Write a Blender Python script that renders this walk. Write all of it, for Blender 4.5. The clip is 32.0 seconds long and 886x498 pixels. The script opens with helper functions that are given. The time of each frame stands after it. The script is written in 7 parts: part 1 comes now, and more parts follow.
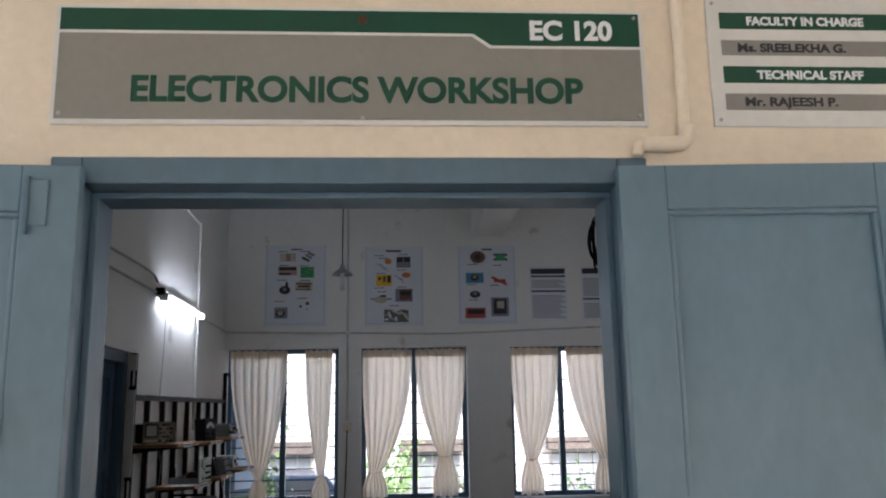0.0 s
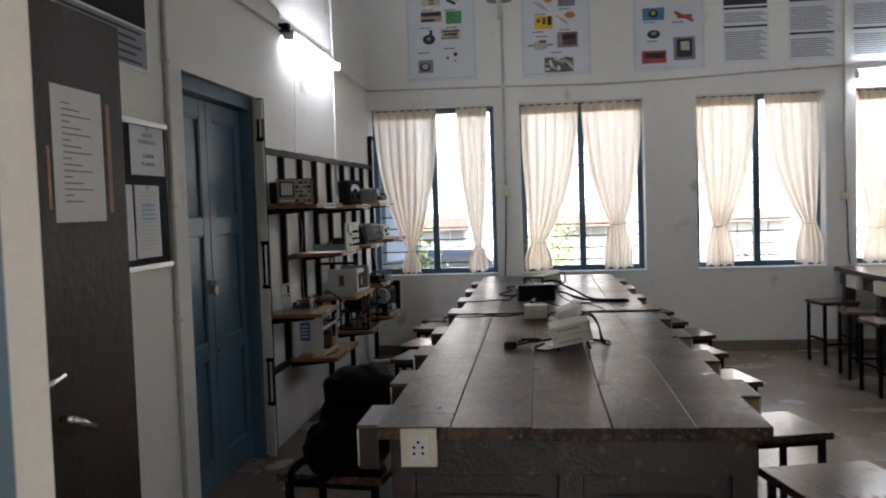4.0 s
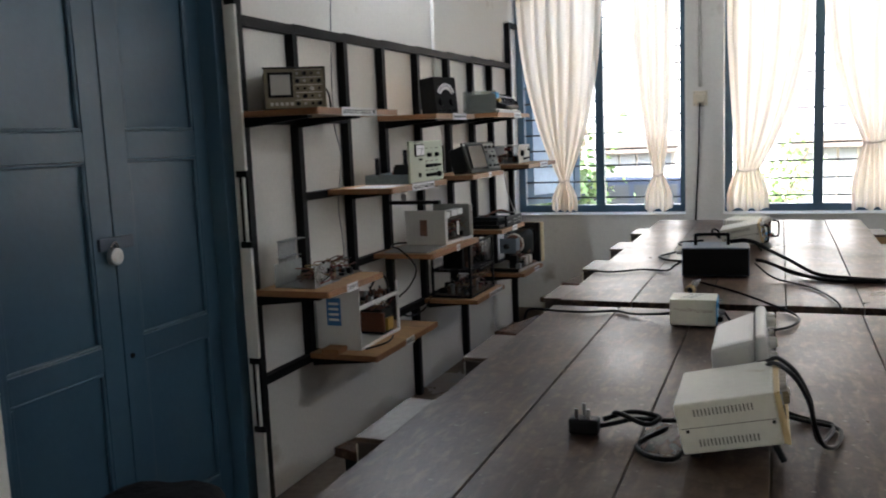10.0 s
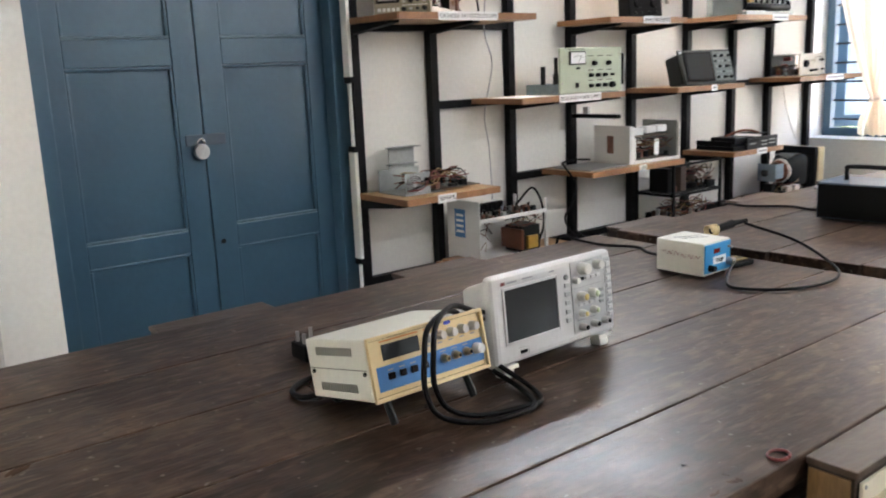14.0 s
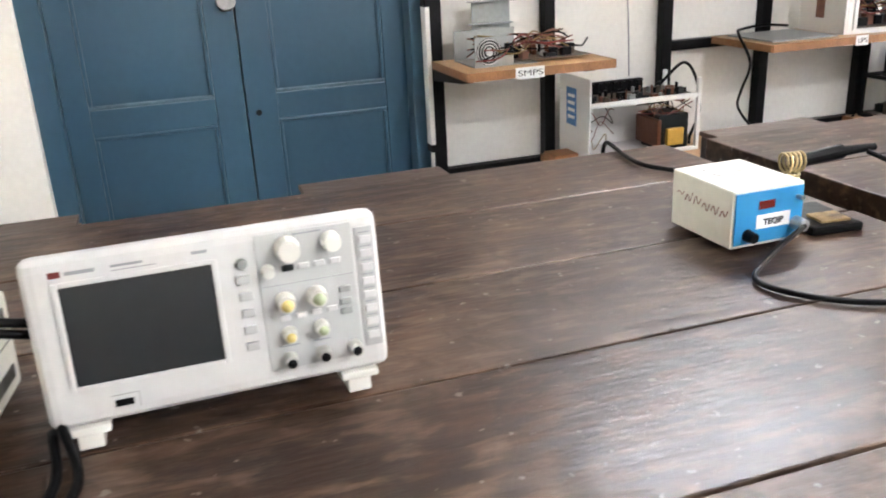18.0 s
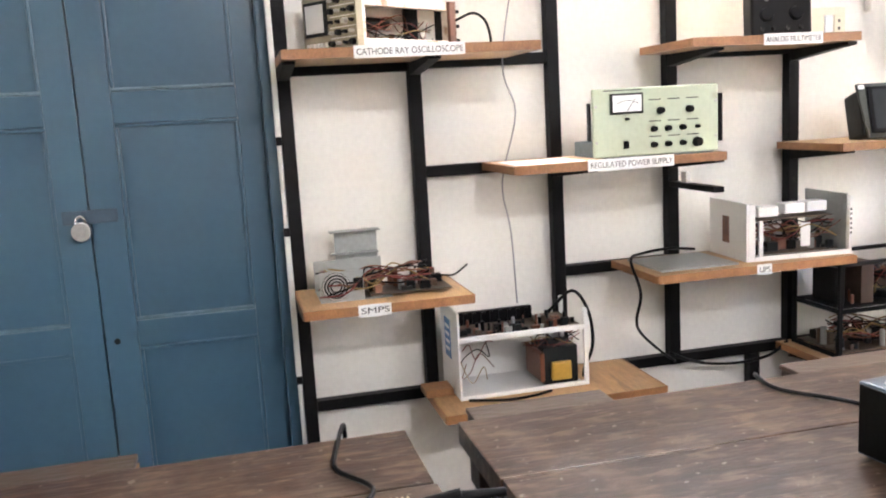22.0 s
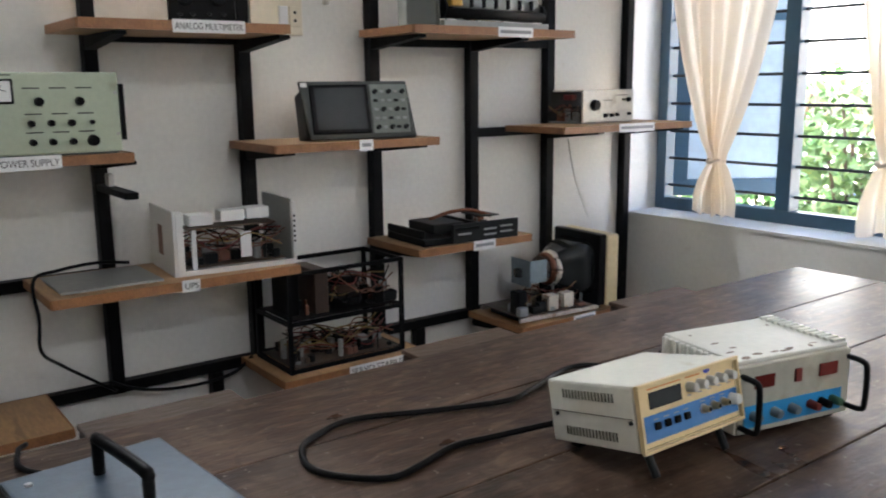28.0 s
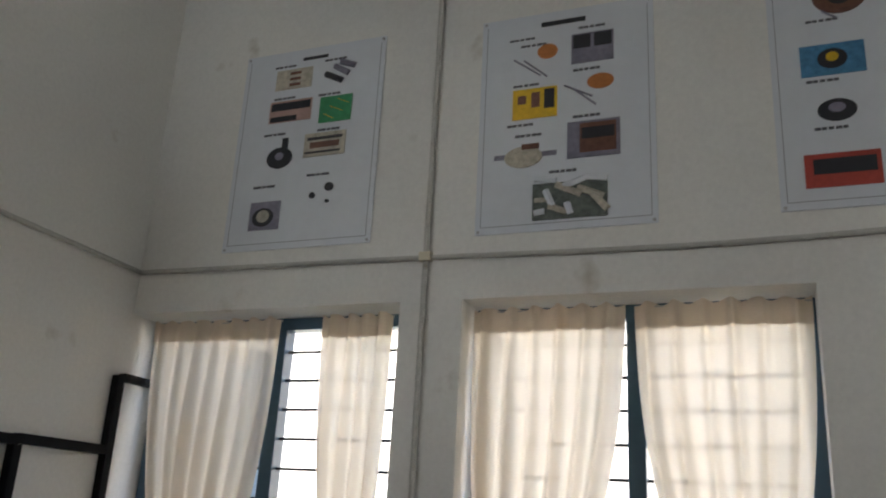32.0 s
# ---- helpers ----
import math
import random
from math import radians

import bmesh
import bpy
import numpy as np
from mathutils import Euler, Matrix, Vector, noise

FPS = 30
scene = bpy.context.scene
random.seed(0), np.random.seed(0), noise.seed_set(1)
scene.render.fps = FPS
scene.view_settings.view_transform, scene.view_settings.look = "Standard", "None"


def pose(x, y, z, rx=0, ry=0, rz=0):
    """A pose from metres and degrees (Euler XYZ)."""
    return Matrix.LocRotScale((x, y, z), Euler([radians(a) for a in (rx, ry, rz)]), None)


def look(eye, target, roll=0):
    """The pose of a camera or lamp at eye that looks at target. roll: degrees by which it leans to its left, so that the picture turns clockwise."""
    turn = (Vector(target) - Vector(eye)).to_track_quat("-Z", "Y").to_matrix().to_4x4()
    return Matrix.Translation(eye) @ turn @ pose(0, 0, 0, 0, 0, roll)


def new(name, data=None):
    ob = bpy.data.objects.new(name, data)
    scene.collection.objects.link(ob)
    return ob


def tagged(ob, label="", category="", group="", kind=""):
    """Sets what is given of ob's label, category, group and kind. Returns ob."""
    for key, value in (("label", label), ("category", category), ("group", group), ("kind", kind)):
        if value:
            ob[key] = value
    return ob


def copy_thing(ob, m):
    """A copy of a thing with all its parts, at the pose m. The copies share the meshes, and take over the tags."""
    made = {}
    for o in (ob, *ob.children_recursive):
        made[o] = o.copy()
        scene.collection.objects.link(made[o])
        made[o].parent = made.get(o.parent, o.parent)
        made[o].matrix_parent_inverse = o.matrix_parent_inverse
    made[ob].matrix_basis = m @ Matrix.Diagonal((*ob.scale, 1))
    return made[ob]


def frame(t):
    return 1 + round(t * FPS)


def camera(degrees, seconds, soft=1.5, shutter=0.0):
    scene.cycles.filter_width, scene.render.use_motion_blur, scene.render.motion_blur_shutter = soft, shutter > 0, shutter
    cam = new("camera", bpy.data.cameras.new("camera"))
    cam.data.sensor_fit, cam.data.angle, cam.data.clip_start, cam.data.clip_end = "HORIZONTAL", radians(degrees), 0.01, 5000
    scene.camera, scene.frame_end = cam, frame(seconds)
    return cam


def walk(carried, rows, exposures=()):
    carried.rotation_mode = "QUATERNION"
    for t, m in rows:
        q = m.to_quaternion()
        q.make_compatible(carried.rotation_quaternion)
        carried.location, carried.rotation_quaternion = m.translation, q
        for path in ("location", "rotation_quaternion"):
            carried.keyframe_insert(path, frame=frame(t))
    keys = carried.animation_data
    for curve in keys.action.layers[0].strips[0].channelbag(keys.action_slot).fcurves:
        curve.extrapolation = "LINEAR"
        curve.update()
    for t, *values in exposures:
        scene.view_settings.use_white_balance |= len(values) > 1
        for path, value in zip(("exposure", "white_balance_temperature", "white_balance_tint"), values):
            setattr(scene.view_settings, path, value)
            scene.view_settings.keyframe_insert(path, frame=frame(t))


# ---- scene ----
cam = camera(55.2, 32.0, 1.9, 0.3)
PATH = [
    (0, (1.782, -1.834, 1.622), (1.907, 0.124, 2.014), -1.0),
    (0.5, (1.79, -1.816, 1.605), (1.85, 0.158, 1.92), -0.7),
    (1, (1.794, -1.802, 1.583), (1.812, 0.187, 1.792), -0.9),
    (1.5, (1.81, -1.763, 1.546), (1.743, 0.235, 1.623), -0.9),
    (2, (1.806, -1.642, 1.519), (1.691, 0.355, 1.516), -0.6),
    (2.5, (1.726, -1.432, 1.513), (1.613, 0.564, 1.47), -0.8),
    (4.5, (1.602, -0.412, 1.426), (1.256, 1.555, 1.323), -2.6),
    (5, (1.636, -0.198, 1.431), (1.111, 1.73, 1.344), -2.6),
    (5.5, (1.637, 0.041, 1.415), (1.04, 1.948, 1.334), -2.8),
    (6, (1.594, 0.279, 1.414), (0.951, 2.171, 1.32), -2.4),
    (6.5, (1.576, 0.481, 1.412), (0.88, 2.353, 1.293), -2.4),
    (7, (1.628, 0.676, 1.406), (0.808, 2.494, 1.266), -1.9),
    (7.5, (1.628, 0.82, 1.39), (0.745, 2.609, 1.252), -1.7),
    (8, (1.531, 0.995, 1.389), (0.619, 2.77, 1.25), -2.3),
    (8.5, (1.555, 1.168, 1.386), (0.616, 2.928, 1.242), -2.3),
    (9, (1.684, 1.328, 1.393), (0.727, 3.078, 1.234), -2.1),
    (9.5, (1.741, 1.455, 1.393), (0.91, 3.26, 1.164), -2.0),
    (10, (1.808, 1.581, 1.36), (1.071, 3.422, 1.099), -2.4),
    (10.5, (1.933, 1.62, 1.35), (1.225, 3.469, 1.069), -2.9),
    (11, (2.129, 1.616, 1.356), (1.422, 3.462, 1.059), -2.6),
    (11.5, (2.254, 1.678, 1.343), (1.514, 3.511, 1.043), -2.3),
    (12, (2.362, 1.855, 1.324), (1.476, 3.62, 1.004), -2.5),
    (12.5, (2.512, 1.979, 1.311), (1.406, 3.613, 0.987), -2.5),
    (13, (2.705, 2.074, 1.321), (1.411, 3.558, 0.97), -2.2),
    (13.5, (2.759, 2.205, 1.301), (1.335, 3.559, 0.928), -2.3),
    (14, (2.729, 2.414, 1.281), (1.193, 3.626, 0.869), -2.4),
    (14.5, (2.717, 2.574, 1.266), (1.081, 3.62, 0.788), -2.0),
    (16.5, (2.466, 2.997, 1.179), (0.689, 3.624, 0.508), -1.0),
    (17, (2.459, 3.093, 1.178), (0.683, 3.704, 0.49), -1.7),
    (17.5, (2.478, 3.248, 1.177), (0.697, 3.838, 0.484), -2.5),
    (18, (2.463, 3.369, 1.186), (0.678, 3.946, 0.492), -2.9),
    (18.5, (2.392, 3.504, 1.175), (0.612, 4.09, 0.475), -3.1),
    (19, (2.319, 3.639, 1.169), (0.555, 4.286, 0.484), -3.4),
    (19.5, (2.336, 3.749, 1.183), (0.557, 4.393, 0.535), -4.0),
    (20, (2.389, 3.822, 1.221), (0.546, 4.34, 0.642), -4.3),
    (20.5, (2.438, 3.876, 1.253), (0.549, 4.309, 0.757), -4.2),
    (21, (2.461, 3.904, 1.28), (0.549, 4.327, 0.873), -3.6),
    (21.5, (2.465, 3.941, 1.306), (0.548, 4.379, 0.939), -3.4),
    (22, (2.435, 4.022, 1.308), (0.512, 4.474, 0.994), -3.3),
    (22.5, (2.382, 4.092, 1.334), (0.45, 4.535, 1.069), -3.3),
    (23, (2.382, 4.157, 1.345), (0.434, 4.56, 1.145), -3.2),
    (23.5, (2.411, 4.264, 1.342), (0.451, 4.63, 1.177), -2.8),
    (24, (2.414, 4.329, 1.349), (0.455, 4.7, 1.188), -2.0),
    (24.5, (2.418, 4.394, 1.352), (0.466, 4.796, 1.188), -1.2),
    (25, (2.419, 4.437, 1.348), (0.485, 4.919, 1.186), -0.2),
    (25.5, (2.431, 4.473, 1.347), (0.54, 5.101, 1.178), 0.7),
    (27.5, (2.433, 4.696, 1.342), (0.762, 5.735, 0.983), -0.3),
    (28, (2.398, 4.711, 1.309), (0.823, 5.885, 0.932), -0.6),
    (28.5, (2.409, 4.73, 1.339), (0.925, 6.013, 0.948), 0.7),
    (29, (2.387, 4.732, 1.37), (1.03, 6.161, 1.03), 1.5),
    (29.5, (2.44, 4.765, 1.423), (1.158, 6.286, 1.214), 2.0),
    (30, (2.483, 4.765, 1.488), (1.264, 6.351, 1.489), 2.0),
    (30.5, (2.54, 4.789, 1.561), (1.403, 6.417, 1.805), 1.7),
    (31, (2.541, 4.787, 1.621), (1.556, 6.478, 2.033), 2.4),
    (31.5, (2.534, 4.778, 1.601), (1.681, 6.498, 2.162), 3.1),
    (32, (2.496, 4.736, 1.633), (1.776, 6.498, 2.248), 3.2),
]
EXPOSURES = [(0.0, 1.85, 5650, 15), (1.0, 1.9, 5700, 13), (2.5, 2.4, 5950, 14), (5.0, 3.05, 5950, 12), (6.0, 3.22, 5950, 12), (7.0, 3.5, 5950, 11), (8.0, 3.8, 5950, 11), (9.0, 3.85, 5950, 11), (10.0, 3.32, 5950, 11), (11.0, 3.42, 6000, 12), (12.0, 3.6, 5950, 11), (13.0, 4.28, 6050, 12), (14.0, 4.78, 6100, 12), (17.0, 5.58, 6050, 12),
             (18.0, 5.53, 6200, 13), (19.0, 5.8, 6500, 16), (20.0, 5.7, 6600, 17), (21.0, 5.88, 6400, 16), (22.0, 5.53, 6300, 16), (23.0, 5.02, 6500, 17), (25.5, 4.7, 6700, 17), (28.0, 3.85, 6000, 11), (29.0, 3.28, 5950, 11), (30.0, 2.05, 6000, 12), (31.0, 1.95, 6100, 12), (32.0, 2.55, 6200, 10)]
walk(cam, [(t, look(eye, target, roll)) for t, eye, target, roll in PATH], EXPOSURES)

# ---------------------------------------------------------------- world and light
world = bpy.data.worlds.new("sky")
scene.world = world
world.use_nodes = True
wn = world.node_tree
sky = wn.nodes.new("ShaderNodeTexSky")
sky.sky_type, sky.sun_disc = "NISHITA", False
sky.sun_elevation, sky.sun_rotation = radians(52), radians(160)
sky.air_density, sky.dust_density, sky.ozone_density = 1.0, 4.0, 1.0
wn.nodes["Background"].inputs["Strength"].default_value = 0.15
wn.links.new(sky.outputs["Color"], wn.nodes["Background"].inputs["Color"])

sun = new("sun", bpy.data.lights.new("sun", "SUN"))
sun.data.energy, sun.data.angle, sun.data.color = 2.8, radians(3), (1.0, 0.95, 0.88)
sun.matrix_world = look((6.8, -18.6, 26.0), (0.0, 0.0, 0.5))


# ---------------------------------------------------------------- materials
def material(name, base, rough=0.6, metal=0.0, vary=0.12, grain=40.0, blotch=2.5, bump=0.15, tint=None, stretch=(1, 1, 1), stain=0.0, spec=0.5):
    """A painted or plain surface: base colour, fine grain and broad blotches, worn spots of a second colour, and fine relief."""
    m = bpy.data.materials.new(name)
    m.use_nodes = True
    nt = m.node_tree
    n, link = nt.nodes, nt.links.new
    bsdf = n["Principled BSDF"]
    bsdf.inputs["Metallic"].default_value = metal
    bsdf.inputs["Specular IOR Level"].default_value = spec
    geo = n.new("ShaderNodeTexCoord")
    mapping = n.new("ShaderNodeMapping")
    mapping.inputs["Scale"].default_value = stretch
    link(geo.outputs["Object"], mapping.inputs["Vector"])
    fine, broad = n.new("ShaderNodeTexNoise"), n.new("ShaderNodeTexNoise")
    fine.inputs["Scale"].default_value, fine.inputs["Detail"].default_value = grain, 4.0
    broad.inputs["Scale"].default_value, broad.inputs["Detail"].default_value = blotch, 5.0
    info = n.new("ShaderNodeObjectInfo")
    link(mapping.outputs["Vector"], fine.inputs["Vector"])
    link(mapping.outputs["Vector"], broad.inputs["Vector"])
    mixed = n.new("ShaderNodeMath")
    mixed.operation = "ADD"
    link(fine.outputs["Fac"], mixed.inputs[0])
    link(broad.outputs["Fac"], mixed.inputs[1])
    ramp = n.new("ShaderNodeMapRange")
    ramp.inputs["From Min"].default_value, ramp.inputs["From Max"].default_value = 0.7, 1.3
    ramp.inputs["To Min"].default_value, ramp.inputs["To Max"].default_value = 1 - vary, 1 + vary
    link(mixed.outputs[0], ramp.inputs["Value"])
    each = n.new("ShaderNodeMapRange")
    each.inputs["To Min"].default_value, each.inputs["To Max"].default_value = 1 - vary * 0.5, 1 + vary * 0.5
    link(info.outputs["Random"], each.inputs["Value"])
    both = n.new("ShaderNodeMath")
    both.operation = "MULTIPLY"
    link(ramp.outputs[0], both.inputs[0])
    link(each.outputs[0], both.inputs[1])
    scale = n.new("ShaderNodeVectorMath")
    scale.operation = "SCALE"
    scale.inputs[0].default_value = base
    link(both.outputs[0], scale.inputs["Scale"])
    colour = scale.outputs["Vector"]
    if tint:
        spots = n.new("ShaderNodeTexNoise")
        spots.inputs["Scale"].default_value, spots.inputs["Detail"].default_value = blotch * 2.3, 8.0
        link(mapping.outputs["Vector"], spots.inputs["Vector"])
        edge = n.new("ShaderNodeMapRange")
        edge.inputs["From Min"].default_value, edge.inputs["From Max"].default_value = 0.66 - stain, 0.74 - stain * 0.5
        link(spots.outputs["Fac"], edge.inputs["Value"])
        mix = n.new("ShaderNodeMix")
        mix.data_type = "RGBA"
        mix.inputs["B"].default_value = (*tint, 1)
        link(edge.outputs[0], mix.inputs["Factor"])
        link(colour, mix.inputs["A"])
        colour = mix.outputs["Result"]
    link(colour, bsdf.inputs["Base Color"])
    gloss = n.new("ShaderNodeMapRange")
    gloss.inputs["To Min"].default_value, gloss.inputs["To Max"].default_value = max(0.03, rough - min(0.1, vary)), min(1.0, rough + min(0.1, vary))
    link(broad.outputs["Fac"], gloss.inputs["Value"])
    link(gloss.outputs[0], bsdf.inputs["Roughness"])
    if bump:
        relief = n.new("ShaderNodeBump")
        relief.inputs["Strength"].default_value, relief.inputs["Distance"].default_value = bump, 0.01
        link(mixed.outputs[0], relief.inputs["Height"])
        link(relief.outputs["Normal"], bsdf.inputs["Normal"])
    return m


def glow(name, colour, strength):
    m = bpy.data.materials.new(name)
    m.use_nodes = True
    bsdf = m.node_tree.nodes["Principled BSDF"]
    bsdf.inputs["Base Color"].default_value = (*colour, 1)
    bsdf.inputs["Emission Color"].default_value = (*colour, 1)
    bsdf.inputs["Emission Strength"].default_value = strength
    return m


def cloth(name, base, through_part, sheer=0.0):
    m = material(name, base, 0.9, 0, 0.08, 300, 3, 0.2)
    nt = m.node_tree
    bsdf, out = nt.nodes["Principled BSDF"], nt.nodes["Material Output"]
    tr, mix = nt.nodes.new("ShaderNodeBsdfTranslucent"), nt.nodes.new("ShaderNodeMixShader")
    tr.inputs["Color"].default_value = (*base, 1)
    mix.inputs["Fac"].default_value = through_part
    nt.links.new(bsdf.outputs[0], mix.inputs[1])
    nt.links.new(tr.outputs[0], mix.inputs[2])
    if sheer:
        clear, both = nt.nodes.new("ShaderNodeBsdfTransparent"), nt.nodes.new("ShaderNodeMixShader")
        both.inputs["Fac"].default_value = sheer
        nt.links.new(mix.outputs[0], both.inputs[1])
        nt.links.new(clear.outputs[0], both.inputs[2])
        mix = both
    nt.links.new(mix.outputs[0], out.inputs["Surface"])
    return m


WALL = material("wall_paint", (0.77, 0.76, 0.72), 0.75, 0, 0.05, 60, 1.2, 0.06, (0.50, 0.46, 0.39), stain=0.0)
CREAM = material("cream_wall_paint", (0.78, 0.69, 0.54), 0.8, 0, 0.06, 50, 1.5, 0.1, (0.62, 0.52, 0.36), stain=0.01)
CEIL = material("ceiling_paint", (0.74, 0.73, 0.69), 0.85, 0, 0.05, 40, 1.0, 0.05)
FLOOR = material("cement_floor", (0.205, 0.158, 0.117), 0.26, 0, 0.2, 30, 1.6, 0.08, (0.20, 0.175, 0.15), stain=0.06)
BLUE = material("blue_enamel_paint", (0.045, 0.098, 0.150), 0.3, 0, 0.05, 45, 1.1, 0.06)
# leaf blue darkened: the shade of the door jamb is put into this colour
BLUESHADED = material("shaded_frame_blue", (0.095, 0.155, 0.20), 0.34, 0, 0.1, 35, 2.5, 0.08, (0.16, 0.23, 0.27), stretch=(1, 1, 0.5), stain=0.01)
BLUEDUST = material("dusty_blue_ledge", (0.105, 0.16, 0.20), 0.7, 0, 0.25, 60, 6, 0.1)
BLUEOUT = material("grey_blue_door_paint", (0.135, 0.215, 0.268), 0.34, 0, 0.09, 35, 2.5, 0.07, (0.17, 0.255, 0.305), stretch=(1, 1, 0.5), stain=0.02)
BLACK = material("black_steel_paint", (0.0035, 0.0035, 0.004), 0.55, 0, 0.25, 60, 6, 0.12, (0.02, 0.018, 0.016), stain=-0.03, spec=0.12)
IRON = material("grille_iron", (0.012, 0.013, 0.015), 0.5, 0.2, 0.2, 60, 6, 0.1)


def worn_wood(name, light, dark, grime, gloss_low, gloss_high, spec=0.5):
    """Old varnished plank: raised grain along y, dark rings, rubbed and dirty patches, uneven gloss."""
    m = bpy.data.materials.new(name)
    m.use_nodes = True
    n, link = m.node_tree.nodes, m.node_tree.links.new
    bsdf = n["Principled BSDF"]
    bsdf.inputs["Specular IOR Level"].default_value = spec
    co, mp, info = n.new("ShaderNodeTexCoord"), n.new("ShaderNodeMapping"), n.new("ShaderNodeObjectInfo")
    shift = n.new("ShaderNodeVectorMath")
    shift.operation = "MULTIPLY_ADD"
    shift.inputs[0].default_value, shift.inputs[2].default_value = (0, 0, 0), (0, 0, 0)
    link(info.outputs["Random"], shift.inputs[0])
    shift.inputs[1].default_value = (7.0, 3.0, 0)
    link(co.outputs["Object"], shift.inputs[2])
    mp.inputs["Scale"].default_value = (1, 0.25, 1)
    link(shift.outputs[0], mp.inputs["Vector"])

    def noise_at(scale, detail, source, distort=0.0):
        t = n.new("ShaderNodeTexNoise")
        t.inputs["Scale"].default_value, t.inputs["Detail"].default_value, t.inputs["Distortion"].default_value = scale, detail, distort
        link(source, t.inputs["Vector"])
        return t.outputs["Fac"]

    def stretch_of(v, a, b, lo=0.0, hi=1.0):
        r = n.new("ShaderNodeMapRange")
        for key, val in (("From Min", a), ("From Max", b), ("To Min", lo), ("To Max", hi)):
            r.inputs[key].default_value = val
        link(v, r.inputs["Value"])
        return r.outputs[0]

    def blend(f, a, b):
        x = n.new("ShaderNodeMix")
        x.data_type = "RGBA"
        link(f, x.inputs["Factor"])
        for key, val in (("A", a), ("B", b)):
            if isinstance(val, tuple):
                x.inputs[key].default_value = (*val, 1)
            else:
                link(val, x.inputs[key])
        return x.outputs["Result"]

    wave = n.new("ShaderNodeTexWave")
    wave.wave_type, wave.bands_direction = "BANDS", "X"
    for key, val in (("Scale", 9.0), ("Distortion", 9.0), ("Detail", 4.0), ("Detail Scale", 0.9), ("Detail Roughness", 0.6)):
        wave.inputs[key].default_value = val
    link(mp.outputs["Vector"], wave.inputs["Vector"])
    fibre = noise_at(140.0, 3.0, mp.outputs["Vector"])
    broad = noise_at(2.3, 6.0, shift.outputs[0], 0.4)
    patch = noise_at(5.5, 8.0, shift.outputs[0], 0.8)
    specks = noise_at(60.0, 2.0, shift.outputs[0])
    colour = blend(stretch_of(wave.outputs["Fac"], 0.0, 1.0, 0.3, 0.72), dark, light)
    colour = blend(stretch_of(fibre, 0.35, 0.65, 0.0, 0.5), colour, dark)
    colour = blend(stretch_of(noise_at(30.0, 9.0, mp.outputs["Vector"], 0.5), 0.46, 0.66, 0.0, 0.5), colour, dark)
    colour = blend(stretch_of(patch, 0.47, 0.62, 0.0, 0.6), colour, grime)
    colour = blend(stretch_of(broad, 0.42, 0.64, 0.0, 0.6), colour, dark)
    colour = blend(stretch_of(noise_at(55.0, 7.0, mp.outputs["Vector"], 0.4), 0.50, 0.66, 0.0, 0.6), colour, tuple(c_ * 1.15 for c_ in grime))
    colour = blend(stretch_of(noise_at(26.0, 8.0, shift.outputs[0], 0.9), 0.47, 0.64, 0.0, 0.5), colour, dark)
    colour = blend(stretch_of(specks, 0.68, 0.73, 0.0, 0.8), colour, (0.22, 0.19, 0.16))
    link(colour, bsdf.inputs["Base Color"])
    mixed = n.new("ShaderNodeMath")
    mixed.operation = "ADD"
    link(broad, mixed.inputs[0])
    link(patch, mixed.inputs[1])
    link(stretch_of(mixed.outputs[0], 0.75, 1.25, gloss_low, gloss_high), bsdf.inputs["Roughness"])
    high = n.new("ShaderNodeMath")
    high.operation = "MULTIPLY_ADD"
    link(wave.outputs["Fac"], high.inputs[0])
    high.inputs[1].default_value = 0.25
    link(fibre, high.inputs[2])
    relief = n.new("ShaderNodeBump")
    relief.inputs["Strength"].default_value, relief.inputs["Distance"].default_value = 0.22, 0.003
    link(high.outputs[0], relief.inputs["Height"])
    link(relief.outputs["Normal"], bsdf.inputs["Normal"])
    return m


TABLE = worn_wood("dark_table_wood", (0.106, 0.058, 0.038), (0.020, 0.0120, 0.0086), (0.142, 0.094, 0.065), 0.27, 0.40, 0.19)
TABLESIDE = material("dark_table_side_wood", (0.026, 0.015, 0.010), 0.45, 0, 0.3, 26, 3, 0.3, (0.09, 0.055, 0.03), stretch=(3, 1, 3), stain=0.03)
SEAT = worn_wood("stool_seat_wood", (0.115, 0.055, 0.030), (0.05, 0.025, 0.015), (0.14, 0.085, 0.055), 0.13, 0.26, 0.4)
SHELF = material("shelf_board_wood", (0.45, 0.27, 0.128), 0.5, 0, 0.22, 30, 3, 0.15, (0.30, 0.185, 0.10), stretch=(1, 5, 3), stain=0.04)
EDGE = material("shelf_edge_wood", (0.27, 0.125, 0.05), 0.5, 0, 0.25, 40, 4, 0.15, stretch=(1, 6, 3))
PAPER = material("white_paper", (0.78, 0.79, 0.80), 0.8, 0, 0.03, 30, 4, 0.05)
FAINT = material("faint_print", (0.50, 0.52, 0.56), 0.8, 0, 0.1, 30, 4, 0)
PRINT = material("grey_print", (0.28, 0.29, 0.31), 0.8, 0, 0.1, 30, 4, 0)
INK = material("black_print", (0.03, 0.03, 0.035), 0.7, 0, 0.1, 30, 4, 0)
PALEBLUE = material("pale_blue_print", (0.42, 0.55, 0.72), 0.8, 0, 0.1, 30, 4, 0)
FELT = material("dark_blue_felt", (0.003, 0.006, 0.010), 0.95, 0, 0.2, 200, 5, 0.3)
ALU = material("aluminium", (0.55, 0.55, 0.54), 0.4, 0.9, 0.1, 80, 5, 0.05)
STEEL = material("bare_steel", (0.42, 0.42, 0.42), 0.35, 0.95, 0.15, 80, 5, 0.05)
CHROME = material("chrome", (0.75, 0.75, 0.75), 0.12, 1.0, 0.05, 80, 5, 0.0)
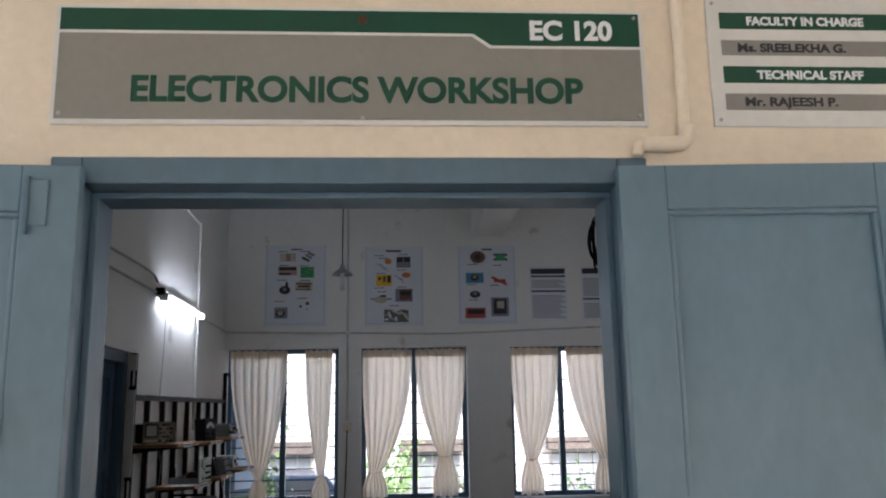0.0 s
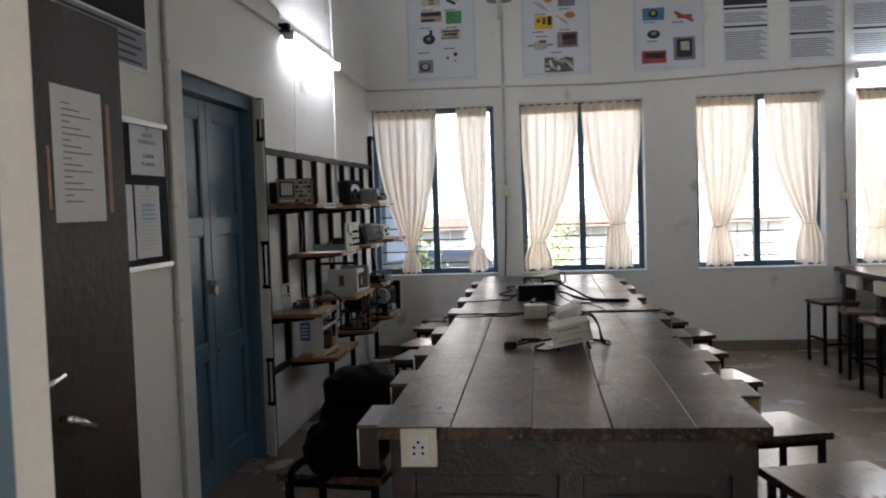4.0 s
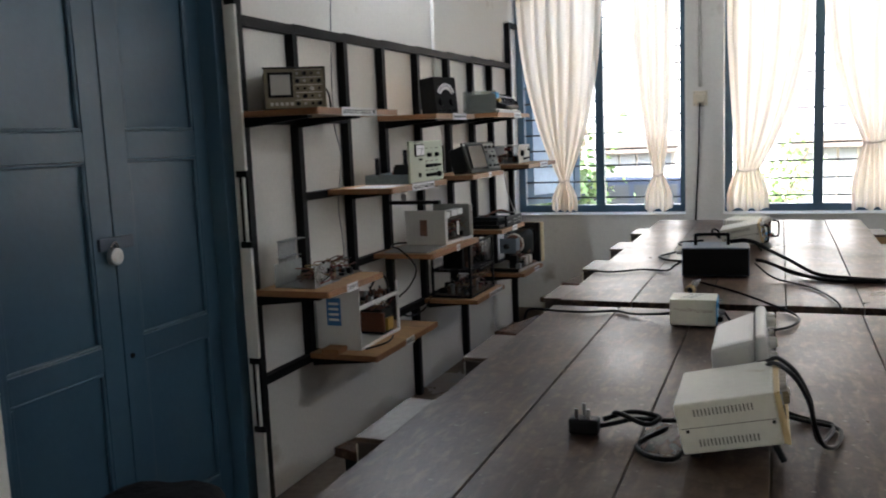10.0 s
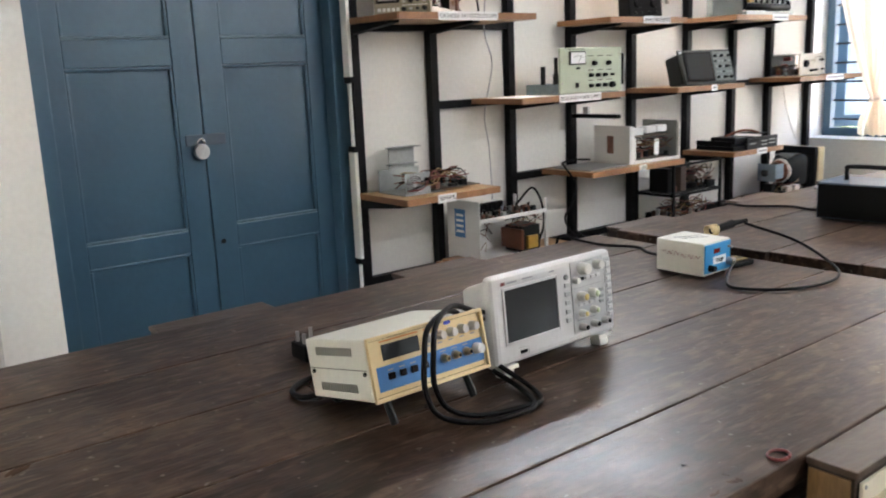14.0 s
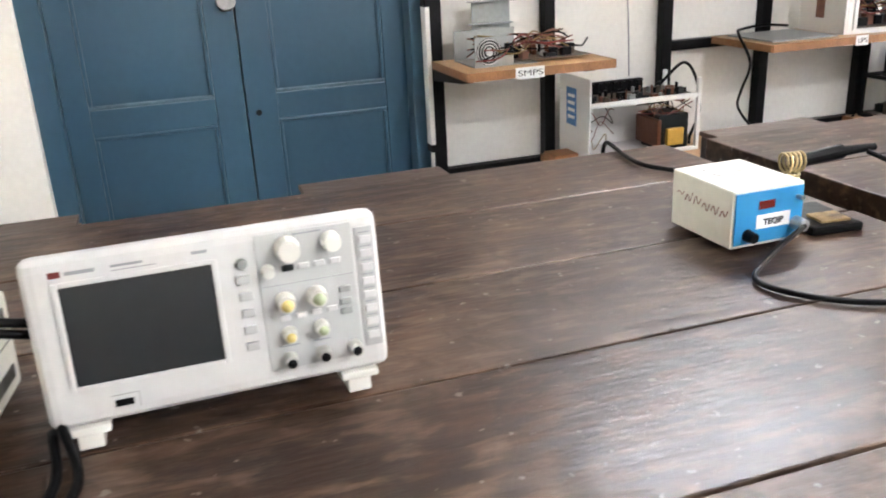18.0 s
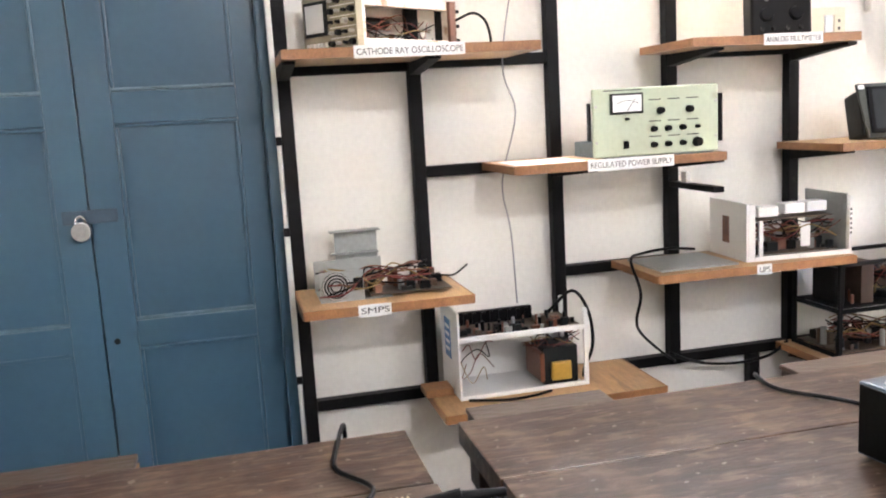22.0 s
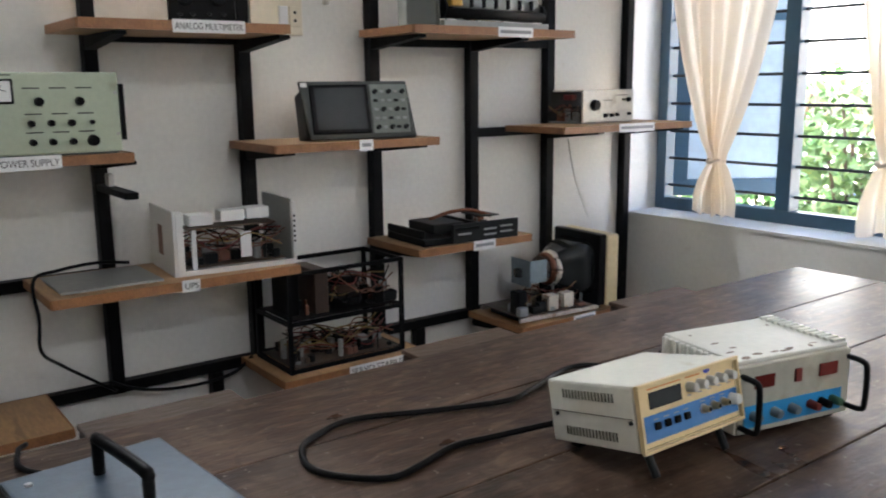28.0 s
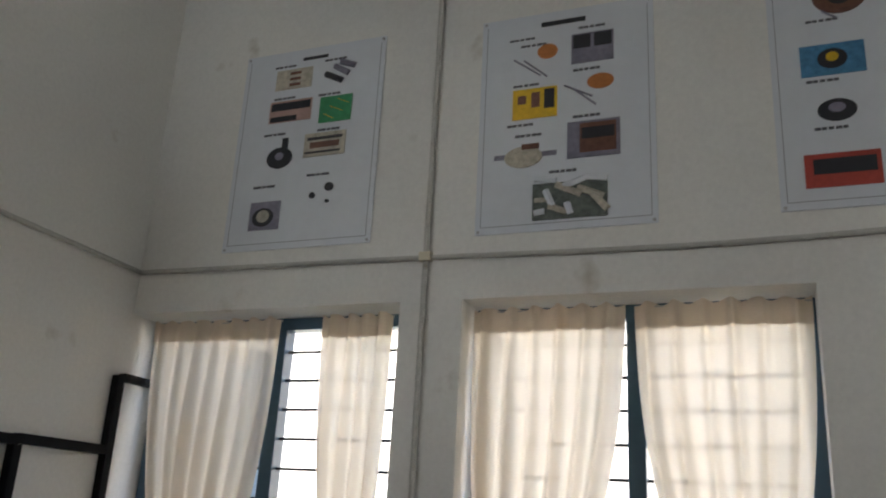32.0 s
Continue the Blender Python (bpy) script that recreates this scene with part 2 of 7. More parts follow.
CUPBOARD = material("dark_brown_cupboard_paint", (0.032, 0.023, 0.015), 0.5, 0, 0.3, 40, 3, 0.2, (0.065, 0.043, 0.024), stain=0.04, spec=0.2)
PVC = material("white_pvc", (0.68, 0.68, 0.64), 0.45, 0, 0.06, 40, 6, 0.05)
CURTAIN = cloth("cream_curtain_cloth", (0.87, 0.77, 0.625), 0.60, 0.045)
HEADING = cloth("doubled_curtain_cloth", (0.70, 0.61, 0.50), 0.2)
RUBBER = material("black_rubber", (0.003, 0.003, 0.0035), 0.42, 0, 0.2, 80, 6, 0.05, spec=0.12)
PLASTIC = material("black_plastic", (0.004, 0.004, 0.0045), 0.45, 0, 0.15, 80, 6, 0.05, spec=0.1)
IVORY = material("ivory_switch_plastic", (0.72, 0.66, 0.52), 0.4, 0, 0.06, 60, 6, 0.02)
OFFWHITE = material("offwhite_case_paint", (0.66, 0.655, 0.585), 0.45, 0, 0.06, 70, 5, 0.06, (0.55, 0.5, 0.4), stain=-0.02)
WHITECASE = material("white_plastic_case", (0.70, 0.70, 0.69), 0.42, 0, 0.04, 70, 5, 0.04)
DULLYELLOW = material("dull_yellow_plastic", (0.34, 0.28, 0.13), 0.5, 0, 0.12, 60, 5, 0.05)
TRAYBLUE = material("blue_grey_sheet_steel", (0.16, 0.22, 0.25), 0.45, 0.1, 0.15, 60, 5, 0.06)
STEELBLUE = material("blue_grey_enamel", (0.045, 0.072, 0.105), 0.4, 0, 0.15, 60, 4, 0.06)
GREYCASE = material("grey_steel_case", (0.27, 0.285, 0.28), 0.45, 0.2, 0.12, 70, 5, 0.06, (0.25, 0.22, 0.18), stain=0.0)
SAGE = material("sage_green_panel_paint", (0.43, 0.49, 0.37), 0.45, 0, 0.06, 70, 4, 0.05, (0.36, 0.37, 0.27), stain=0.0)
DARKCASE = material("dark_grey_case", (0.011, 0.0125, 0.013), 0.45, 0, 0.12, 70, 5, 0.06, spec=0.16)
SCREEN = material("dark_screen_glass", (0.025, 0.028, 0.03), 0.12, 0, 0.05, 40, 3, 0.0)
SCREENGREY = material("grey_crt_glass", (0.50, 0.51, 0.50), 0.1, 0, 0.05, 40, 3, 0.0)
PANELBLUE = material("blue_front_panel", (0.045, 0.17, 0.42), 0.45, 0, 0.05, 60, 5, 0.03)
SKYBLUE = material("sky_blue_front_panel", (0.02, 0.25, 0.55), 0.45, 0, 0.05, 60, 5, 0.03)
PANELYELLOW = material("yellow_front_panel", (0.66, 0.52, 0.28), 0.45, 0, 0.05, 60, 5, 0.03)
KNOBGREY = material("grey_knob", (0.52, 0.52, 0.50), 0.35, 0.3, 0.1, 60, 5, 0.03)
BRASS = material("pale_brass", (0.62, 0.50, 0.28), 0.3, 0.9, 0.15, 80, 5, 0.05)
SPONGE = material("dirty_sponge", (0.24, 0.17, 0.08), 0.9, 0, 0.3, 90, 9, 0.4, (0.08, 0.06, 0.04), stain=0.05)
COPPER = material("copper_winding", (0.17, 0.065, 0.035), 0.4, 0.5, 0.2, 120, 6, 0.1)
AMBER = material("yellow_transformer_tape", (0.44, 0.27, 0.045), 0.4, 0, 0.15, 80, 6, 0.05)
WORNWHITE = material("scratched_white_paint", (0.62, 0.57, 0.51), 0.5, 0.1, 0.15, 60, 11, 0.1, (0.30, 0.19, 0.12), stain=0.11)
DRAB = material("drab_beige_panel", (0.27, 0.245, 0.175), 0.5, 0, 0.12, 70, 5, 0.06)
DULLBLUE = material("dull_blue_grey_card", (0.20, 0.25, 0.29), 0.6, 0, 0.12, 60, 5, 0.05)
BOARD = material("brown_circuit_board", (0.07, 0.045, 0.028), 0.5, 0, 0.3, 90, 9, 0.2, (0.09, 0.11, 0.06), stain=0.05)
GREENPCB = material("green_circuit_board", (0.05, 0.12, 0.06), 0.5, 0, 0.3, 90, 9, 0.2, (0.2, 0.2, 0.15), stain=0.02)
WIRERED = material("red_wire", (0.15, 0.018, 0.014), 0.5, 0, 0.1, 60, 6, 0)
WIREYELLOW = material("yellow_wire", (0.22, 0.15, 0.045), 0.5, 0, 0.1, 60, 6, 0)
LEDRED = material("red_led_window", (0.12, 0.008, 0.006), 0.2, 0, 0.1, 60, 6, 0)
SIGNGREEN = material("green_sign_film", (0.003, 0.062, 0.032), 0.4, 0, 0.06, 60, 4, 0.02)
SIGNGREY = material("grey_sign_film", (0.245, 0.24, 0.215), 0.45, 0, 0.05, 60, 4, 0.02)
BAGCLOTH = material("black_bag_nylon", (0.003, 0.0035, 0.005), 0.75, 0, 0.3, 60, 8, 0.5, spec=0.04)
PLASTER = material("rough_plaster", (0.55, 0.50, 0.42), 0.9, 0, 0.15, 40, 3, 0.3, (0.38, 0.33, 0.27), stain=0.03)
RUST = material("rusty_screw", (0.13, 0.06, 0.03), 0.8, 0.3, 0.3, 90, 8, 0.2)


# ---------------------------------------------------------------- mesh helpers
def box(bm, x0, x1, y0, y1, z0, z1, m=None):
    """Adds a box to bm, turned by m if given."""
    co = [(x, y, z) for x in (x0, x1) for y in (y0, y1) for z in (z0, z1)]
    v = [bm.verts.new(m @ Vector(c) if m else c) for c in co]
    for f in ((0, 1, 3, 2), (4, 6, 7, 5), (0, 4, 5, 1), (2, 3, 7, 6), (0, 2, 6, 4), (1, 5, 7, 3)):
        bm.faces.new([v[i] for i in f])
    return v


def rod(bm, a, b, r, n=8, r2=None):
    """Adds a closed round bar from a to b."""
    a, b = Vector(a), Vector(b)
    axis = (b - a).normalized()
    side = axis.orthogonal().normalized()
    up = axis.cross(side)
    rings = []
    for p, rad in ((a, r), (b, r if r2 is None else r2)):
        rings.append([bm.verts.new(p + rad * (math.cos(6.28319 * k / n) * side + math.sin(6.28319 * k / n) * up)) for k in range(n)])
    for k in range(n):
        bm.faces.new((rings[0][k], rings[0][(k + 1) % n], rings[1][(k + 1) % n], rings[1][k]))
    bm.faces.new(rings[0][::-1])
    bm.faces.new(rings[1])


def tube(bm, pts, r, n=8, smooth_steps=6):
    """Adds a round cord along a smooth line through pts."""
    p = [Vector(q) for q in pts]
    p = [p[0] * 2 - p[1]] + p + [p[-1] * 2 - p[-2]]
    line = []
    for i in range(1, len(p) - 2):
        for k in range(smooth_steps):
            t = k / smooth_steps
            a, b, c, d = p[i - 1], p[i], p[i + 1], p[i + 2]
            line.append(0.5 * (2 * b + (c - a) * t + (2 * a - 5 * b + 4 * c - d) * t * t + (3 * b - a - 3 * c + d) * t**3))
    line.append(p[-2])
    old, side = None, None
    for i, q in enumerate(line):
        axis = (line[min(i + 1, len(line) - 1)] - line[max(i - 1, 0)])
        axis = axis.normalized() if axis.length > 1e-9 else Vector((0, 0, 1))
        side = axis.orthogonal() if side is None else side - axis * side.dot(axis)
        side = side.normalized() if side.length > 1e-6 else axis.orthogonal().normalized()
        up = axis.cross(side)
        ring = [bm.verts.new(q + r * (math.cos(6.28319 * k / n) * side + math.sin(6.28319 * k / n) * up)) for k in range(n)]
        if old:
            for k in range(n):
                bm.faces.new((old[k], old[(k + 1) % n], ring[(k + 1) % n], ring[k]))
        else:
            bm.faces.new(ring[::-1])
        old = ring
    bm.faces.new(old)


def slab(bm, corners, z0, z1):
    """Adds an upright prism over a plan of corners."""
    lo = [bm.verts.new((x, y, z0)) for x, y in corners]
    hi = [bm.verts.new((x, y, z1)) for x, y in corners]
    k = len(corners)
    for i in range(k):
        bm.faces.new((lo[i], lo[(i + 1) % k], hi[(i + 1) % k], hi[i]))
    bm.faces.new(lo[::-1])
    bm.faces.new(hi)


def bevelled(bm, width, segments=2):
    bmesh.ops.recalc_face_normals(bm, faces=bm.faces)
    edges = [e for e in bm.edges if len(e.link_faces) == 2 and e.calc_face_angle(0) > 0.6]
    bmesh.ops.bevel(bm, geom=edges, offset=width, segments=segments, affect="EDGES", profile=0.6, clamp_overlap=True)
    return bm


def part(name, bm, mat, parent=None, label="", smooth=False, m=None):
    """Links bm as one mesh object under parent."""
    me = bpy.data.meshes.new(name)
    bmesh.ops.recalc_face_normals(bm, faces=bm.faces)
    bm.to_mesh(me)
    bm.free()
    me.materials.append(mat)
    if smooth:
        for f in me.polygons:
            f.use_smooth = True
    ob = new(name, me)
    if m:
        ob.matrix_basis = m
    ob.parent = parent
    if label:
        ob["label"] = label
    return ob


LOOSE = ("foot", "rear_foot", "print_line", "board_rail", "heat_sink", "hinge", "seam", "side_window", "tape_remnant", "vent_slot", "screw", "terminal", "socket_hole", "pin")


def boxes(name, mat, parent, rows, bevel=0.0, label="", m=None):
    """One part made of boxes (x0, x1, y0, y1, z0, z1); a box each where the name is one of LOOSE."""
    if name in LOOSE and len(rows) > 1:
        return [boxes(name, mat, parent, [r], bevel, label, m) for r in rows][-1]
    bm = bmesh.new()
    for r in rows:
        box(bm, *r)
    if bevel:
        bevelled(bm, bevel)
    return part(name, bm, mat, parent, label, m=m)


def rods(name, mat, parent, rows, r, n=8, label=""):
    if name in LOOSE and len(rows) > 1:
        return [rods(name, mat, parent, [q], r, n, label) for q in rows][-1]
    bm = bmesh.new()
    for a, b in rows:
        rod(bm, a, b, r, n)
    return part(name, bm, mat, parent, label, smooth=n > 8)


def cord(name, mat, parent, pts, r, label="", n=7):
    bm = bmesh.new()
    tube(bm, pts, r, n)
    return part(name, bm, mat, parent, label, smooth=True)


def thing(name, label, category, m=None, group="", kind=""):
    ob = new(name)
    ob.empty_display_size = 0.1
    if m:
        ob.matrix_basis = m
    return tagged(ob, label, category, group, kind)


def setting(name, bm, mat, label="", category=""):
    return tagged(part(name, bm, mat), label, category, kind="structure")


def words(name, body, size, mat, parent, m, label="", width=0.0, squash=1.0, align="LEFT", bold=0.0):
    """Lettering as a thin mesh. m: its pose; its letters stand along x and y."""
    cu = bpy.data.curves.new(name, "FONT")
    cu.body, cu.size, cu.extrude, cu.align_x, cu.offset = body, size, 0.0004, align, bold
    ob = bpy.data.objects.new(name, cu)
    me = bpy.data.meshes.new_from_object(ob)
    bpy.data.objects.remove(ob)
    if width:
        xs = [v.co.x for v in me.vertices]
        k = width / max(1e-6, max(xs) - min(xs))
        for v in me.vertices:
            v.co.x *= k
    me.materials.clear()
    me.materials.append(mat)
    out = new(name, me)
    out.matrix_basis = m
    out.parent = parent
    if label:
        out["label"] = label
    return out


FACE_X = Matrix(((0, 0, 1), (1, 0, 0), (0, 1, 0))).to_4x4()   # letters on a wall that looks along +x, read along +y
FACE_Y = Matrix(((1, 0, 0), (0, 0, -1), (0, 1, 0))).to_4x4()  # letters on a wall that looks along -y, read along +x


def at(x, y, z, turn=None):
    return Matrix.Translation((x, y, z)) @ (turn or Matrix())


# ---------------------------------------------------------------- the shell of the room
RIGHT, BACK, TOP = 6.6, 7.473, 4.107
DOOR2 = (3.05, 4.165, 2.105)
WINDOWS = ((0.012, 1.22), (1.463, 2.62), (3.095, 4.245), (4.512, 5.66))
SILL, HEAD = 0.77, 2.395

bm = bmesh.new()
box(bm, -0.3, RIGHT + 0.3, -3.4, BACK + 0.3, -0.60, 0.0)
setting("floor", bm, FLOOR, "worn brown-grey cement floor", "floor")
bm = bmesh.new()
box(bm, -0.25, RIGHT + 0.25, -0.19, BACK + 0.28, TOP, TOP + 0.2)
setting("ceiling", bm, CEIL, "off-white painted concrete ceiling", "ceiling")
bm = bmesh.new()
for r in ((-0.19, DOOR2[0], 0, TOP), (DOOR2[0], DOOR2[1], DOOR2[2], TOP), (DOOR2[1], BACK + 0.28, 0, TOP)):
    box(bm, -0.25, 0.03 if r[1] == DOOR2[0] else 0.0, r[0], r[1], r[2], r[3])
setting("wall_west", bm, WALL, "off-white plastered wall behind the rack", "wall")
# unseen slab added to keep the sky from showing between the leaves
bm = bmesh.new()
box(bm, -0.45, -0.26, 2.6, 4.6, 0, 2.6)
setting("wall_west_behind_door", bm, WALL, "unseen backing slab added to stop light leaking between the door leaves", "wall")
bm = bmesh.new()
box(bm, RIGHT, RIGHT + 0.25, -0.19, BACK + 0.28, 0, TOP)
setting("wall_east", bm, WALL, "plain off-white plastered wall", "wall")
bm = bmesh.new()
x = 0.0
for a, b in WINDOWS:
    if a - x > 0.02:
        box(bm, x, a, BACK, BACK + 0.28, SILL, HEAD)
    x = b
box(bm, x, RIGHT, BACK, BACK + 0.28, SILL, HEAD)
box(bm, 0, RIGHT, BACK, BACK + 0.28, 0, SILL)
box(bm, 0, RIGHT, BACK, BACK + 0.28, HEAD, TOP)
setting("wall_north", bm, WALL, "off-white plastered wall with tall windows", "wall")
# corridor wall with the double door
D1 = (1.118, 2.308, 2.14)
bm = bmesh.new()
for r in ((-0.25, D1[0], 0, TOP), (D1[0], D1[1], D1[2], TOP), (D1[1], RIGHT + 0.25, 0, TOP)):
    box(bm, r[0], r[1], -0.19, -0.17, r[2], r[3])
setting("wall_south_corridor_face", bm, CREAM, "cream painted corridor wall over the workshop door", "wall")
bm = bmesh.new()
for r in ((0, D1[0] + 0.003, 0, TOP), (D1[0] + 0.003, D1[1] - 0.003, D1[2] - 0.003, TOP), (D1[1] - 0.003, RIGHT, 0, TOP)):
    box(bm, r[0], r[1], -0.17, 0.13, r[2], r[3])
setting("wall_south", bm, WALL, "off-white plastered wall round the entrance", "wall")
bm = bmesh.new()
box(bm, -3.0, RIGHT + 3, -3.6, -0.19, 3.1, 3.25)
setting("ceiling_corridor", bm, CEIL, "off-white corridor ceiling", "ceiling")
# unseen wall behind the camera; its narrow opening is sized to dim the corridor
bm = bmesh.new()
box(bm, -3.0, RIGHT + 3, -3.55, -3.4, -0.60, 1.10)
box(bm, -3.0, RIGHT + 3, -3.55, -3.4, 1.85, 3.1)
setting("wall_corridor_parapet", bm, CREAM, "unseen cream corridor wall with a slot, added to limit daylight", "wall")
bm = bmesh.new()
box(bm, 2.698, 3.056, 0.13, BACK, 3.63, TOP)
bevelled(bm, 0.012)
setting("ceiling_beam", bm, CEIL, "off-white plastered concrete ceiling beam", "beam")
bm = bmesh.new()
for a, b in WINDOWS:
    box(bm, a + 0.002, b - 0.002, BACK - 0.012, BACK + 0.17, SILL, SILL + 0.012)
setting("window_sills", bm, CEIL, "white plastered window sills", "sill")

# beyond the windows
GROUND = material("sandy_ground", (0.42, 0.37, 0.29), 0.95, 0, 0.2, 20, 0.8, 0.4, (0.24, 0.2, 0.13), stain=0.06)
bm = bmesh.new()
box(bm, -400, 400, -400, 400, -0.80, -0.60)
setting("ground", bm, GROUND, "pale sandy ground with fallen leaves", "ground")


# ---------------------------------------------------------------- windows
# opaque pale blue: the sky's reflection in one glass pane, put into its colour
SHUTTER = material("pane_sky_reflection", (0.52, 0.64, 0.74), 0.5, 0, 0.1, 30, 3, 0.1, (0.5, 0.6, 0.68), stain=0.02)


def window(x0, x1, number, left_turn=100, solid=False):
    w = thing(f"window_{number}", "blue wooden casement window with iron rods" + (", one shutter half closed" if solid else ", shutters open"), "window", kind="structure")
    y0, y1 = BACK + 0.17, BACK + 0.23
    z0, z1 = SILL + 0.012, HEAD
    f = 0.05
    c = (x0 + x1) / 2
    boxes("window_frame", BLUE, w, [(x0, x0 + f, y0, y1, z0, z1), (x1 - f, x1, y0, y1, z0, z1), (x0 + f, x1 - f, y0, y1, z0, z0 + f),
                                     (x0 + f, x1 - f, y0, y1, z1 - f, z1)], 0.003)
    boxes("mullion", BLUE, w, [(c - 0.03, c + 0.03, y0 - 0.004, y1 + 0.004, z0 + f, z1 - f)], 0.003)
    z = 2.258
    while z > z0 + 0.08:
        rods("rod", IRON, w, [((x0 + f, y0 + 0.03, z), (x1 - f, y0 + 0.03, z))], 0.006, 6)
        z -= 0.1145
    for xa, xb, hinge in ((x0 + f, c - 0.03, -1), (c + 0.03, x1 - f, 1)):
        wide = xb - xa
        turn = pose(xa if hinge < 0 else xb, y1, z0 + f, 0, 0, (left_turn if hinge < 0 else -100))
        sash = thing("shutter", "", "", turn)
        sash.parent = w
        s = 1 if hinge < 0 else -1
        h = z1 - z0 - 2 * f
        def span(a, b):
            return (min(s * a, s * b), max(s * a, s * b))
        boxes("shutter_frame", BLUE, sash, [(*span(0, 0.06), 0, 0.03, 0, h), (*span(wide - 0.06, wide), 0, 0.03, 0, h),
              (*span(0.06, wide - 0.06), 0, 0.03, 0, 0.07), (*span(0.06, wide - 0.06), 0, 0.03, h - 0.06, h), (*span(0.06, wide - 0.06), 0, 0.03, h * 0.5 - 0.02, h * 0.5 + 0.02)], 0.002)
        pane = boxes("pane", SHUTTER if solid and hinge < 0 else GLASS, sash, [(*span(0.06, wide - 0.06), 0.012, 0.016, 0.07, h - 0.06)])
        pane.visible_shadow = solid and hinge < 0
    return w


GLASS = bpy.data.materials.new("window_glass")
GLASS.use_nodes = True
g = GLASS.node_tree.nodes["Principled BSDF"]
g.inputs["Transmission Weight"].default_value, g.inputs["Roughness"].default_value, g.inputs["IOR"].default_value = 1.0, 0.03, 1.45
g.inputs["Base Color"].default_value = (0.86, 0.92, 0.95, 1)

for k, (a, b) in enumerate(WINDOWS):
    window(a, b, k + 1, 55 if k == 0 else 100, k == 0)


def curtain(x0, x1, tie_x, tie_z, tie_w, label, low=0.80, seed=0):
    """A tied-back sheer curtain: a doubled heading with pinched pleats, gathered at the tie, flaring below it."""
    rnd = random.Random(seed)
    c = thing("curtain", label, "curtain", at(0, BACK + 0.105, 0), "cream window curtains")
    top, nu, nv = HEAD - 0.03, 110, 46
    pleats = max(4, round((x1 - x0) / 0.095))
    off = [rnd.uniform(-0.12, 0.12) for _ in range(pleats + 1)]
    deep = [rnd.uniform(0.6, 1.3) for _ in range(pleats + 1)]
    lean = rnd.uniform(-0.4, 0.4)

    def point(u, z, ruffle=0.0):
        if z > tie_z:
            s = min(1.0, max(0.0, (top - z) / (top - tie_z)))
            k = s**2.6 * 0.86 + 0.14 * s
            a, b = x0 + (tie_x - tie_w / 2 - x0) * k, x1 + (tie_x + tie_w / 2 - x1) * k
        else:
            s = (tie_z - z) / (tie_z - low)
            g2 = min(1.0, s * 1.6) ** 0.7
            a, b = tie_x - tie_w / 2 - 0.062 * g2, tie_x + tie_w / 2 + 0.066 * g2
        fall = (top - z) / (top - low)
        amp = 0.024 + 0.024 * min(1.0, (top - z) / 0.5)
        amp *= 1 - 0.5 * math.exp(-((z - tie_z) / 0.05) ** 2)
        y = 0.0
        for q in range(pleats):
            centre = (q + 0.5 + off[q] + lean * 0.3 * fall) / pleats
            wide = (0.16 + 0.16 * fall) / pleats
            y -= amp * deep[q] * math.exp(-((u - centre) / wide) ** 2)
        y += 0.008 * math.sin(7 * u + 4 * z + seed) + 0.005 * math.sin(31 * u + seed) * fall
        return (a + (b - a) * u + 0.006 * math.sin(5 * z + 9 * u) * fall, y, z + ruffle)

    bm = bmesh.new()
    rows = []
    for j in range(nv + 1):
        z = top + (low - top) * j / nv
        rows.append([bm.verts.new(point(i / nu, z, 0.012 * math.sin(3.1 * i / nu * pleats + seed) * (j == nv))) for i in range(nu + 1)])
    for j in range(nv):
        for i in range(nu):
            bm.faces.new((rows[j][i], rows[j][i + 1], rows[j + 1][i + 1], rows[j + 1][i]))
    part("cloth", bm, CURTAIN, c, smooth=True)
    bm = bmesh.new()
    rows = []
    for j in range(4):
        z = top + 0.012 - 0.085 * j / 3
        rows.append([])
        for i in range(nu + 1):
            x, y, zz = point(i / nu, min(z, top))
            rows[-1].append(bm.verts.new((x, y - 0.004, z + (0.007 * math.sin(2.3 * i / nu * pleats * 3 + seed) if j == 0 else 0))))
    for j in range(3):
        for i in range(nu):
            bm.faces.new((rows[j][i], rows[j][i + 1], rows[j + 1][i + 1], rows[j + 1][i]))
    part("heading", bm, HEADING, c, smooth=True)
    bm = bmesh.new()
    pts = [(tie_x + (tie_w / 2 + 0.008) * math.cos(k * 0.5236), 0.035 * math.sin(k * 0.5236) - 0.012, tie_z + 0.006 * math.sin(k * 1.3)) for k in range(13)]
    tube(bm, pts, 0.006, 6, 3)
    part("tie_band", bm, HEADING, c, smooth=True)
    bm = bmesh.new()
    tube(bm, [(x0, 0.006, top + 0.004), (x1, 0.006, top + 0.004)], 0.004, 6, 3)
    part("curtain_wire", bm, STEEL, c)
    return c


curtain(0.04, 0.66, 0.37, 1.01, 0.05, "cream cotton curtain tied low in the corner window", seed=1)
curtain(0.85, 1.15, 1.03, 1.04, 0.05, "narrow cream cotton curtain tied at the bottom", seed=2)
curtain(1.475, 2.02, 1.61, 1.06, 0.13, "cream cotton curtain drawn aside and tied", seed=3)
curtain(2.05, 2.61, 2.37, 1.22, 0.13, "cream cotton curtain drawn aside and tied", seed=4)
curtain(3.105, 3.65, 3.31, 1.17, 0.12, "cream cotton curtain drawn aside and tied", seed=5)
curtain(3.73, 4.235, 4.12, 1.18, 0.12, "cream cotton curtain drawn aside and tied", seed=6)
curtain(4.52, 5.05, 4.73, 1.12, 0.14, "cream cotton curtain drawn aside and tied", seed=7)
curtain(5.12, 5.65, 5.45, 1.12, 0.13, "cream cotton curtain drawn aside and tied", seed=8)


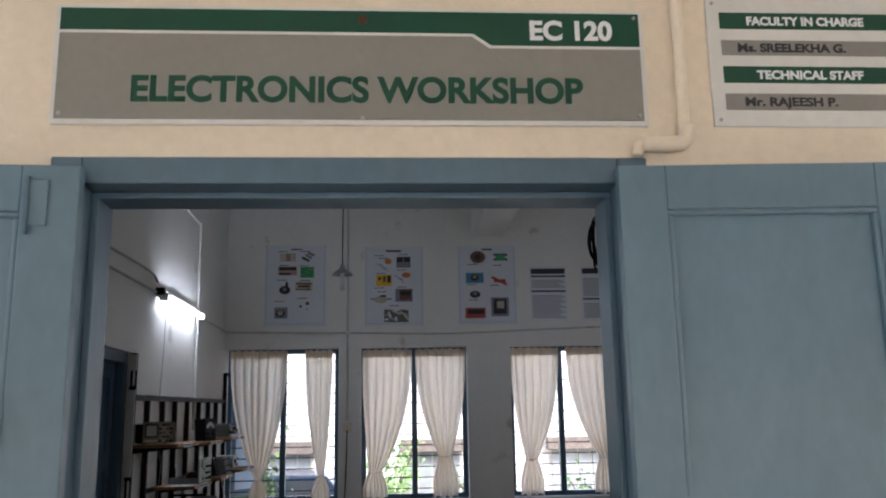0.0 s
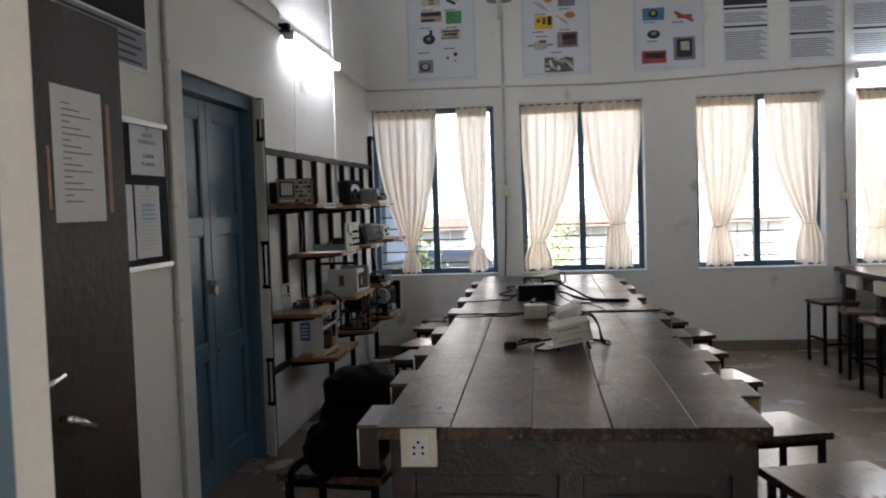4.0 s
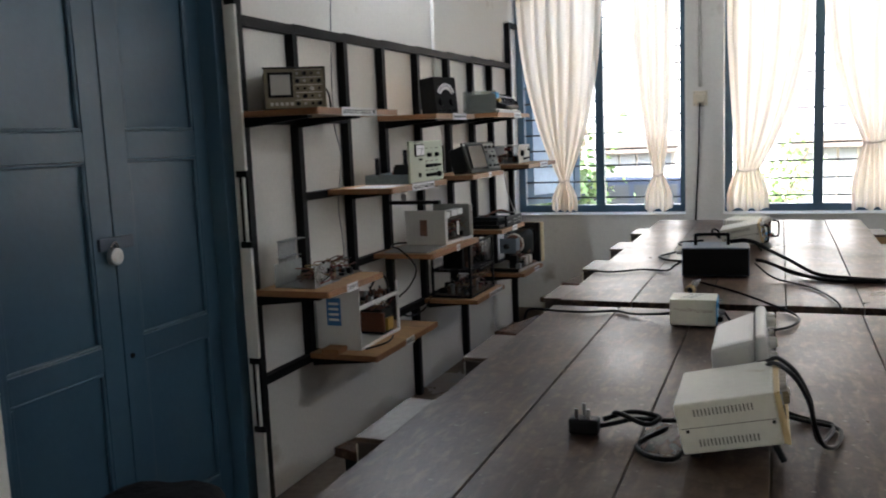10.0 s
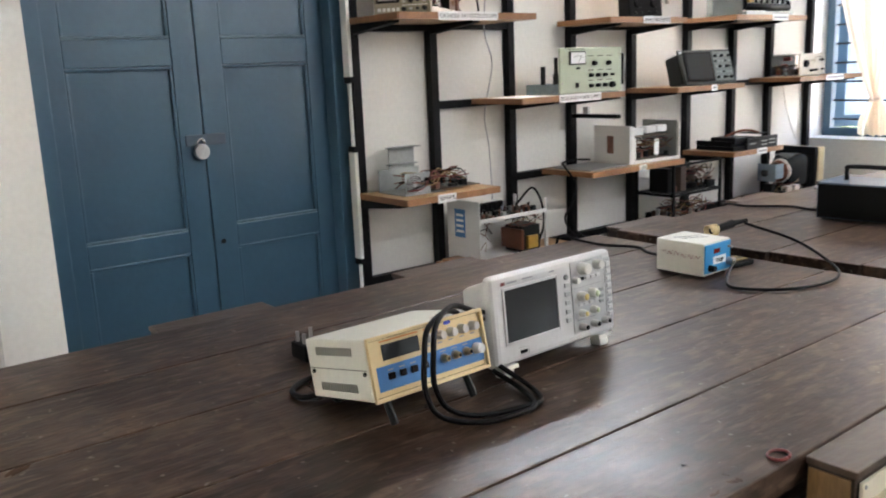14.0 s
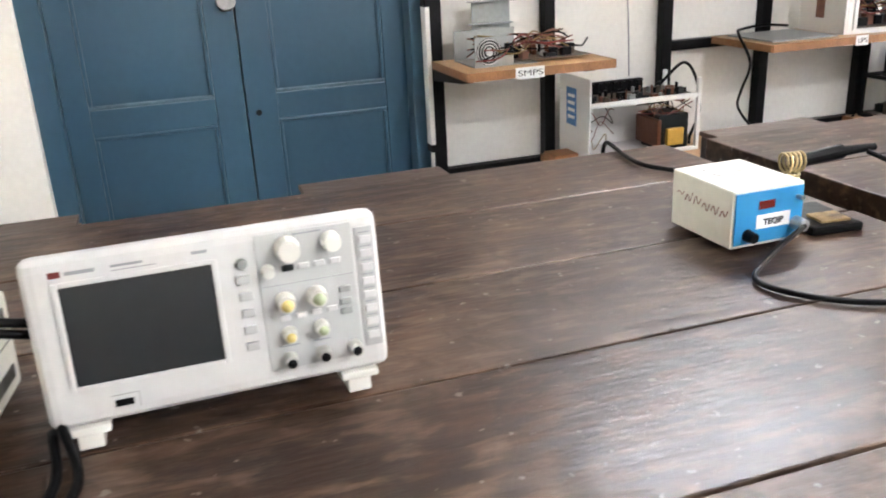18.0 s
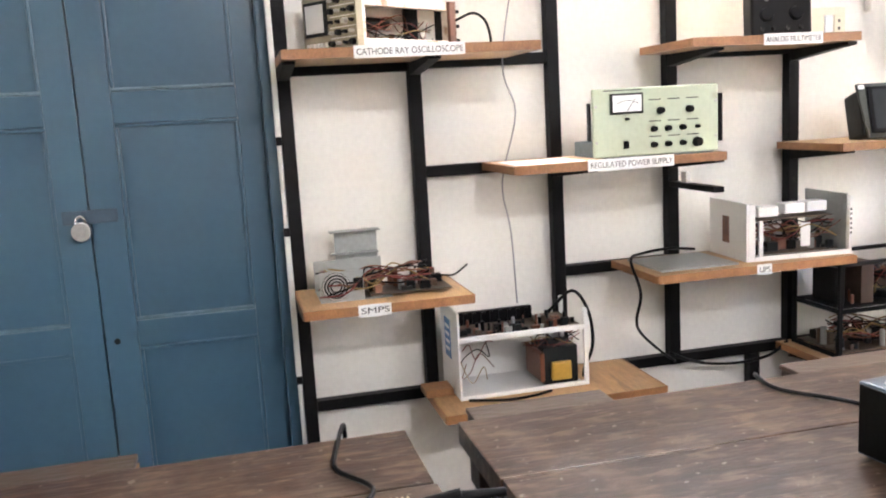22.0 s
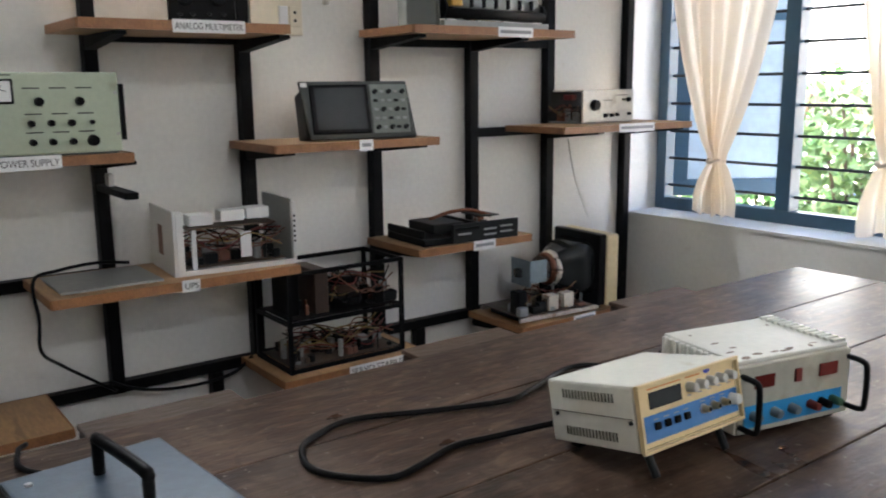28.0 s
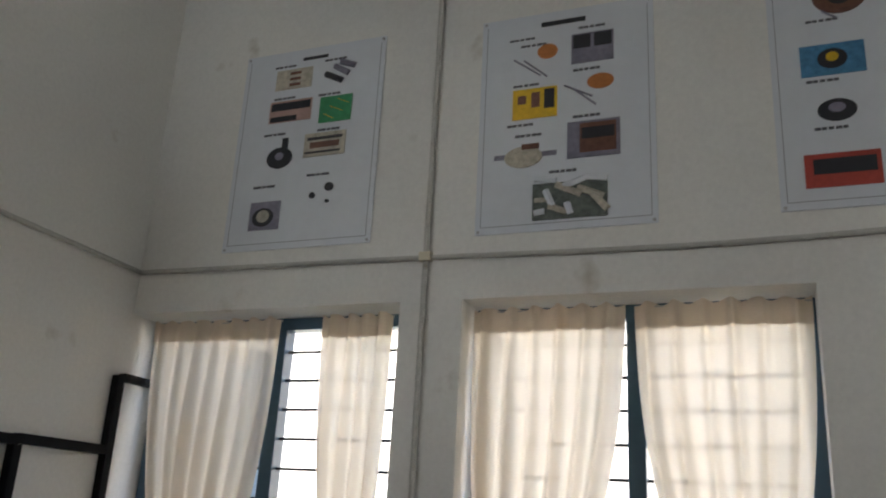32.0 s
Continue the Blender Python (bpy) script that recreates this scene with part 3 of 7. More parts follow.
# ---------------------------------------------------------------- doors
def leaf(parent, name, wide, high, panels, mat, m, thick=0.035, stile=0.085, label="", far_stile=None):
    """A panelled door leaf along +x from its hinge, its face towards -y. panels: (z0, z1) rows."""
    far = wide - (far_stile or stile)
    ob = boxes(name, mat, parent, [(0, stile, 0, thick, 0, high), (far, wide, 0, thick, 0, high)], 0.003, label, m)
    z = 0
    rails = []
    for a, b in list(panels) + [(high, high)]:
        rails.append((z, a))
        z = b
    for a, b in rails:
        if b - a > 0.01:
            boxes("rail", mat, ob, [(stile, far, 0.001, thick - 0.001, a, b)], 0.003)
    for a, b in panels:
        bm = bmesh.new()
        box(bm, stile, far, 0.016, thick - 0.006, a, b)
        bevelled(bm, 0.004, 1)
        pan = part("panel", bm, mat, ob)
        for q, (pa, pb, z0_, z1_) in enumerate(((stile, far, a, a + 0.011), (stile, far, b - 0.011, b), (stile, stile + 0.011, a + 0.0112, b - 0.0112), (far - 0.011, far, a + 0.0112, b - 0.0112))):
            boxes("moulding", BLUEDUST if q == 0 else mat, ob, [(pa, pb, 0.003, 0.0155, z0_, z1_)], 0.004)
    return ob


# inner double door in the west wall
d = thing("door_2", "closed dark blue panelled wooden double door with padlock", "door", at(-0.10, 0, 0), kind="structure")
turn = Matrix.Rotation(radians(90), 4, "Z")
y0, y1, zt = DOOR2
boxes("door_frame", BLUE, d, [(-0.02, 0.075, y0, y0 + 0.06, 0, zt), (-0.02, 0.075, y1 - 0.06, y1, 0, zt), (-0.02, 0.075, y0 + 0.06, y1 - 0.06, zt - 0.075, zt)], 0.004)
PANELS = ((0.16, 0.689), (0.766, 1.327), (1.415, 1.93))
half = (y1 - y0 - 0.12) / 2
mid = (y0 + y1) / 2
leaf(d, "leaf", half - 0.002, 2.02, PANELS, BLUE, at(0.012, y0 + 0.06, 0.005, turn), stile=0.067, far_stile=0.0845)
leaf(d, "leaf", half - 0.002, 2.02, PANELS, BLUE, at(0.012, mid + 0.002, 0.005, turn), stile=0.0895, far_stile=0.07)
boxes("hasp", STEELBLUE, d, [(0.014, 0.022, mid - 0.07, mid + 0.075, 1.062, 1.10)], 0.003)
bm = bmesh.new()
tube(bm, [(0.03, mid - 0.034, 1.06), (0.032, mid - 0.034, 1.075), (0.034, mid - 0.022, 1.086), (0.032, mid - 0.010, 1.075), (0.03, mid - 0.010, 1.06)], 0.004, 8, 4)
lock = part("padlock", bm, CHROME, d, "small chrome padlock", smooth=True)
bm = bmesh.new()
rod(bm, (0.022, mid - 0.022, 1.042), (0.042, mid - 0.022, 1.042), 0.027, 20)
part("lock_body", bevelled(bm, 0.004), STEEL, lock)
bm = bmesh.new()
rod(bm, (0.012, mid + 0.034, 0.718), (0.0155, mid + 0.034, 0.718), 0.009, 10)
part("keyhole", bm, PLASTIC, d)

# entrance double door, both leaves folded back against the corridor wall
d = thing("door_1", "grey-blue panelled wooden double door standing open", "door", at(0, -0.19, 0), kind="structure")
boxes("door_frame", BLUESHADED, d, [(D1[0] + 0.0, D1[0] + 0.06, -0.005, 0.16, 0, D1[2]), (D1[1] - 0.06, D1[1], -0.005, 0.16, 0, D1[2]),
                               (D1[0] + 0.06, D1[1] - 0.06, -0.005, 0.16, D1[2] - 0.055, D1[2])], 0.005)
P1 = ((0.15, 0.64), (0.76, 1.337), (1.417, 2.005))
leaf(d, "leaf", 0.60, 2.095, P1, BLUEOUT, at(D1[1] - 0.077, -0.062, 0.01, Matrix.Rotation(radians(-3), 4, "Z")), stile=0.093)
boxes("hinge", RUST, d, [(D1[0] + 0.045, D1[0] + 0.058, -0.010, -0.0052, z, z + 0.07) for z in (0.3, 1.0, 1.75)], 0.002)
lf = leaf(d, "leaf", 0.60, 2.095, P1, BLUEOUT, at(D1[0] + 0.080 - 0.60, -0.091, 0.01, Matrix.Rotation(radians(3), 4, "Z")), stile=0.105)
boxes("latch_plate", BLUEOUT, lf, [(0.512, 0.546, -0.006, -0.0004, 1.975, 2.065)], 0.003)
boxes("latch_bolt", BLUESHADED, lf, [(0.506, 0.514, -0.014, -0.0004, 1.96, 2.07)], 0.003)
for xa, xb in ((D1[0] + 0.0605, D1[0] + 0.074), (D1[1] - 0.074, D1[1] - 0.0605)):
    boxes("door_stop", BLUESHADED, d, [(xa, xb, 0.06, 0.155, 0, D1[2] - 0.069)], 0.003)
boxes("door_stop", BLUESHADED, d, [(D1[0] + 0.0605, D1[1] - 0.0605, 0.06, 0.155, D1[2] - 0.0685, D1[2] - 0.0555)], 0.003)


# ---------------------------------------------------------------- the wall rack
POSTS = (4.165, 4.532, 4.950, 5.333, 5.760, 6.205, 6.615, 6.985, 7.425)
rack = thing("wall_rack", "black painted steel angle rack fixed along the wall", "rack")
W = 0.018
def post(y, z0, z1):
    boxes("post", BLACK, rack, [(0.003, 0.04, y - W, y + W, z0, z1)], 0.002)
def bar(ya, yb, z, h=0.032):
    boxes("bar", BLACK, rack, [(0.004, 0.038, ya + W + 0.001, yb - W - 0.001, z - h / 2, z + h / 2)], 0.002)
for k, y in enumerate(POSTS):
    post(y, 0.0 if k in (0, 8) else 0.47, (2.10 if k == 0 else 2.13 if k == 8 else 1.7815 + 0.04 * (k - 0.5) / 8))
for k in range(8):
    boxes("top_bar", BLACK, rack, [(0.004, 0.040, POSTS[k] + (W + 0.001 if k == 0 else 0.0003), POSTS[k + 1] - (W + 0.001 if k == 7 else 0.0003), 1.782 + 0.04 * k / 8, 1.818 + 0.04 * k / 8)])
    bar(POSTS[k], POSTS[k + 1], 0.487)
bar(POSTS[8], 7.655, 2.125)
for a, b, z in ((1, 2, 1.455), (1, 2, 1.145), (2, 3, 0.812), (6, 7, 1.46), (6, 7, 1.145), (0, 1, 1.45), (3, 4, 1.45), (5, 6, 1.455)):
    bar(POSTS[a], POSTS[b], z)
for y in (5.62, 6.37):
    post(y, 0.0, 0.47)

SHELVES = {  # y0, y1, top
    "A": (4.15, 4.80, 1.480), "E": (5.23, 5.755, 1.470), "I": (6.15, 6.80, 1.485), "D": (4.72, 5.33, 1.162), "G": (5.70, 6.235, 1.160),
    "K": (6.76, 7.44, 1.168), "B": (4.15, 4.590, 0.838), "F": (5.12, 5.755, 0.832), "J": (6.16, 6.615, 0.822), "C": (4.50, 5.14, 0.515),
    "H": (5.70, 6.175, 0.505), "L": (6.585, 7.03, 0.500)}
for key, (y0, y1, z) in SHELVES.items():
    s = thing("shelf", "brown wooden shelf board on black steel brackets", "shelf", None, "display shelves on the rack")
    boxes("board", SHELF, s, [(0.042, 0.338, y0, y1, z - 0.022, z)], 0.003)
    boxes("edge_strip", EDGE, s, [(0.3382, 0.342, y0, y1, z - 0.023, z + 0.001), (0.042, 0.338, y0 - 0.004, y0 - 0.0002, z - 0.022, z), (0.042, 0.338, y1 + 0.0002, y1 + 0.004, z - 0.022, z)])
    for y in [p for p in POSTS if y0 - 0.03 < p < y1 + 0.03][:2]:
        bm = bmesh.new()
        v = [bm.verts.new((xx, yy, zz)) for yy in (y - 0.016, y + 0.016) for xx, zz in ((0.041, z - 0.023), (0.30, z - 0.023), (0.30, z - 0.032), (0.041, z - 0.058))]
        for f in ((0, 1, 2, 3), (7, 6, 5, 4), (0, 4, 5, 1), (1, 5, 6, 2), (2, 6, 7, 3), (3, 7, 4, 0)):
            bm.faces.new([v[i] for i in f])
        part("bracket", bm, BLACK, s)


# ---------------------------------------------------------------- tables
TABLE_EDGE, TABLE_TOP = 2.24, 0.80


def bench(y0, y1, joints, label):
    t = thing("work_table", label, "table", None, "heavy wooden work tables")
    x0, x1, z = 1.12, TABLE_EDGE, TABLE_TOP
    for k, (a, b) in enumerate(zip((x0,) + joints, joints + (x1,))):
        off = 0.012 * math.sin(7.3 * k + y0)
        boxes("plank", TABLE, t, [(a + 0.0014, b - 0.0014, y0 + off, y1 - off * 0.5, z - 0.038, z)], 0.0025)
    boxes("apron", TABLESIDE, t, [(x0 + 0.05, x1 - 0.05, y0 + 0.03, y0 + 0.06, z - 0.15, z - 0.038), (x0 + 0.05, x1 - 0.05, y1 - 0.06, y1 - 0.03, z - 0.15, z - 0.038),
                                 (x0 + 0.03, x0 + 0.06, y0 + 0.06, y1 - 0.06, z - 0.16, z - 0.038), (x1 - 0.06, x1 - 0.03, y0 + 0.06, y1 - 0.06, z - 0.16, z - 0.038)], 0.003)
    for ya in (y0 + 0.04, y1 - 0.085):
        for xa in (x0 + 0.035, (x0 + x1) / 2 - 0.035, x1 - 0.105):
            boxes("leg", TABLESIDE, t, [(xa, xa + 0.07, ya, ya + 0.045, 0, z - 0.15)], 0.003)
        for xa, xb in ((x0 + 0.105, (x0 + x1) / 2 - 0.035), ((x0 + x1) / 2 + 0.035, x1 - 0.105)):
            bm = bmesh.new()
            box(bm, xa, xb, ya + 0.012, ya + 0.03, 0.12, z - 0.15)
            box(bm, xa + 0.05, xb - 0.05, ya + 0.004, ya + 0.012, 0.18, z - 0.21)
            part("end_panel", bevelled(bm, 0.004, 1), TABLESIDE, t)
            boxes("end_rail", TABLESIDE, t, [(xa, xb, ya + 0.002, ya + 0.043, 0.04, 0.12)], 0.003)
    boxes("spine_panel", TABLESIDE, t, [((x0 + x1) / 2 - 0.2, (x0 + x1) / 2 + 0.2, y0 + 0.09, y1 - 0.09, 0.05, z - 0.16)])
    return t


bench(1.75, 4.255, (1.337, 1.575, 1.80, 2.035), "dark brown heavy plank work table with worn varnish")
bench(4.35, 6.90, (1.36, 1.60, 1.83, 2.05), "second dark brown plank work table standing end to end")


def stool(x, y, turn=0.0, label="brown wooden topped stool with black steel legs"):
    s = thing("stool", label, "stool", pose(x, y, 0, 0, 0, turn), "stools round the work tables")
    boxes("seat", SEAT, s, [(-0.205, 0.205, -0.185, 0.185, 0.445, 0.475)], 0.004)
    for sx in (-1, 1):
        for sy in (-1, 1):
            boxes("leg", BLACK, s, [(sx * 0.168 - 0.0125, sx * 0.168 + 0.0125, sy * 0.155 - 0.0125, sy * 0.155 + 0.0125, 0, 0.445)], 0.002)
    for sx in (-1, 1):
        boxes("stretcher", BLACK, s, [(sx * 0.168 - 0.01, sx * 0.168 + 0.01, -0.142, 0.142, 0.15, 0.17)])
    for sy in (-0.155, 0.155):
        boxes("seat_rail", BLACK, s, [(-0.155, 0.155, sy - 0.01, sy + 0.01, 0.42, 0.444)])
    return s


base = stool(2.60, 2.29, 12)
for x, y, r in ((2.535, 3.02, 13), (2.515, 4.01, 12), (2.52, 4.85, 14), (2.60, 5.58, 10), (2.52, 6.25, 14), (2.51, 6.86, 12),
                (0.85, 2.5, -8), (0.845, 3.80, -14), (0.885, 4.79, -12), (0.85, 5.3, -15), (0.84, 6.13, -14), (0.84, 6.60, -12)):
    copy_thing(base, pose(x, y, 0, 0, 0, r))

# cupboard beside the entrance
c = thing("cupboard", "dark brown steel cupboard with chrome lever handles", "cupboard", at(0.05, 0.50, 0))
boxes("body", CUPBOARD, c, [(0, 0.47, 0, 0.96, 0.08, 1.93)], 0.006)
boxes("plinth", CUPBOARD, c, [(0.01, 0.45, 0.01, 0.95, 0, 0.08)])
for a, b in ((0.004, 0.478), (0.482, 0.956)):
    boxes("door", CUPBOARD, c, [(0.472, 0.494, a, b, 0.10, 1.925)], 0.004)
boxes("notice_paper", PAPER, c, [(0.4945, 0.4955, 0.625, 0.845, 1.43, 1.74)])

# notice board
n = thing("notice_board", "dark felt notice board in aluminium frame with pinned papers", "notice board", at(0.028, -0.04, 0))
boxes("felt", FELT, n, [(0.004, 0.02, 1.42, 2.835, 1.245, 1.80)])
boxes("frame", ALU, n, [(0.002, 0.03, 1.40, 2.855, 1.80, 1.822), (0.002, 0.03, 1.40, 2.855, 1.222, 1.245)], 0.003)
for ya in (1.413, 2.8352):
    boxes("side_frame", DARKCASE, n, [(0.002, 0.022, ya, ya + 0.0068, 1.2455, 1.7995)])


# ---------------------------------------------------------------- signs at the entrance
S = thing("name_sign", "green and grey sign with raised room name over the door", "sign", at(1.118, -0.19, 2.214))
SW, SH = 1.191, 0.240
boxes("sheet", PVC, S, [(-0.008, SW + 0.008, -0.010, 0, -0.008, SH + 0.006)], 0.001)
boxes("grey_field", SIGNGREY, S, [(0.002, SW - 0.002, -0.0125, -0.0102, 0.002, 0.186)])
bm = bmesh.new()
v = [bm.verts.new((x, y, z)) for y in (-0.0135, -0.0102) for x, z in ((0.002, 0.238), (SW - 0.002, 0.238), (SW - 0.002, 0.164), (0.876, 0.164), (0.838, 0.190), (0.002, 0.190))]
bm.faces.new(v[:6][::-1]); bm.faces.new(v[6:])
for i in range(6):
    bm.faces.new((v[i], v[(i + 1) % 6], v[6 + (i + 1) % 6], v[6 + i]))
part("green_band", bm, SIGNGREEN, S)
bm = bmesh.new()
v = [bm.verts.new((x, y, z)) for y in (-0.0138, -0.0128) for x, z in ((0.002, 0.190), (0.838, 0.190), (0.876, 0.164), (SW - 0.002, 0.164), (SW - 0.002, 0.158), (0.872, 0.158), (0.836, 0.184), (0.002, 0.184))]
bm.faces.new(v[:8][::-1]); bm.faces.new(v[8:])
for i in range(8):
    bm.faces.new((v[i], v[(i + 1) % 8], v[8 + (i + 1) % 8], v[8 + i]))
part("white_line", bm, PVC, S)
words("lettering", "ELECTRONICS WORKSHOP", 0.075, SIGNGREEN, S, at(0.146, -0.0130, 0.040, FACE_Y), width=0.915, bold=0.0026)
words("room_number", "EC 120", 0.058, PAPER, S, at(0.955, -0.0140, 0.179, FACE_Y), width=0.174, bold=0.0022)
for x, z in ((0.012, 0.012), (SW - 0.012, 0.012), (0.61, 0.004), (SW - 0.012, 0.228)):
    rods("screw", STEEL, S, [((x, -0.013, z), (x, -0.0165, z))], 0.004, 8)
bm = bmesh.new()
rod(bm, (0.61, -0.0132, 0.218), (0.61, -0.0165, 0.218), 0.010, 9)
part("rust_spot", bm, RUST, S, "rusted screw head")

S = thing("staff_sign", "white staff sign with green and grey bands", "sign", at(2.457, -0.19, 2.207))
boxes("sheet", PVC, S, [(0, 0.50, -0.006, 0, 0, 0.29)], 0.001)
for z, h, mat in ((0.036, 0.036, SIGNGREY), (0.096, 0.037, SIGNGREEN), (0.158, 0.034, SIGNGREY), (0.218, 0.037, SIGNGREEN)):
    boxes("band", mat, S, [(0.028, 0.47, -0.0075, -0.0062, z, z + h)])
for z, text, mat, x, w in ((0.045, "Mr. RAJEESH P.", INK, 0.068, 0.20), (0.105, "TECHNICAL STAFF", PAPER, 0.10, 0.232), (0.166, "Ms. SREELEKHA G.", INK, 0.062, 0.236), (0.227, "FACULTY IN CHARGE", PAPER, 0.086, 0.258)):
    words("lettering", text, 0.026, mat, S, at(x, -0.0080, z, FACE_Y), width=w, bold=0.0010)
for x, z in ((0.014, 0.014), (0.486, 0.014), (0.014, 0.276), (0.486, 0.276)):
    rods("screw", STEEL, S, [((x, -0.0062, z), (x, -0.0085, z))], 0.004, 8)

# white pipe on the corridor wall
P = thing("corridor_conduit", "painted conduit pipe with elbow beside the sign", "conduit", at(-0.122, -0.07, 0.044))
cord("pipe", CREAM, P, [(2.512, -0.135, 3.05), (2.512, -0.135, 2.6), (2.51, -0.135, 2.17), (2.505, -0.135, 2.135)], 0.012)
cord("elbow", CREAM, P, [(2.515, -0.137, 2.16), (2.508, -0.137, 2.128), (2.48, -0.137, 2.120), (2.415, -0.137, 2.120)], 0.017)
cord("branch", CREAM, P, [(2.425, -0.137, 2.125), (2.412, -0.137, 2.116), (2.408, -0.137, 2.095)], 0.012)

# paper on the open leaf, bolt and latch fittings
N = thing("door_paper", "white paper notice about bags on the door", "notice", at(-0.084, -0.2835, 0.012))
boxes("sheet", PAPER, N, [(0.87, 1.166, -0.002, 0.0, 1.565, 1.66)])
words("lettering", "BAGS", 0.036, INK, N, at(1.068, -0.0022, 1.619, FACE_Y), width=0.092, bold=0.0016)
words("lettering", "DE", 0.036, INK, N, at(1.03, -0.0022, 1.574, FACE_Y), width=0.045, bold=0.0016)

# ---------------------------------------------------------------- papers on the notice board
for (ya, yb, za, zb, tilt) in ((2.525, 2.815, 1.602, 1.797, 0), (2.545, 2.755, 1.272, 1.562, 0), (2.28, 2.52, 1.270, 1.562, 0), (2.10, 2.30, 1.268, 1.560, 0), (1.93, 2.12, 1.262, 1.560, 0),
                                (1.96, 2.27, 1.57, 1.79, 0), (1.64, 1.95, 1.565, 1.785, 0), (1.70, 1.92, 1.262, 1.555, 0), (1.46, 1.68, 1.28, 1.56, 0)):
    p = thing("pinned_paper", "white printed paper pinned to the notice board", "paper", at(0.028, -0.04, 0), "papers on the notice board")
    dx = 0.0212 + 0.0011 * random.Random(int(ya * 100)).random() + (0.0018 if 2.1 < ya < 2.3 else 0)
    bm = bmesh.new()
    nu = 8
    for k in range(nu):
        a0, a1 = ya + (yb - ya) * k / nu, ya + (yb - ya) * (k + 1) / nu
        e0, e1 = 0.004 * (k / nu) ** 2, 0.004 * ((k + 1) / nu) ** 2
        v = [bm.verts.new(c) for c in ((dx + e0 * 0.3, a0, zb), (dx + e1 * 0.3, a1, zb), (dx + e1, a1, za), (dx + e0, a0, za))]
        bm.faces.new(v)
    bmesh.ops.remove_doubles(bm, verts=bm.verts, dist=1e-5)
    bmesh.ops.solidify(bm, geom=bm.faces[:], thickness=0.0005)
    part("sheet", bm, PAPER, p)
    rnd = random.Random(int(za * 1000 + ya * 77))
    lines = []
    z = zb - 0.03
    rows_ = 16 if zb - za > 0.25 else 9
    for k in range(rows_):
        w = (yb - ya) * rnd.uniform(0.45, 0.8)
        lines.append((dx + 0.0042, dx + 0.0046, ya + (yb - ya) * 0.12, ya + (yb - ya) * 0.12 + w, z, z + 0.0026))
        z -= (zb - za - 0.05) / rows_
    if (ya, yb) != (2.525, 2.815):
        boxes("print_text", FAINT, p, lines)["kind"] = "stuff"
        if zb - za > 0.25:
            boxes("blue_print", PALEBLUE, p, [(dx + 0.0048, dx + 0.0052, ya + (yb - ya) * 0.22, yb - (yb - ya) * 0.22, za + (zb - za) * 0.52 + 0.018 * k, za + (zb - za) * 0.52 + 0.018 * k + 0.010) for k in range(4)])
    else:
        for k, (txt, zz, w) in enumerate((("FACULTY:", 1.755, 0.09), ("Ms. SREELEKHA G.", 1.728, 0.16), ("TECHNICIAN:", 1.672, 0.10), ("Mr. RAJEESH P.", 1.640, 0.12))):
            words("print", txt, 0.022, PRINT, p, at(dx + 0.0046, 2.67 - w / 2, zz, FACE_X), width=w)
    rods("pin", STEEL, p, [((dx, (ya + yb) / 2, zb - 0.008), (dx + 0.008, (ya + yb) / 2, zb - 0.008))], 0.004, 8)
p = thing("board_title", "white strip lettered NOTICE BOARD", "sign", at(0.028, -0.04, 0))
boxes("strip", PAPER, p, [(0.0205, 0.0315, 2.13, 2.445, 1.762, 1.825)], 0.001)
words("lettering", "NOTICE BOARD", 0.042, INK, p, at(0.0320, 2.142, 1.779, FACE_X), width=0.29, bold=0.0006)
p = thing("wall_poster", "grey printed notice with dark heading above the board", "poster", at(0.028, -0.04, 0))
boxes("sheet", PAPER, p, [(0.002, 0.005, 2.06, 2.765, 2.02, 2.42)])
boxes("heading", FELT, p, [(0.0052, 0.0062, 2.08, 2.745, 2.20, 2.40)])
boxes("print_field", PRINT, p, [(0.0052, 0.006, 2.08, 2.745, 2.035, 2.19)])
boxes("print_text", INK, p, [(0.0062, 0.0066, 2.10, 2.70 - 0.05 * (k % 2), 2.045 + 0.030 * k, 2.056 + 0.030 * k) for k in range(5)])

# cupboard fittings
rods("lever_handle", CHROME, c, [((0.494, 0.46, 1.085), (0.53, 0.46, 1.085)), ((0.53, 0.46, 1.085), (0.53, 0.56, 1.10))], 0.009, 10)
rods("lower_handle", CHROME, c, [((0.494, 0.60, 0.995), (0.525, 0.60, 0.995)), ((0.525, 0.60, 0.995), (0.525, 0.69, 0.955))], 0.008, 10)
boxes("tape_remnant", EDGE, c, [(0.4945, 0.4952, 0.865, 0.885, 1.45, 1.72), (0.4945, 0.4952, 0.600, 0.612, 1.46, 1.60)])
boxes("print_text", PRINT, c, [(0.4957, 0.4960, 0.665, 0.70 + 0.09 * ((k * 7) % 3) / 2, 1.70 - 0.014 * k, 1.7035 - 0.014 * k) for k in range(17)])
boxes("lock_plate", CHROME, c, [(0.4945, 0.499, 0.44, 0.475, 0.93, 1.12)], 0.002)

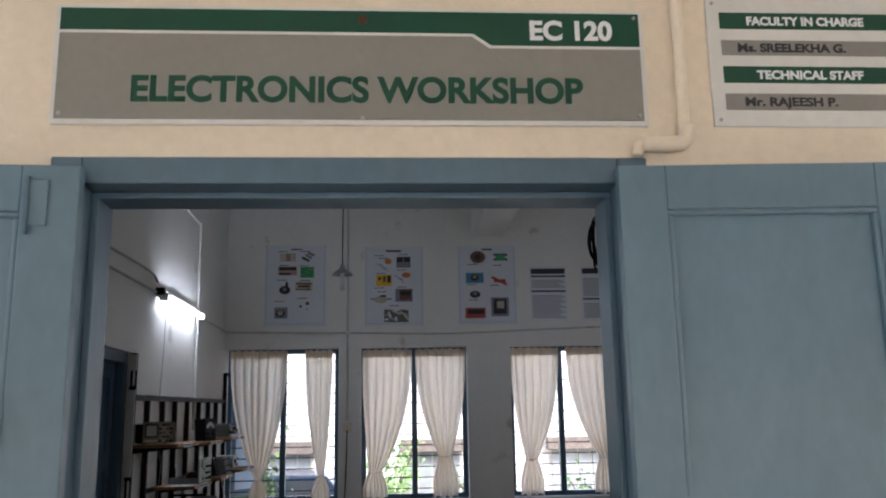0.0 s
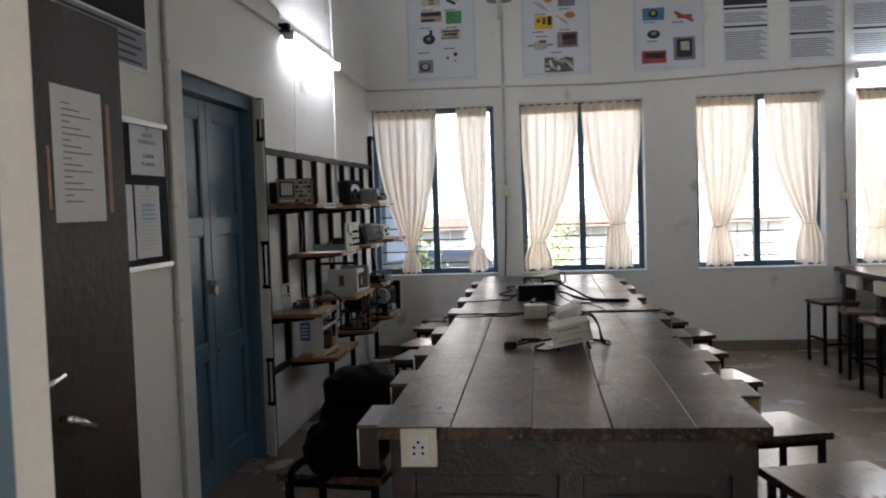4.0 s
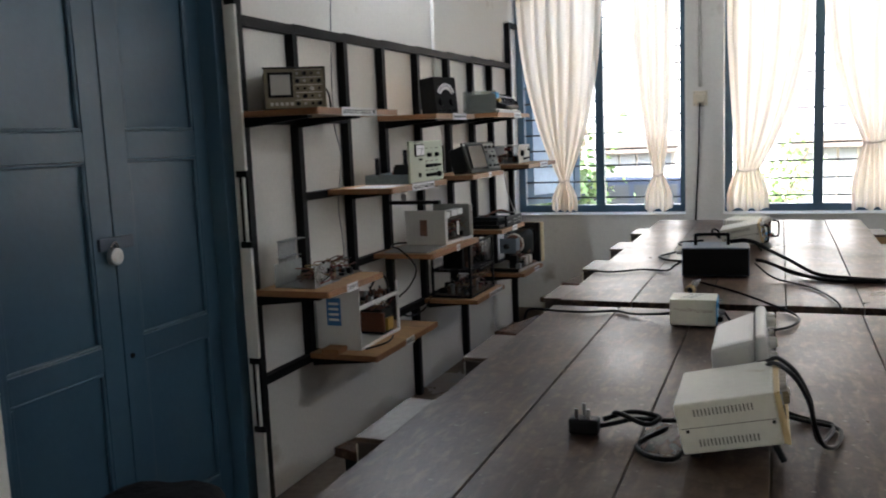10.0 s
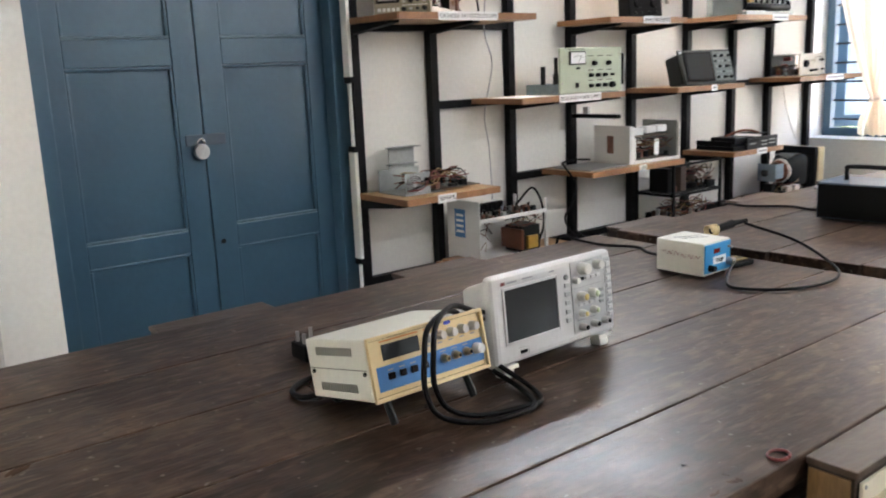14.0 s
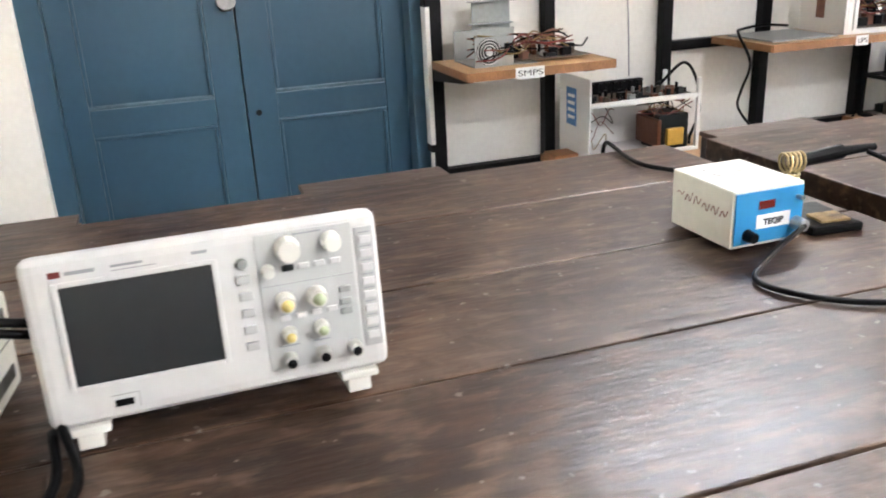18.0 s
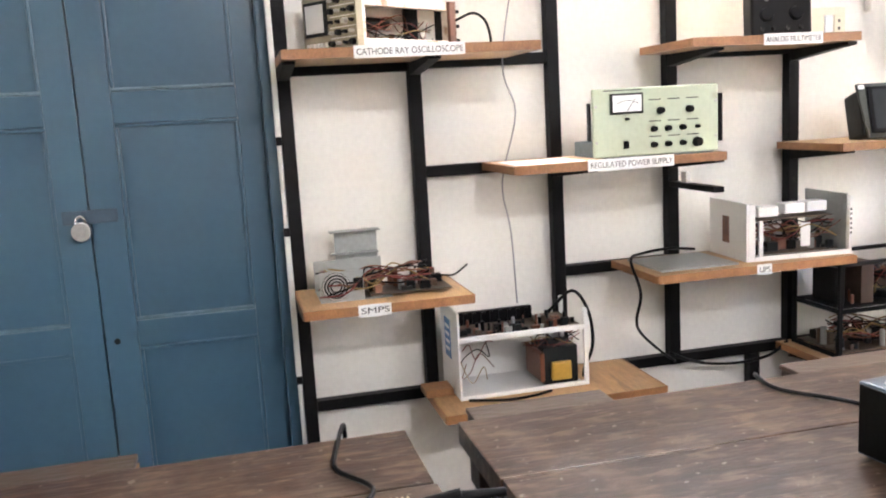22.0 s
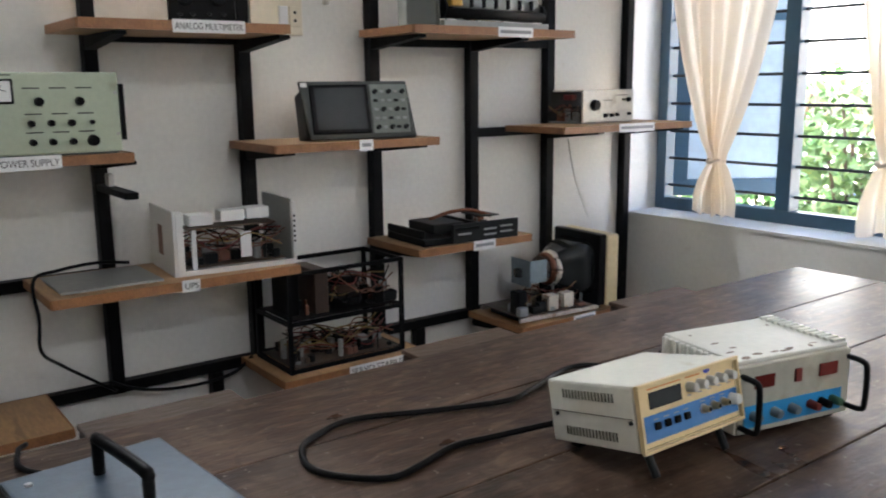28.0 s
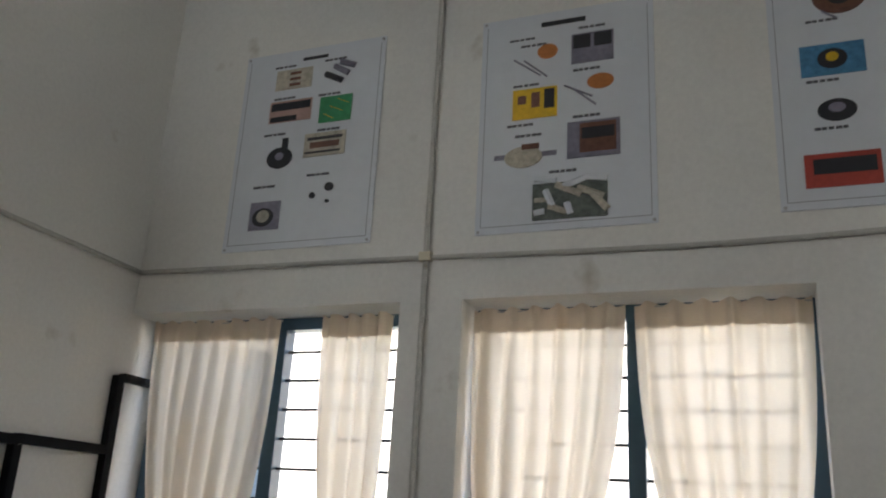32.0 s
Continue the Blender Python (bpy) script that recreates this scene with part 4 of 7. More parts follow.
# ---------------------------------------------------------------- posters over the windows
def poster(x0, x1, z0, z1, label, pics):
    p = thing("wall_chart", label, "poster", at(x0, BACK, z0), "charts over the windows")
    w, h = x1 - x0, z1 - z0
    boxes("sheet", CHART, p, [(0, w, -0.006, -0.002, 0, h)])
    boxes("border_line", PRINT, p, [(0.03 * w, 0.034 * w, -0.0065, -0.0062, 0.03 * h, 0.97 * h), (0.966 * w, 0.97 * w, -0.0065, -0.0062, 0.03 * h, 0.97 * h), (0.034 * w, 0.966 * w, -0.0065, -0.0062, 0.03 * h, 0.033 * h)])
    for k, (u0, u1, v0, v1, shape, mat) in enumerate(pics):
        a, b, c0, c1 = u0 * w, u1 * w, (1 - v1) * h, (1 - v0) * h
        y = -0.0068 - 0.00006 * k
        if shape == "q":
            boxes("picture", mat, p, [(a, b, y, -0.0062, c0, c1)])
        elif shape == "d":
            bm = bmesh.new()
            n_ = 20
            ring = [(0.5 * (a + b) + 0.5 * (b - a) * math.cos(6.28319 * i / n_), 0.5 * (c0 + c1) + 0.5 * (c1 - c0) * math.sin(6.28319 * i / n_)) for i in range(n_)]
            lo = [bm.verts.new((q[0], -0.0062, q[1])) for q in ring]
            hi = [bm.verts.new((q[0], y, q[1])) for q in ring]
            bm.faces.new(hi)
            for i in range(n_):
                bm.faces.new((lo[i], lo[(i + 1) % n_], hi[(i + 1) % n_], hi[i]))
            part("picture", bm, mat, p)
        else:
            rods("picture", mat, p, [((a, -0.0066, c0), (b, -0.0066, c1))], 0.004 if shape == "l" else 0.014, 6)
    for u, vv in ((0.02, 0.985), (0.98, 0.985), (0.02, 0.012), (0.98, 0.012)):
        rods("pin", STEEL, p, [((u * w, -0.006, vv * h), (u * w, -0.010, vv * h))], 0.006, 8)
    return p


CHART = material("glossy_chart_paper", (0.70, 0.73, 0.77), 0.22, 0, 0.03, 20, 3, 0.04)
BROWN = material("print_brown", (0.16, 0.07, 0.045), 0.5, 0, 0.3, 60, 14, 0)
PINK = material("print_pink", (0.42, 0.27, 0.23), 0.5, 0, 0.1, 60, 8, 0)
REDP = material("print_red", (0.42, 0.06, 0.04), 0.5, 0, 0.15, 60, 8, 0)
YEL = material("print_yellow", (0.68, 0.44, 0.02), 0.5, 0, 0.15, 60, 8, 0)
GRN = material("print_green", (0.05, 0.30, 0.12), 0.5, 0, 0.2, 60, 8, 0)
ORG = material("print_orange", (0.55, 0.20, 0.05), 0.5, 0, 0.15, 60, 8, 0)
DARKOLIVE = material("print_dark_olive", (0.10, 0.115, 0.10), 0.5, 0, 0.4, 60, 12, 0)
LIL = material("print_grey_lilac", (0.22, 0.21, 0.27), 0.5, 0, 0.2, 60, 12, 0)
BLU = material("print_blue", (0.06, 0.20, 0.36), 0.5, 0, 0.3, 60, 12, 0)
PALE = material("print_pale", (0.46, 0.42, 0.34), 0.5, 0, 0.3, 60, 14, 0)
CAPTION = material("print_caption", (0.10, 0.10, 0.115), 0.6, 0, 0.1, 60, 8, 0)
def caps(rows):
    return [(u + 0.032 * k, u + 0.032 * k + (0.024 if k % 3 else 0.029), v, v + 0.011, "q", CAPTION) for u, v in rows for k in range(5)]
poster(0.405, 1.078, 2.634, 3.535, "white wall chart with pictures of resistors",
    [(0.42, 0.60, 0.045, 0.062, "q", INK)] + caps(((0.22, 0.075), (0.58, 0.075), (0.24, 0.245), (0.56, 0.255), (0.20, 0.43), (0.58, 0.435), (0.54, 0.655), (0.17, 0.69))) + [
    (0.24, 0.50, 0.10, 0.205, "q", PALE), (0.34, 0.42, 0.115, 0.13, "q", BROWN), (0.34, 0.42, 0.145, 0.16, "q", BROWN), (0.34, 0.42, 0.175, 0.19, "q", BROWN),
    (0.60, 0.72, 0.20, 0.155, "t", INK), (0.66, 0.76, 0.165, 0.12, "t", LIL), (0.70, 0.80, 0.13, 0.10, "t", LIL),
    (0.22, 0.52, 0.265, 0.375, "q", PINK), (0.23, 0.51, 0.275, 0.315, "q", INK), (0.23, 0.42, 0.345, 0.372, "q", INK),
    (0.58, 0.80, 0.275, 0.405, "q", GRN), (0.61, 0.68, 0.39, 0.36, "l", YEL), (0.65, 0.74, 0.355, 0.325, "l", YEL), (0.70, 0.78, 0.32, 0.29, "l", YEL),
    (0.24, 0.42, 0.505, 0.61, "d", INK), (0.34, 0.38, 0.46, 0.53, "q", INK), (0.30, 0.36, 0.53, 0.57, "d", LIL),
    (0.50, 0.78, 0.455, 0.57, "q", PALE), (0.52, 0.76, 0.475, 0.49, "q", INK), (0.54, 0.74, 0.50, 0.53, "q", BROWN), (0.51, 0.75, 0.545, 0.556, "q", INK),
    (0.17, 0.38, 0.77, 0.905, "q", LIL), (0.19, 0.34, 0.80, 0.89, "d", INK), (0.22, 0.31, 0.81, 0.87, "d", PALE),
    (0.57, 0.61, 0.745, 0.775, "d", INK), (0.67, 0.73, 0.705, 0.745, "d", INK), (0.68, 0.71, 0.785, 0.80, "d", INK)])
poster(1.500, 2.153, 2.628, 3.513, "white wall chart with pictures of capacitors",
    [(0.36, 0.62, 0.045, 0.068, "q", INK)] + caps(((0.17, 0.11), (0.58, 0.095), (0.24, 0.145), (0.20, 0.335), (0.55, 0.295), (0.17, 0.52), (0.55, 0.51), (0.22, 0.57), (0.42, 0.745))) + [
    (0.20, 0.36, 0.30, 0.21, "l", LIL), (0.26, 0.40, 0.31, 0.22, "l", LIL), (0.34, 0.46, 0.155, 0.225, "d", ORG),
    (0.54, 0.78, 0.13, 0.27, "q", LIL), (0.55, 0.65, 0.135, 0.20, "q", INK), (0.67, 0.77, 0.135, 0.20, "q", INK),
    (0.20, 0.46, 0.36, 0.50, "q", YEL), (0.23, 0.28, 0.39, 0.43, "q", BROWN), (0.31, 0.36, 0.38, 0.45, "q", BROWN), (0.385, 0.445, 0.37, 0.46, "q", INK),
    (0.50, 0.66, 0.43, 0.365, "l", LIL), (0.56, 0.68, 0.47, 0.39, "l", LIL), (0.63, 0.78, 0.33, 0.40, "d", ORG),
    (0.10, 0.46, 0.655, 0.675, "q", LIL), (0.16, 0.38, 0.625, 0.72, "d", PALE), (0.26, 0.36, 0.615, 0.64, "q", BROWN),
    (0.52, 0.81, 0.54, 0.70, "q", LIL), (0.59, 0.79, 0.55, 0.68, "q", BROWN), (0.60, 0.78, 0.57, 0.62, "q", INK),
    (0.33, 0.74, 0.80, 0.955, "q", DARKOLIVE), (0.34, 0.46, 0.79, 0.775, "t", CHART), (0.40, 0.44, 0.90, 0.83, "t", CHART), (0.52, 0.54, 0.94, 0.89, "t", CHART), (0.62, 0.74, 0.80, 0.785, "t", CHART), (0.34, 0.40, 0.92, 0.925, "t", CHART), (0.50, 0.62, 0.79, 0.82, "t", CHART), (0.46, 0.60, 0.86, 0.81, "t", PALE), (0.34, 0.44, 0.86, 0.88, "q", PALE), (0.58, 0.72, 0.875, 0.83, "t", PALE), (0.66, 0.74, 0.93, 0.86, "t", PALE), (0.42, 0.52, 0.93, 0.90, "t", PALE)])
poster(2.535, 3.190, 2.632, 3.516, "white wall chart with pictures of inductors and transformers",
    [(0.42, 0.60, 0.035, 0.055, "q", INK)] + caps(((0.18, 0.235), (0.60, 0.245), (0.16, 0.49), (0.55, 0.50), (0.18, 0.685), (0.55, 0.67))) + [
    (0.22, 0.48, 0.065, 0.22, "d", BROWN), (0.29, 0.41, 0.105, 0.18, "d", INK), (0.26, 0.33, 0.24, 0.20, "l", LIL),
    (0.62, 0.86, 0.10, 0.13, "q", INK), (0.62, 0.86, 0.16, 0.19, "q", INK), (0.66, 0.82, 0.115, 0.185, "q", GRN),
    (0.14, 0.44, 0.345, 0.475, "q", BLU), (0.22, 0.36, 0.365, 0.45, "d", INK), (0.26, 0.32, 0.38, 0.42, "d", YEL), (0.58, 0.84, 0.50, 0.40, "t", REDP), (0.62, 0.82, 0.43, 0.47, "q", REDP),
    (0.20, 0.38, 0.575, 0.665, "d", INK), (0.25, 0.33, 0.59, 0.63, "d", LIL), (0.12, 0.46, 0.79, 0.92, "q", REDP), (0.16, 0.44, 0.81, 0.87, "q", INK),
    (0.56, 0.86, 0.66, 0.90, "q", LIL), (0.60, 0.82, 0.68, 0.87, "q", INK), (0.66, 0.78, 0.71, 0.80, "q", PALE)])
for x0, heads in ((3.345, (0.02, 0.15, 0.43)), (3.926, (0.02, 0.58)), (4.479, (0.02, 0.55))):
    p = thing("wall_notice", "white printed notice with dark heading bars", "poster", at(x0, BACK, 2.665), "printed notices over the windows")
    boxes("sheet", CHART, p, [(0, 0.41, -0.006, -0.002, 0, 0.615)])
    for k, v in enumerate(heads):
        boxes("heading_bar", INK, p, [(0.012, 0.398, -0.0068, -0.0062, 0.60 - 0.6 * v - (0.06 if k == 0 else 0.02), 0.60 - 0.6 * v)])
    boxes("print_text", PRINT, p, [(0.02, 0.39 - 0.03 * (k % 3), -0.0067, -0.0062, 0.03 + 0.019 * k, 0.041 + 0.019 * k) for k in range(24) if all(abs(0.035 + 0.019 * k - (0.59 - 0.6 * v)) > 0.04 for v in heads)])

# ---------------------------------------------------------------- lamps, wires and fittings on the walls
TUBE = glow("fluorescent_tube_glow", (0.97, 0.98, 1.0), 9.3)
BULB = glow("bulb_glow", (1.0, 0.97, 0.94), 60.0)
L = thing("tube_light", "lit fluorescent tube lamp fixed to the wall", "lamp", at(0.0, 4.70, 2.60), "tube lamps")
boxes("batten", PVC, L, [(0.002, 0.045, 0, 1.30, -0.03, 0.03)], 0.004)
rods("tube", TUBE, L, [((0.075, 0.03, -0.035), (0.075, 1.27, -0.035))], 0.016, 12)
for y in (0.012, 1.288):
    boxes("tube_holder", PVC, L, [(0.02, 0.09, y - 0.012, y + 0.012, -0.06, 0.0)], 0.003)
boxes("choke_cap", PLASTIC, L, [(0.002, 0.07, -0.05, -0.001, -0.015, 0.035)], 0.004)
L = thing("tube_light", "lit fluorescent tube lamp on the window wall", "lamp", at(4.50, BACK, 2.53), "tube lamps")
boxes("batten", PVC, L, [(0, 1.3, -0.045, -0.002, -0.03, 0.03)], 0.004)
rods("tube", TUBE, L, [((0.03, -0.075, -0.035), (1.27, -0.075, -0.035))], 0.016, 12)
for x in (0.012, 1.288):
    boxes("tube_holder", PVC, L, [(x - 0.012, x + 0.012, -0.09, -0.02, -0.06, 0.0)], 0.003)
for x, bright in ((1.395, False), (3.975, True)):
    L = thing("pendant_lamp", ("lit" if bright else "unlit") + " hanging bulb lamp under a small metal shade", "lamp", at(x, 5.0, 2.74), "pendant lamps")
    cord("flex", RUBBER, L, [(0, 0, TOP - 2.74), (0.003, 0.002, 0.8), (0, 0, 0.12)], 0.005)
    bm = bmesh.new()
    prev = None
    for r, z in ((0.018, 0.12), (0.022, 0.095), (0.035, 0.085), (0.085, 0.045), (0.088, 0.038), (0.080, 0.040), (0.03, 0.075), (0.015, 0.08)):
        ring = [bm.verts.new((r * math.cos(6.28319 * k / 24), r * math.sin(6.28319 * k / 24), z)) for k in range(24)]
        if prev:
            for k in range(24):
                bm.faces.new((prev[k], prev[(k + 1) % 24], ring[(k + 1) % 24], ring[k]))
        else:
            bm.faces.new(ring)
        prev = ring
    bm.faces.new(prev[::-1])
    part("shade", bm, GREYCASE if not bright else ALU, L, smooth=True)
    bm = bmesh.new()
    if bright:
        bmesh.ops.create_uvsphere(bm, u_segments=20, v_segments=12, radius=0.042, matrix=Matrix.Translation((0, 0, 0.015)))
    else:
        rod(bm, (0, 0, 0.08), (0, 0, 0.02), 0.018, 14)
        for k in range(3):
            q = 2.094 * k
            rod(bm, (0.011 * math.cos(q), 0.011 * math.sin(q), 0.02), (0.011 * math.cos(q), 0.011 * math.sin(q), -0.085), 0.0095, 10)
    part("bulb", bm, BULB if bright else PVC, L, smooth=True)

PIPE = material("grubby_conduit_paint", (0.50, 0.49, 0.45), 0.6, 0, 0.12, 40, 3, 0.05, (0.34, 0.31, 0.26), stain=0.02)
C = thing("wall_conduit", "thin painted conduit pipes clipped along the walls", "conduit")
cord("pipe", PIPE, C, [(1.318, BACK - 0.012, TOP), (1.318, BACK - 0.012, 3.2), (1.316, BACK - 0.012, 2.4), (1.318, BACK - 0.012, 1.62)], 0.011)
cord("pipe", PIPE, C, [(0.012, BACK - 0.012, 2.572), (1.2, BACK - 0.012, 2.557), (2.4, BACK - 0.012, 2.538), (3.6, BACK - 0.012, 2.575), (4.41, BACK - 0.012, 2.60)], 0.010)
cord("pipe", PIPE, C, [(4.41, BACK - 0.012, TOP), (4.41, BACK - 0.012, 3.0), (4.41, BACK - 0.012, 1.45)], 0.011)
cord("pipe", PIPE, C, [(0.042, 0.14, 2.60), (0.042, 2.9, 2.605), (0.042, 3.04, 2.605), (0.012, 3.12, 2.605), (0.012, 5.5, 2.595), (0.012, BACK - 0.012, 2.572)], 0.010)
cord("pipe", PIPE, C, [(0.042, 0.14, 2.71), (0.042, 3.04, 2.718), (0.012, 3.12, 2.72), (0.012, 3.3, 2.72), (0.012, 4.45, 2.73), (0.012, 4.68, 2.68)], 0.010)
cord("pipe", PVC, C, [(0.014, 4.55, 3.49), (0.014, 5.4, 3.46), (0.014, 6.02, 3.44), (0.014, 6.05, 3.38), (0.014, 6.05, 2.4), (0.014, 6.05, 1.86), (0.014, 6.05, 1.56)], 0.012)
cord("pipe", PIPE, C, [(0.042, 2.862, 2.60), (0.042, 2.862, 1.5), (0.042, 2.857, 0.05)], 0.011)
for z in (1.48, 0.98, 2.1):
    boxes("clip", PIPE, C, [(0.032, 0.058, 2.844, 2.878, z - 0.008, z + 0.008)], 0.003)
boxes("junction_box", IVORY, C, [(1.294, 1.342, BACK - 0.03, BACK - 0.002, 2.540, 2.575)], 0.004)
cord("loose_wire", PRINT, C, [(0.02, 4.93, 2.57), (0.022, 4.90, 2.2), (0.02, 4.86, 1.8), (0.05, 4.79, 1.45), (0.06, 4.82, 1.3), (0.06, 4.77, 1.1), (0.06, 4.79, 0.95), (0.06, 4.80, 0.735)], 0.0024)
cord("floor_pipe", PVC, C, [(0.03, 6.95, 0.46), (0.03, 6.95, 0.12), (0.06, 7.0, 0.035), (0.2, 7.08, 0.022), (0.5, 7.12, 0.022)], 0.018)

# white casing strip between the blue door and the rack
C = thing("casing_strip", "white casing with grey clips running down beside the door", "conduit")
for za, zb in ((1.26, 1.86), (0.575, 1.005), (0.0, 0.315), (1.98, 2.09)):
    boxes("casing", PVC, C, [(0.002, 0.044, 4.1315, 4.1462, za, zb)], 0.003)
for za, zb in ((1.005, 1.26), (0.315, 0.575), (1.86, 1.98)):
    rods("thin_pipe", PVC, C, [((0.028, 4.139, za), (0.028, 4.139, zb))], 0.0065, 8)
for z in (1.86, 1.26, 1.005, 0.575, 0.315):
    boxes("clip", BLACK, C, [(0.002, 0.047, 4.1305, 4.1465, z - 0.012, z + 0.012)], 0.003)

K = thing("wall_socket", "ivory wall socket box with black lead plugged in", "socket", at(1.318, BACK, 1.545))
boxes("plate", IVORY, K, [(-0.045, 0.045, -0.012, -0.002, -0.048, 0.048)], 0.004)
boxes("plug", IVORY, K, [(-0.025, 0.025, -0.045, -0.0122, -0.03, 0.025)], 0.006, "grubby ivory plug top")
for sx in (-1, 1):
    for sz in (-1, 1):
        rods("screw", STEEL, K, [((sx * 0.036, -0.012, sz * 0.039), (sx * 0.036, -0.015, sz * 0.039))], 0.004, 8)
cord("lead", RUBBER, K, [(0, -0.03, -0.03), (-0.004, -0.028, -0.12), (-0.012, -0.014, -0.4), (-0.03, -0.012, -0.8), (-0.04, -0.012, -1.2), (-0.045, -0.012, -1.53)], 0.005)
K = thing("wall_socket", "ivory wall socket box with black lead plugged in", "socket", at(4.41, BACK, 1.42))
boxes("plate", IVORY, K, [(-0.045, 0.045, -0.012, -0.002, -0.048, 0.048)], 0.004)
boxes("plug", IVORY, K, [(-0.025, 0.025, -0.045, -0.0122, -0.03, 0.025)], 0.006)
cord("lead", RUBBER, K, [(0, -0.03, -0.03), (0.01, -0.028, -0.2), (0.02, -0.014, -0.5), (0.04, -0.012, -0.63)], 0.005)
K = thing("switch_board", "ivory switch plate with a socket behind the shelf", "switch", at(0.0, 5.88, 1.52))
boxes("plate", IVORY, K, [(0.002, 0.014, -0.085, 0.085, -0.055, 0.055)], 0.004)
boxes("switch", PAPER, K, [(0.0142, 0.02, 0.005, 0.035, -0.025, 0.03)], 0.003)
boxes("socket_face", IVORY, K, [(0.0142, 0.019, 0.04, 0.075, -0.03, 0.03)], 0.003)
rods("socket_hole", PLASTIC, K, [((0.0185, 0.0575, z), (0.0196, 0.0575, z)) for z in (-0.012, 0.012)], 0.005, 8)

# coil of cable hung from the ceiling
C = thing("cable_coil", "coil of black cable hanging from the ceiling", "cable", at(2.75, 1.91, 2.40))
bm = bmesh.new()
tube(bm, [((0.048 + 0.012 * math.sin(k * 0.9)) * math.cos(k * 0.5236), 0.02 * math.sin(k * 1.7) + 0.004 * (k % 5), (0.125 + 0.018 * math.sin(k * 1.1)) * math.sin(k * 0.5236)) for k in range(61)], 0.0055, 7, 3)
part("winding", bm, RUBBER, C, smooth=True)
cord("hanging_wire", RUBBER, C, [(0.0, 0.0, 0.12), (0.004, 0.0, 0.40), (-0.004, 0.0, 0.80), (0.0, 0.0, 1.262)], 0.003)


# ---------------------------------------------------------------- shelf labels
LABELS = (("A", 4.32, 4.60, "CATHODE RAY OSCILLOSCOPE"), ("B", 4.285, 4.37, "SMPS"), ("C", 4.78, 4.865, "INVERTER"), ("D", 4.92, 5.17, "REGULATED POWER SUPPLY"),
          ("E", 5.445, 5.63, "ANALOG MULTIMETER"), ("F", 5.425, 5.472, "UPS"), ("G", 5.955, 6.0, ""), ("H", 5.90, 6.13, "SERVO STABILIZER"), ("I", 6.465, 6.61, ""),
          ("J", 6.365, 6.455, ""), ("K", 7.03, 7.22, ""), ("L", 6.82, 6.93, ""))
for key, ya, yb, text in LABELS:
    z = SHELVES[key][2]
    t = thing("shelf_label", "white paper label" + (" reading " + text.lower() if text else " with small print") + " on the shelf edge", "label", None, "labels on the shelf edges")
    boxes("strip", PAPER, t, [(0.3424, 0.3434, ya, yb, z - 0.027, z + 0.004)])
    if text:
        words("lettering", text, 0.022, INK, t, at(0.3437, ya + 0.006, z - 0.019, FACE_X), width=yb - ya - 0.012)
    else:
        boxes("print_bar", PRINT, t, [(0.3436, 0.3440, ya + 0.008, yb - 0.008, z - 0.016, z - 0.006)])


def knob(parent, x, y, z, r=0.009, d=0.014, mat=None):
    bm = bmesh.new()
    rod(bm, (x, y, z), (x + d, y, z), r, 14, r * 0.86)
    rod(bm, (x + d, y, z), (x + d + 0.001, y, z), r * 0.7, 14)
    return part("knob", bm, mat or KNOBGREY, parent)


def bits(parent, rnd, x0, x1, y0, y1, z, count, big=0.03):
    """Loose components standing on a board: small cans, blocks and coils, each a part."""
    mats = (PLASTIC, BROWN, COPPER, GREYCASE, DARKCASE, PLASTIC, BROWN, DARKCASE, DARKCASE, BOARD, GREYCASE)
    for k in range(int(count * 1.8)):
        x, y, s, h = rnd.uniform(x0, x1), rnd.uniform(y0, y1), rnd.uniform(0.003, big * 0.26), rnd.uniform(0.006, big * 0.75)
        bm = bmesh.new()
        if k % 3 == 0:
            rod(bm, (x, y, z), (x, y, z + h * 1.3), s * 0.7, 10)
        else:
            box(bm, x - s, x + s, y - s * 1.3, y + s * 1.3, z, z + h)
            bevelled(bm, 0.0012, 1)
        part("component", bm, mats[rnd.randrange(len(mats))], parent)


def wires(parent, rnd, x0, x1, y0, y1, z0, z1, count, r=0.0022):
    for k in range(int(count * 1.6)):
        pts = [(rnd.uniform(x0, x1), y0 + (y1 - y0) * q / 4 + rnd.uniform(-0.02, 0.02), rnd.uniform(z0, z1)) for q in range(5)]
        cord("wire", (WIRERED, PLASTIC, WIREYELLOW, BROWN, PLASTIC, COPPER)[k % 6], parent, pts, r * 0.72, n=5)


# cathode ray oscilloscope, its side cover off
I = thing("oscilloscope", "old grey cathode ray oscilloscope with its side cover removed", "oscilloscope", pose(0.085, 4.225, 1.481, 0, 0, 35))
boxes("front_panel", DRAB, I, [(0.0, 0.215, 0.0, 0.014, 0.006, 0.148)], 0.004, "drab green control panel")
boxes("bezel", DARKCASE, I, [(0.012, 0.102, -0.006, -0.0002, 0.045, 0.135)], 0.003)
boxes("screen", SCREENGREY, I, [(0.022, 0.092, -0.0085, -0.0062, 0.054, 0.126)], 0.002)
for k in range(5):
    for q in range(4):
        bm = bmesh.new()
        r_ = 0.0085 if (k + 2 * q) % 3 == 0 else 0.005
        rod(bm, (0.118 + 0.026 * q, 0, 0.022 + 0.027 * k), (0.118 + 0.026 * q, -0.013, 0.022 + 0.027 * k), r_, 12, r_ * 0.85)
        part("knob", bm, KNOBGREY if (k + q) % 3 == 1 else DARKCASE, I)
    boxes("print_line", PVC, I, [(0.110, 0.206, -0.0008, -0.0002, 0.034 + 0.027 * k, 0.0365 + 0.027 * k)])
boxes("panel_rim", DARKCASE, I, [(-0.004, 0.219, -0.010, 0.013, 0.1484, 0.153)], 0.002)
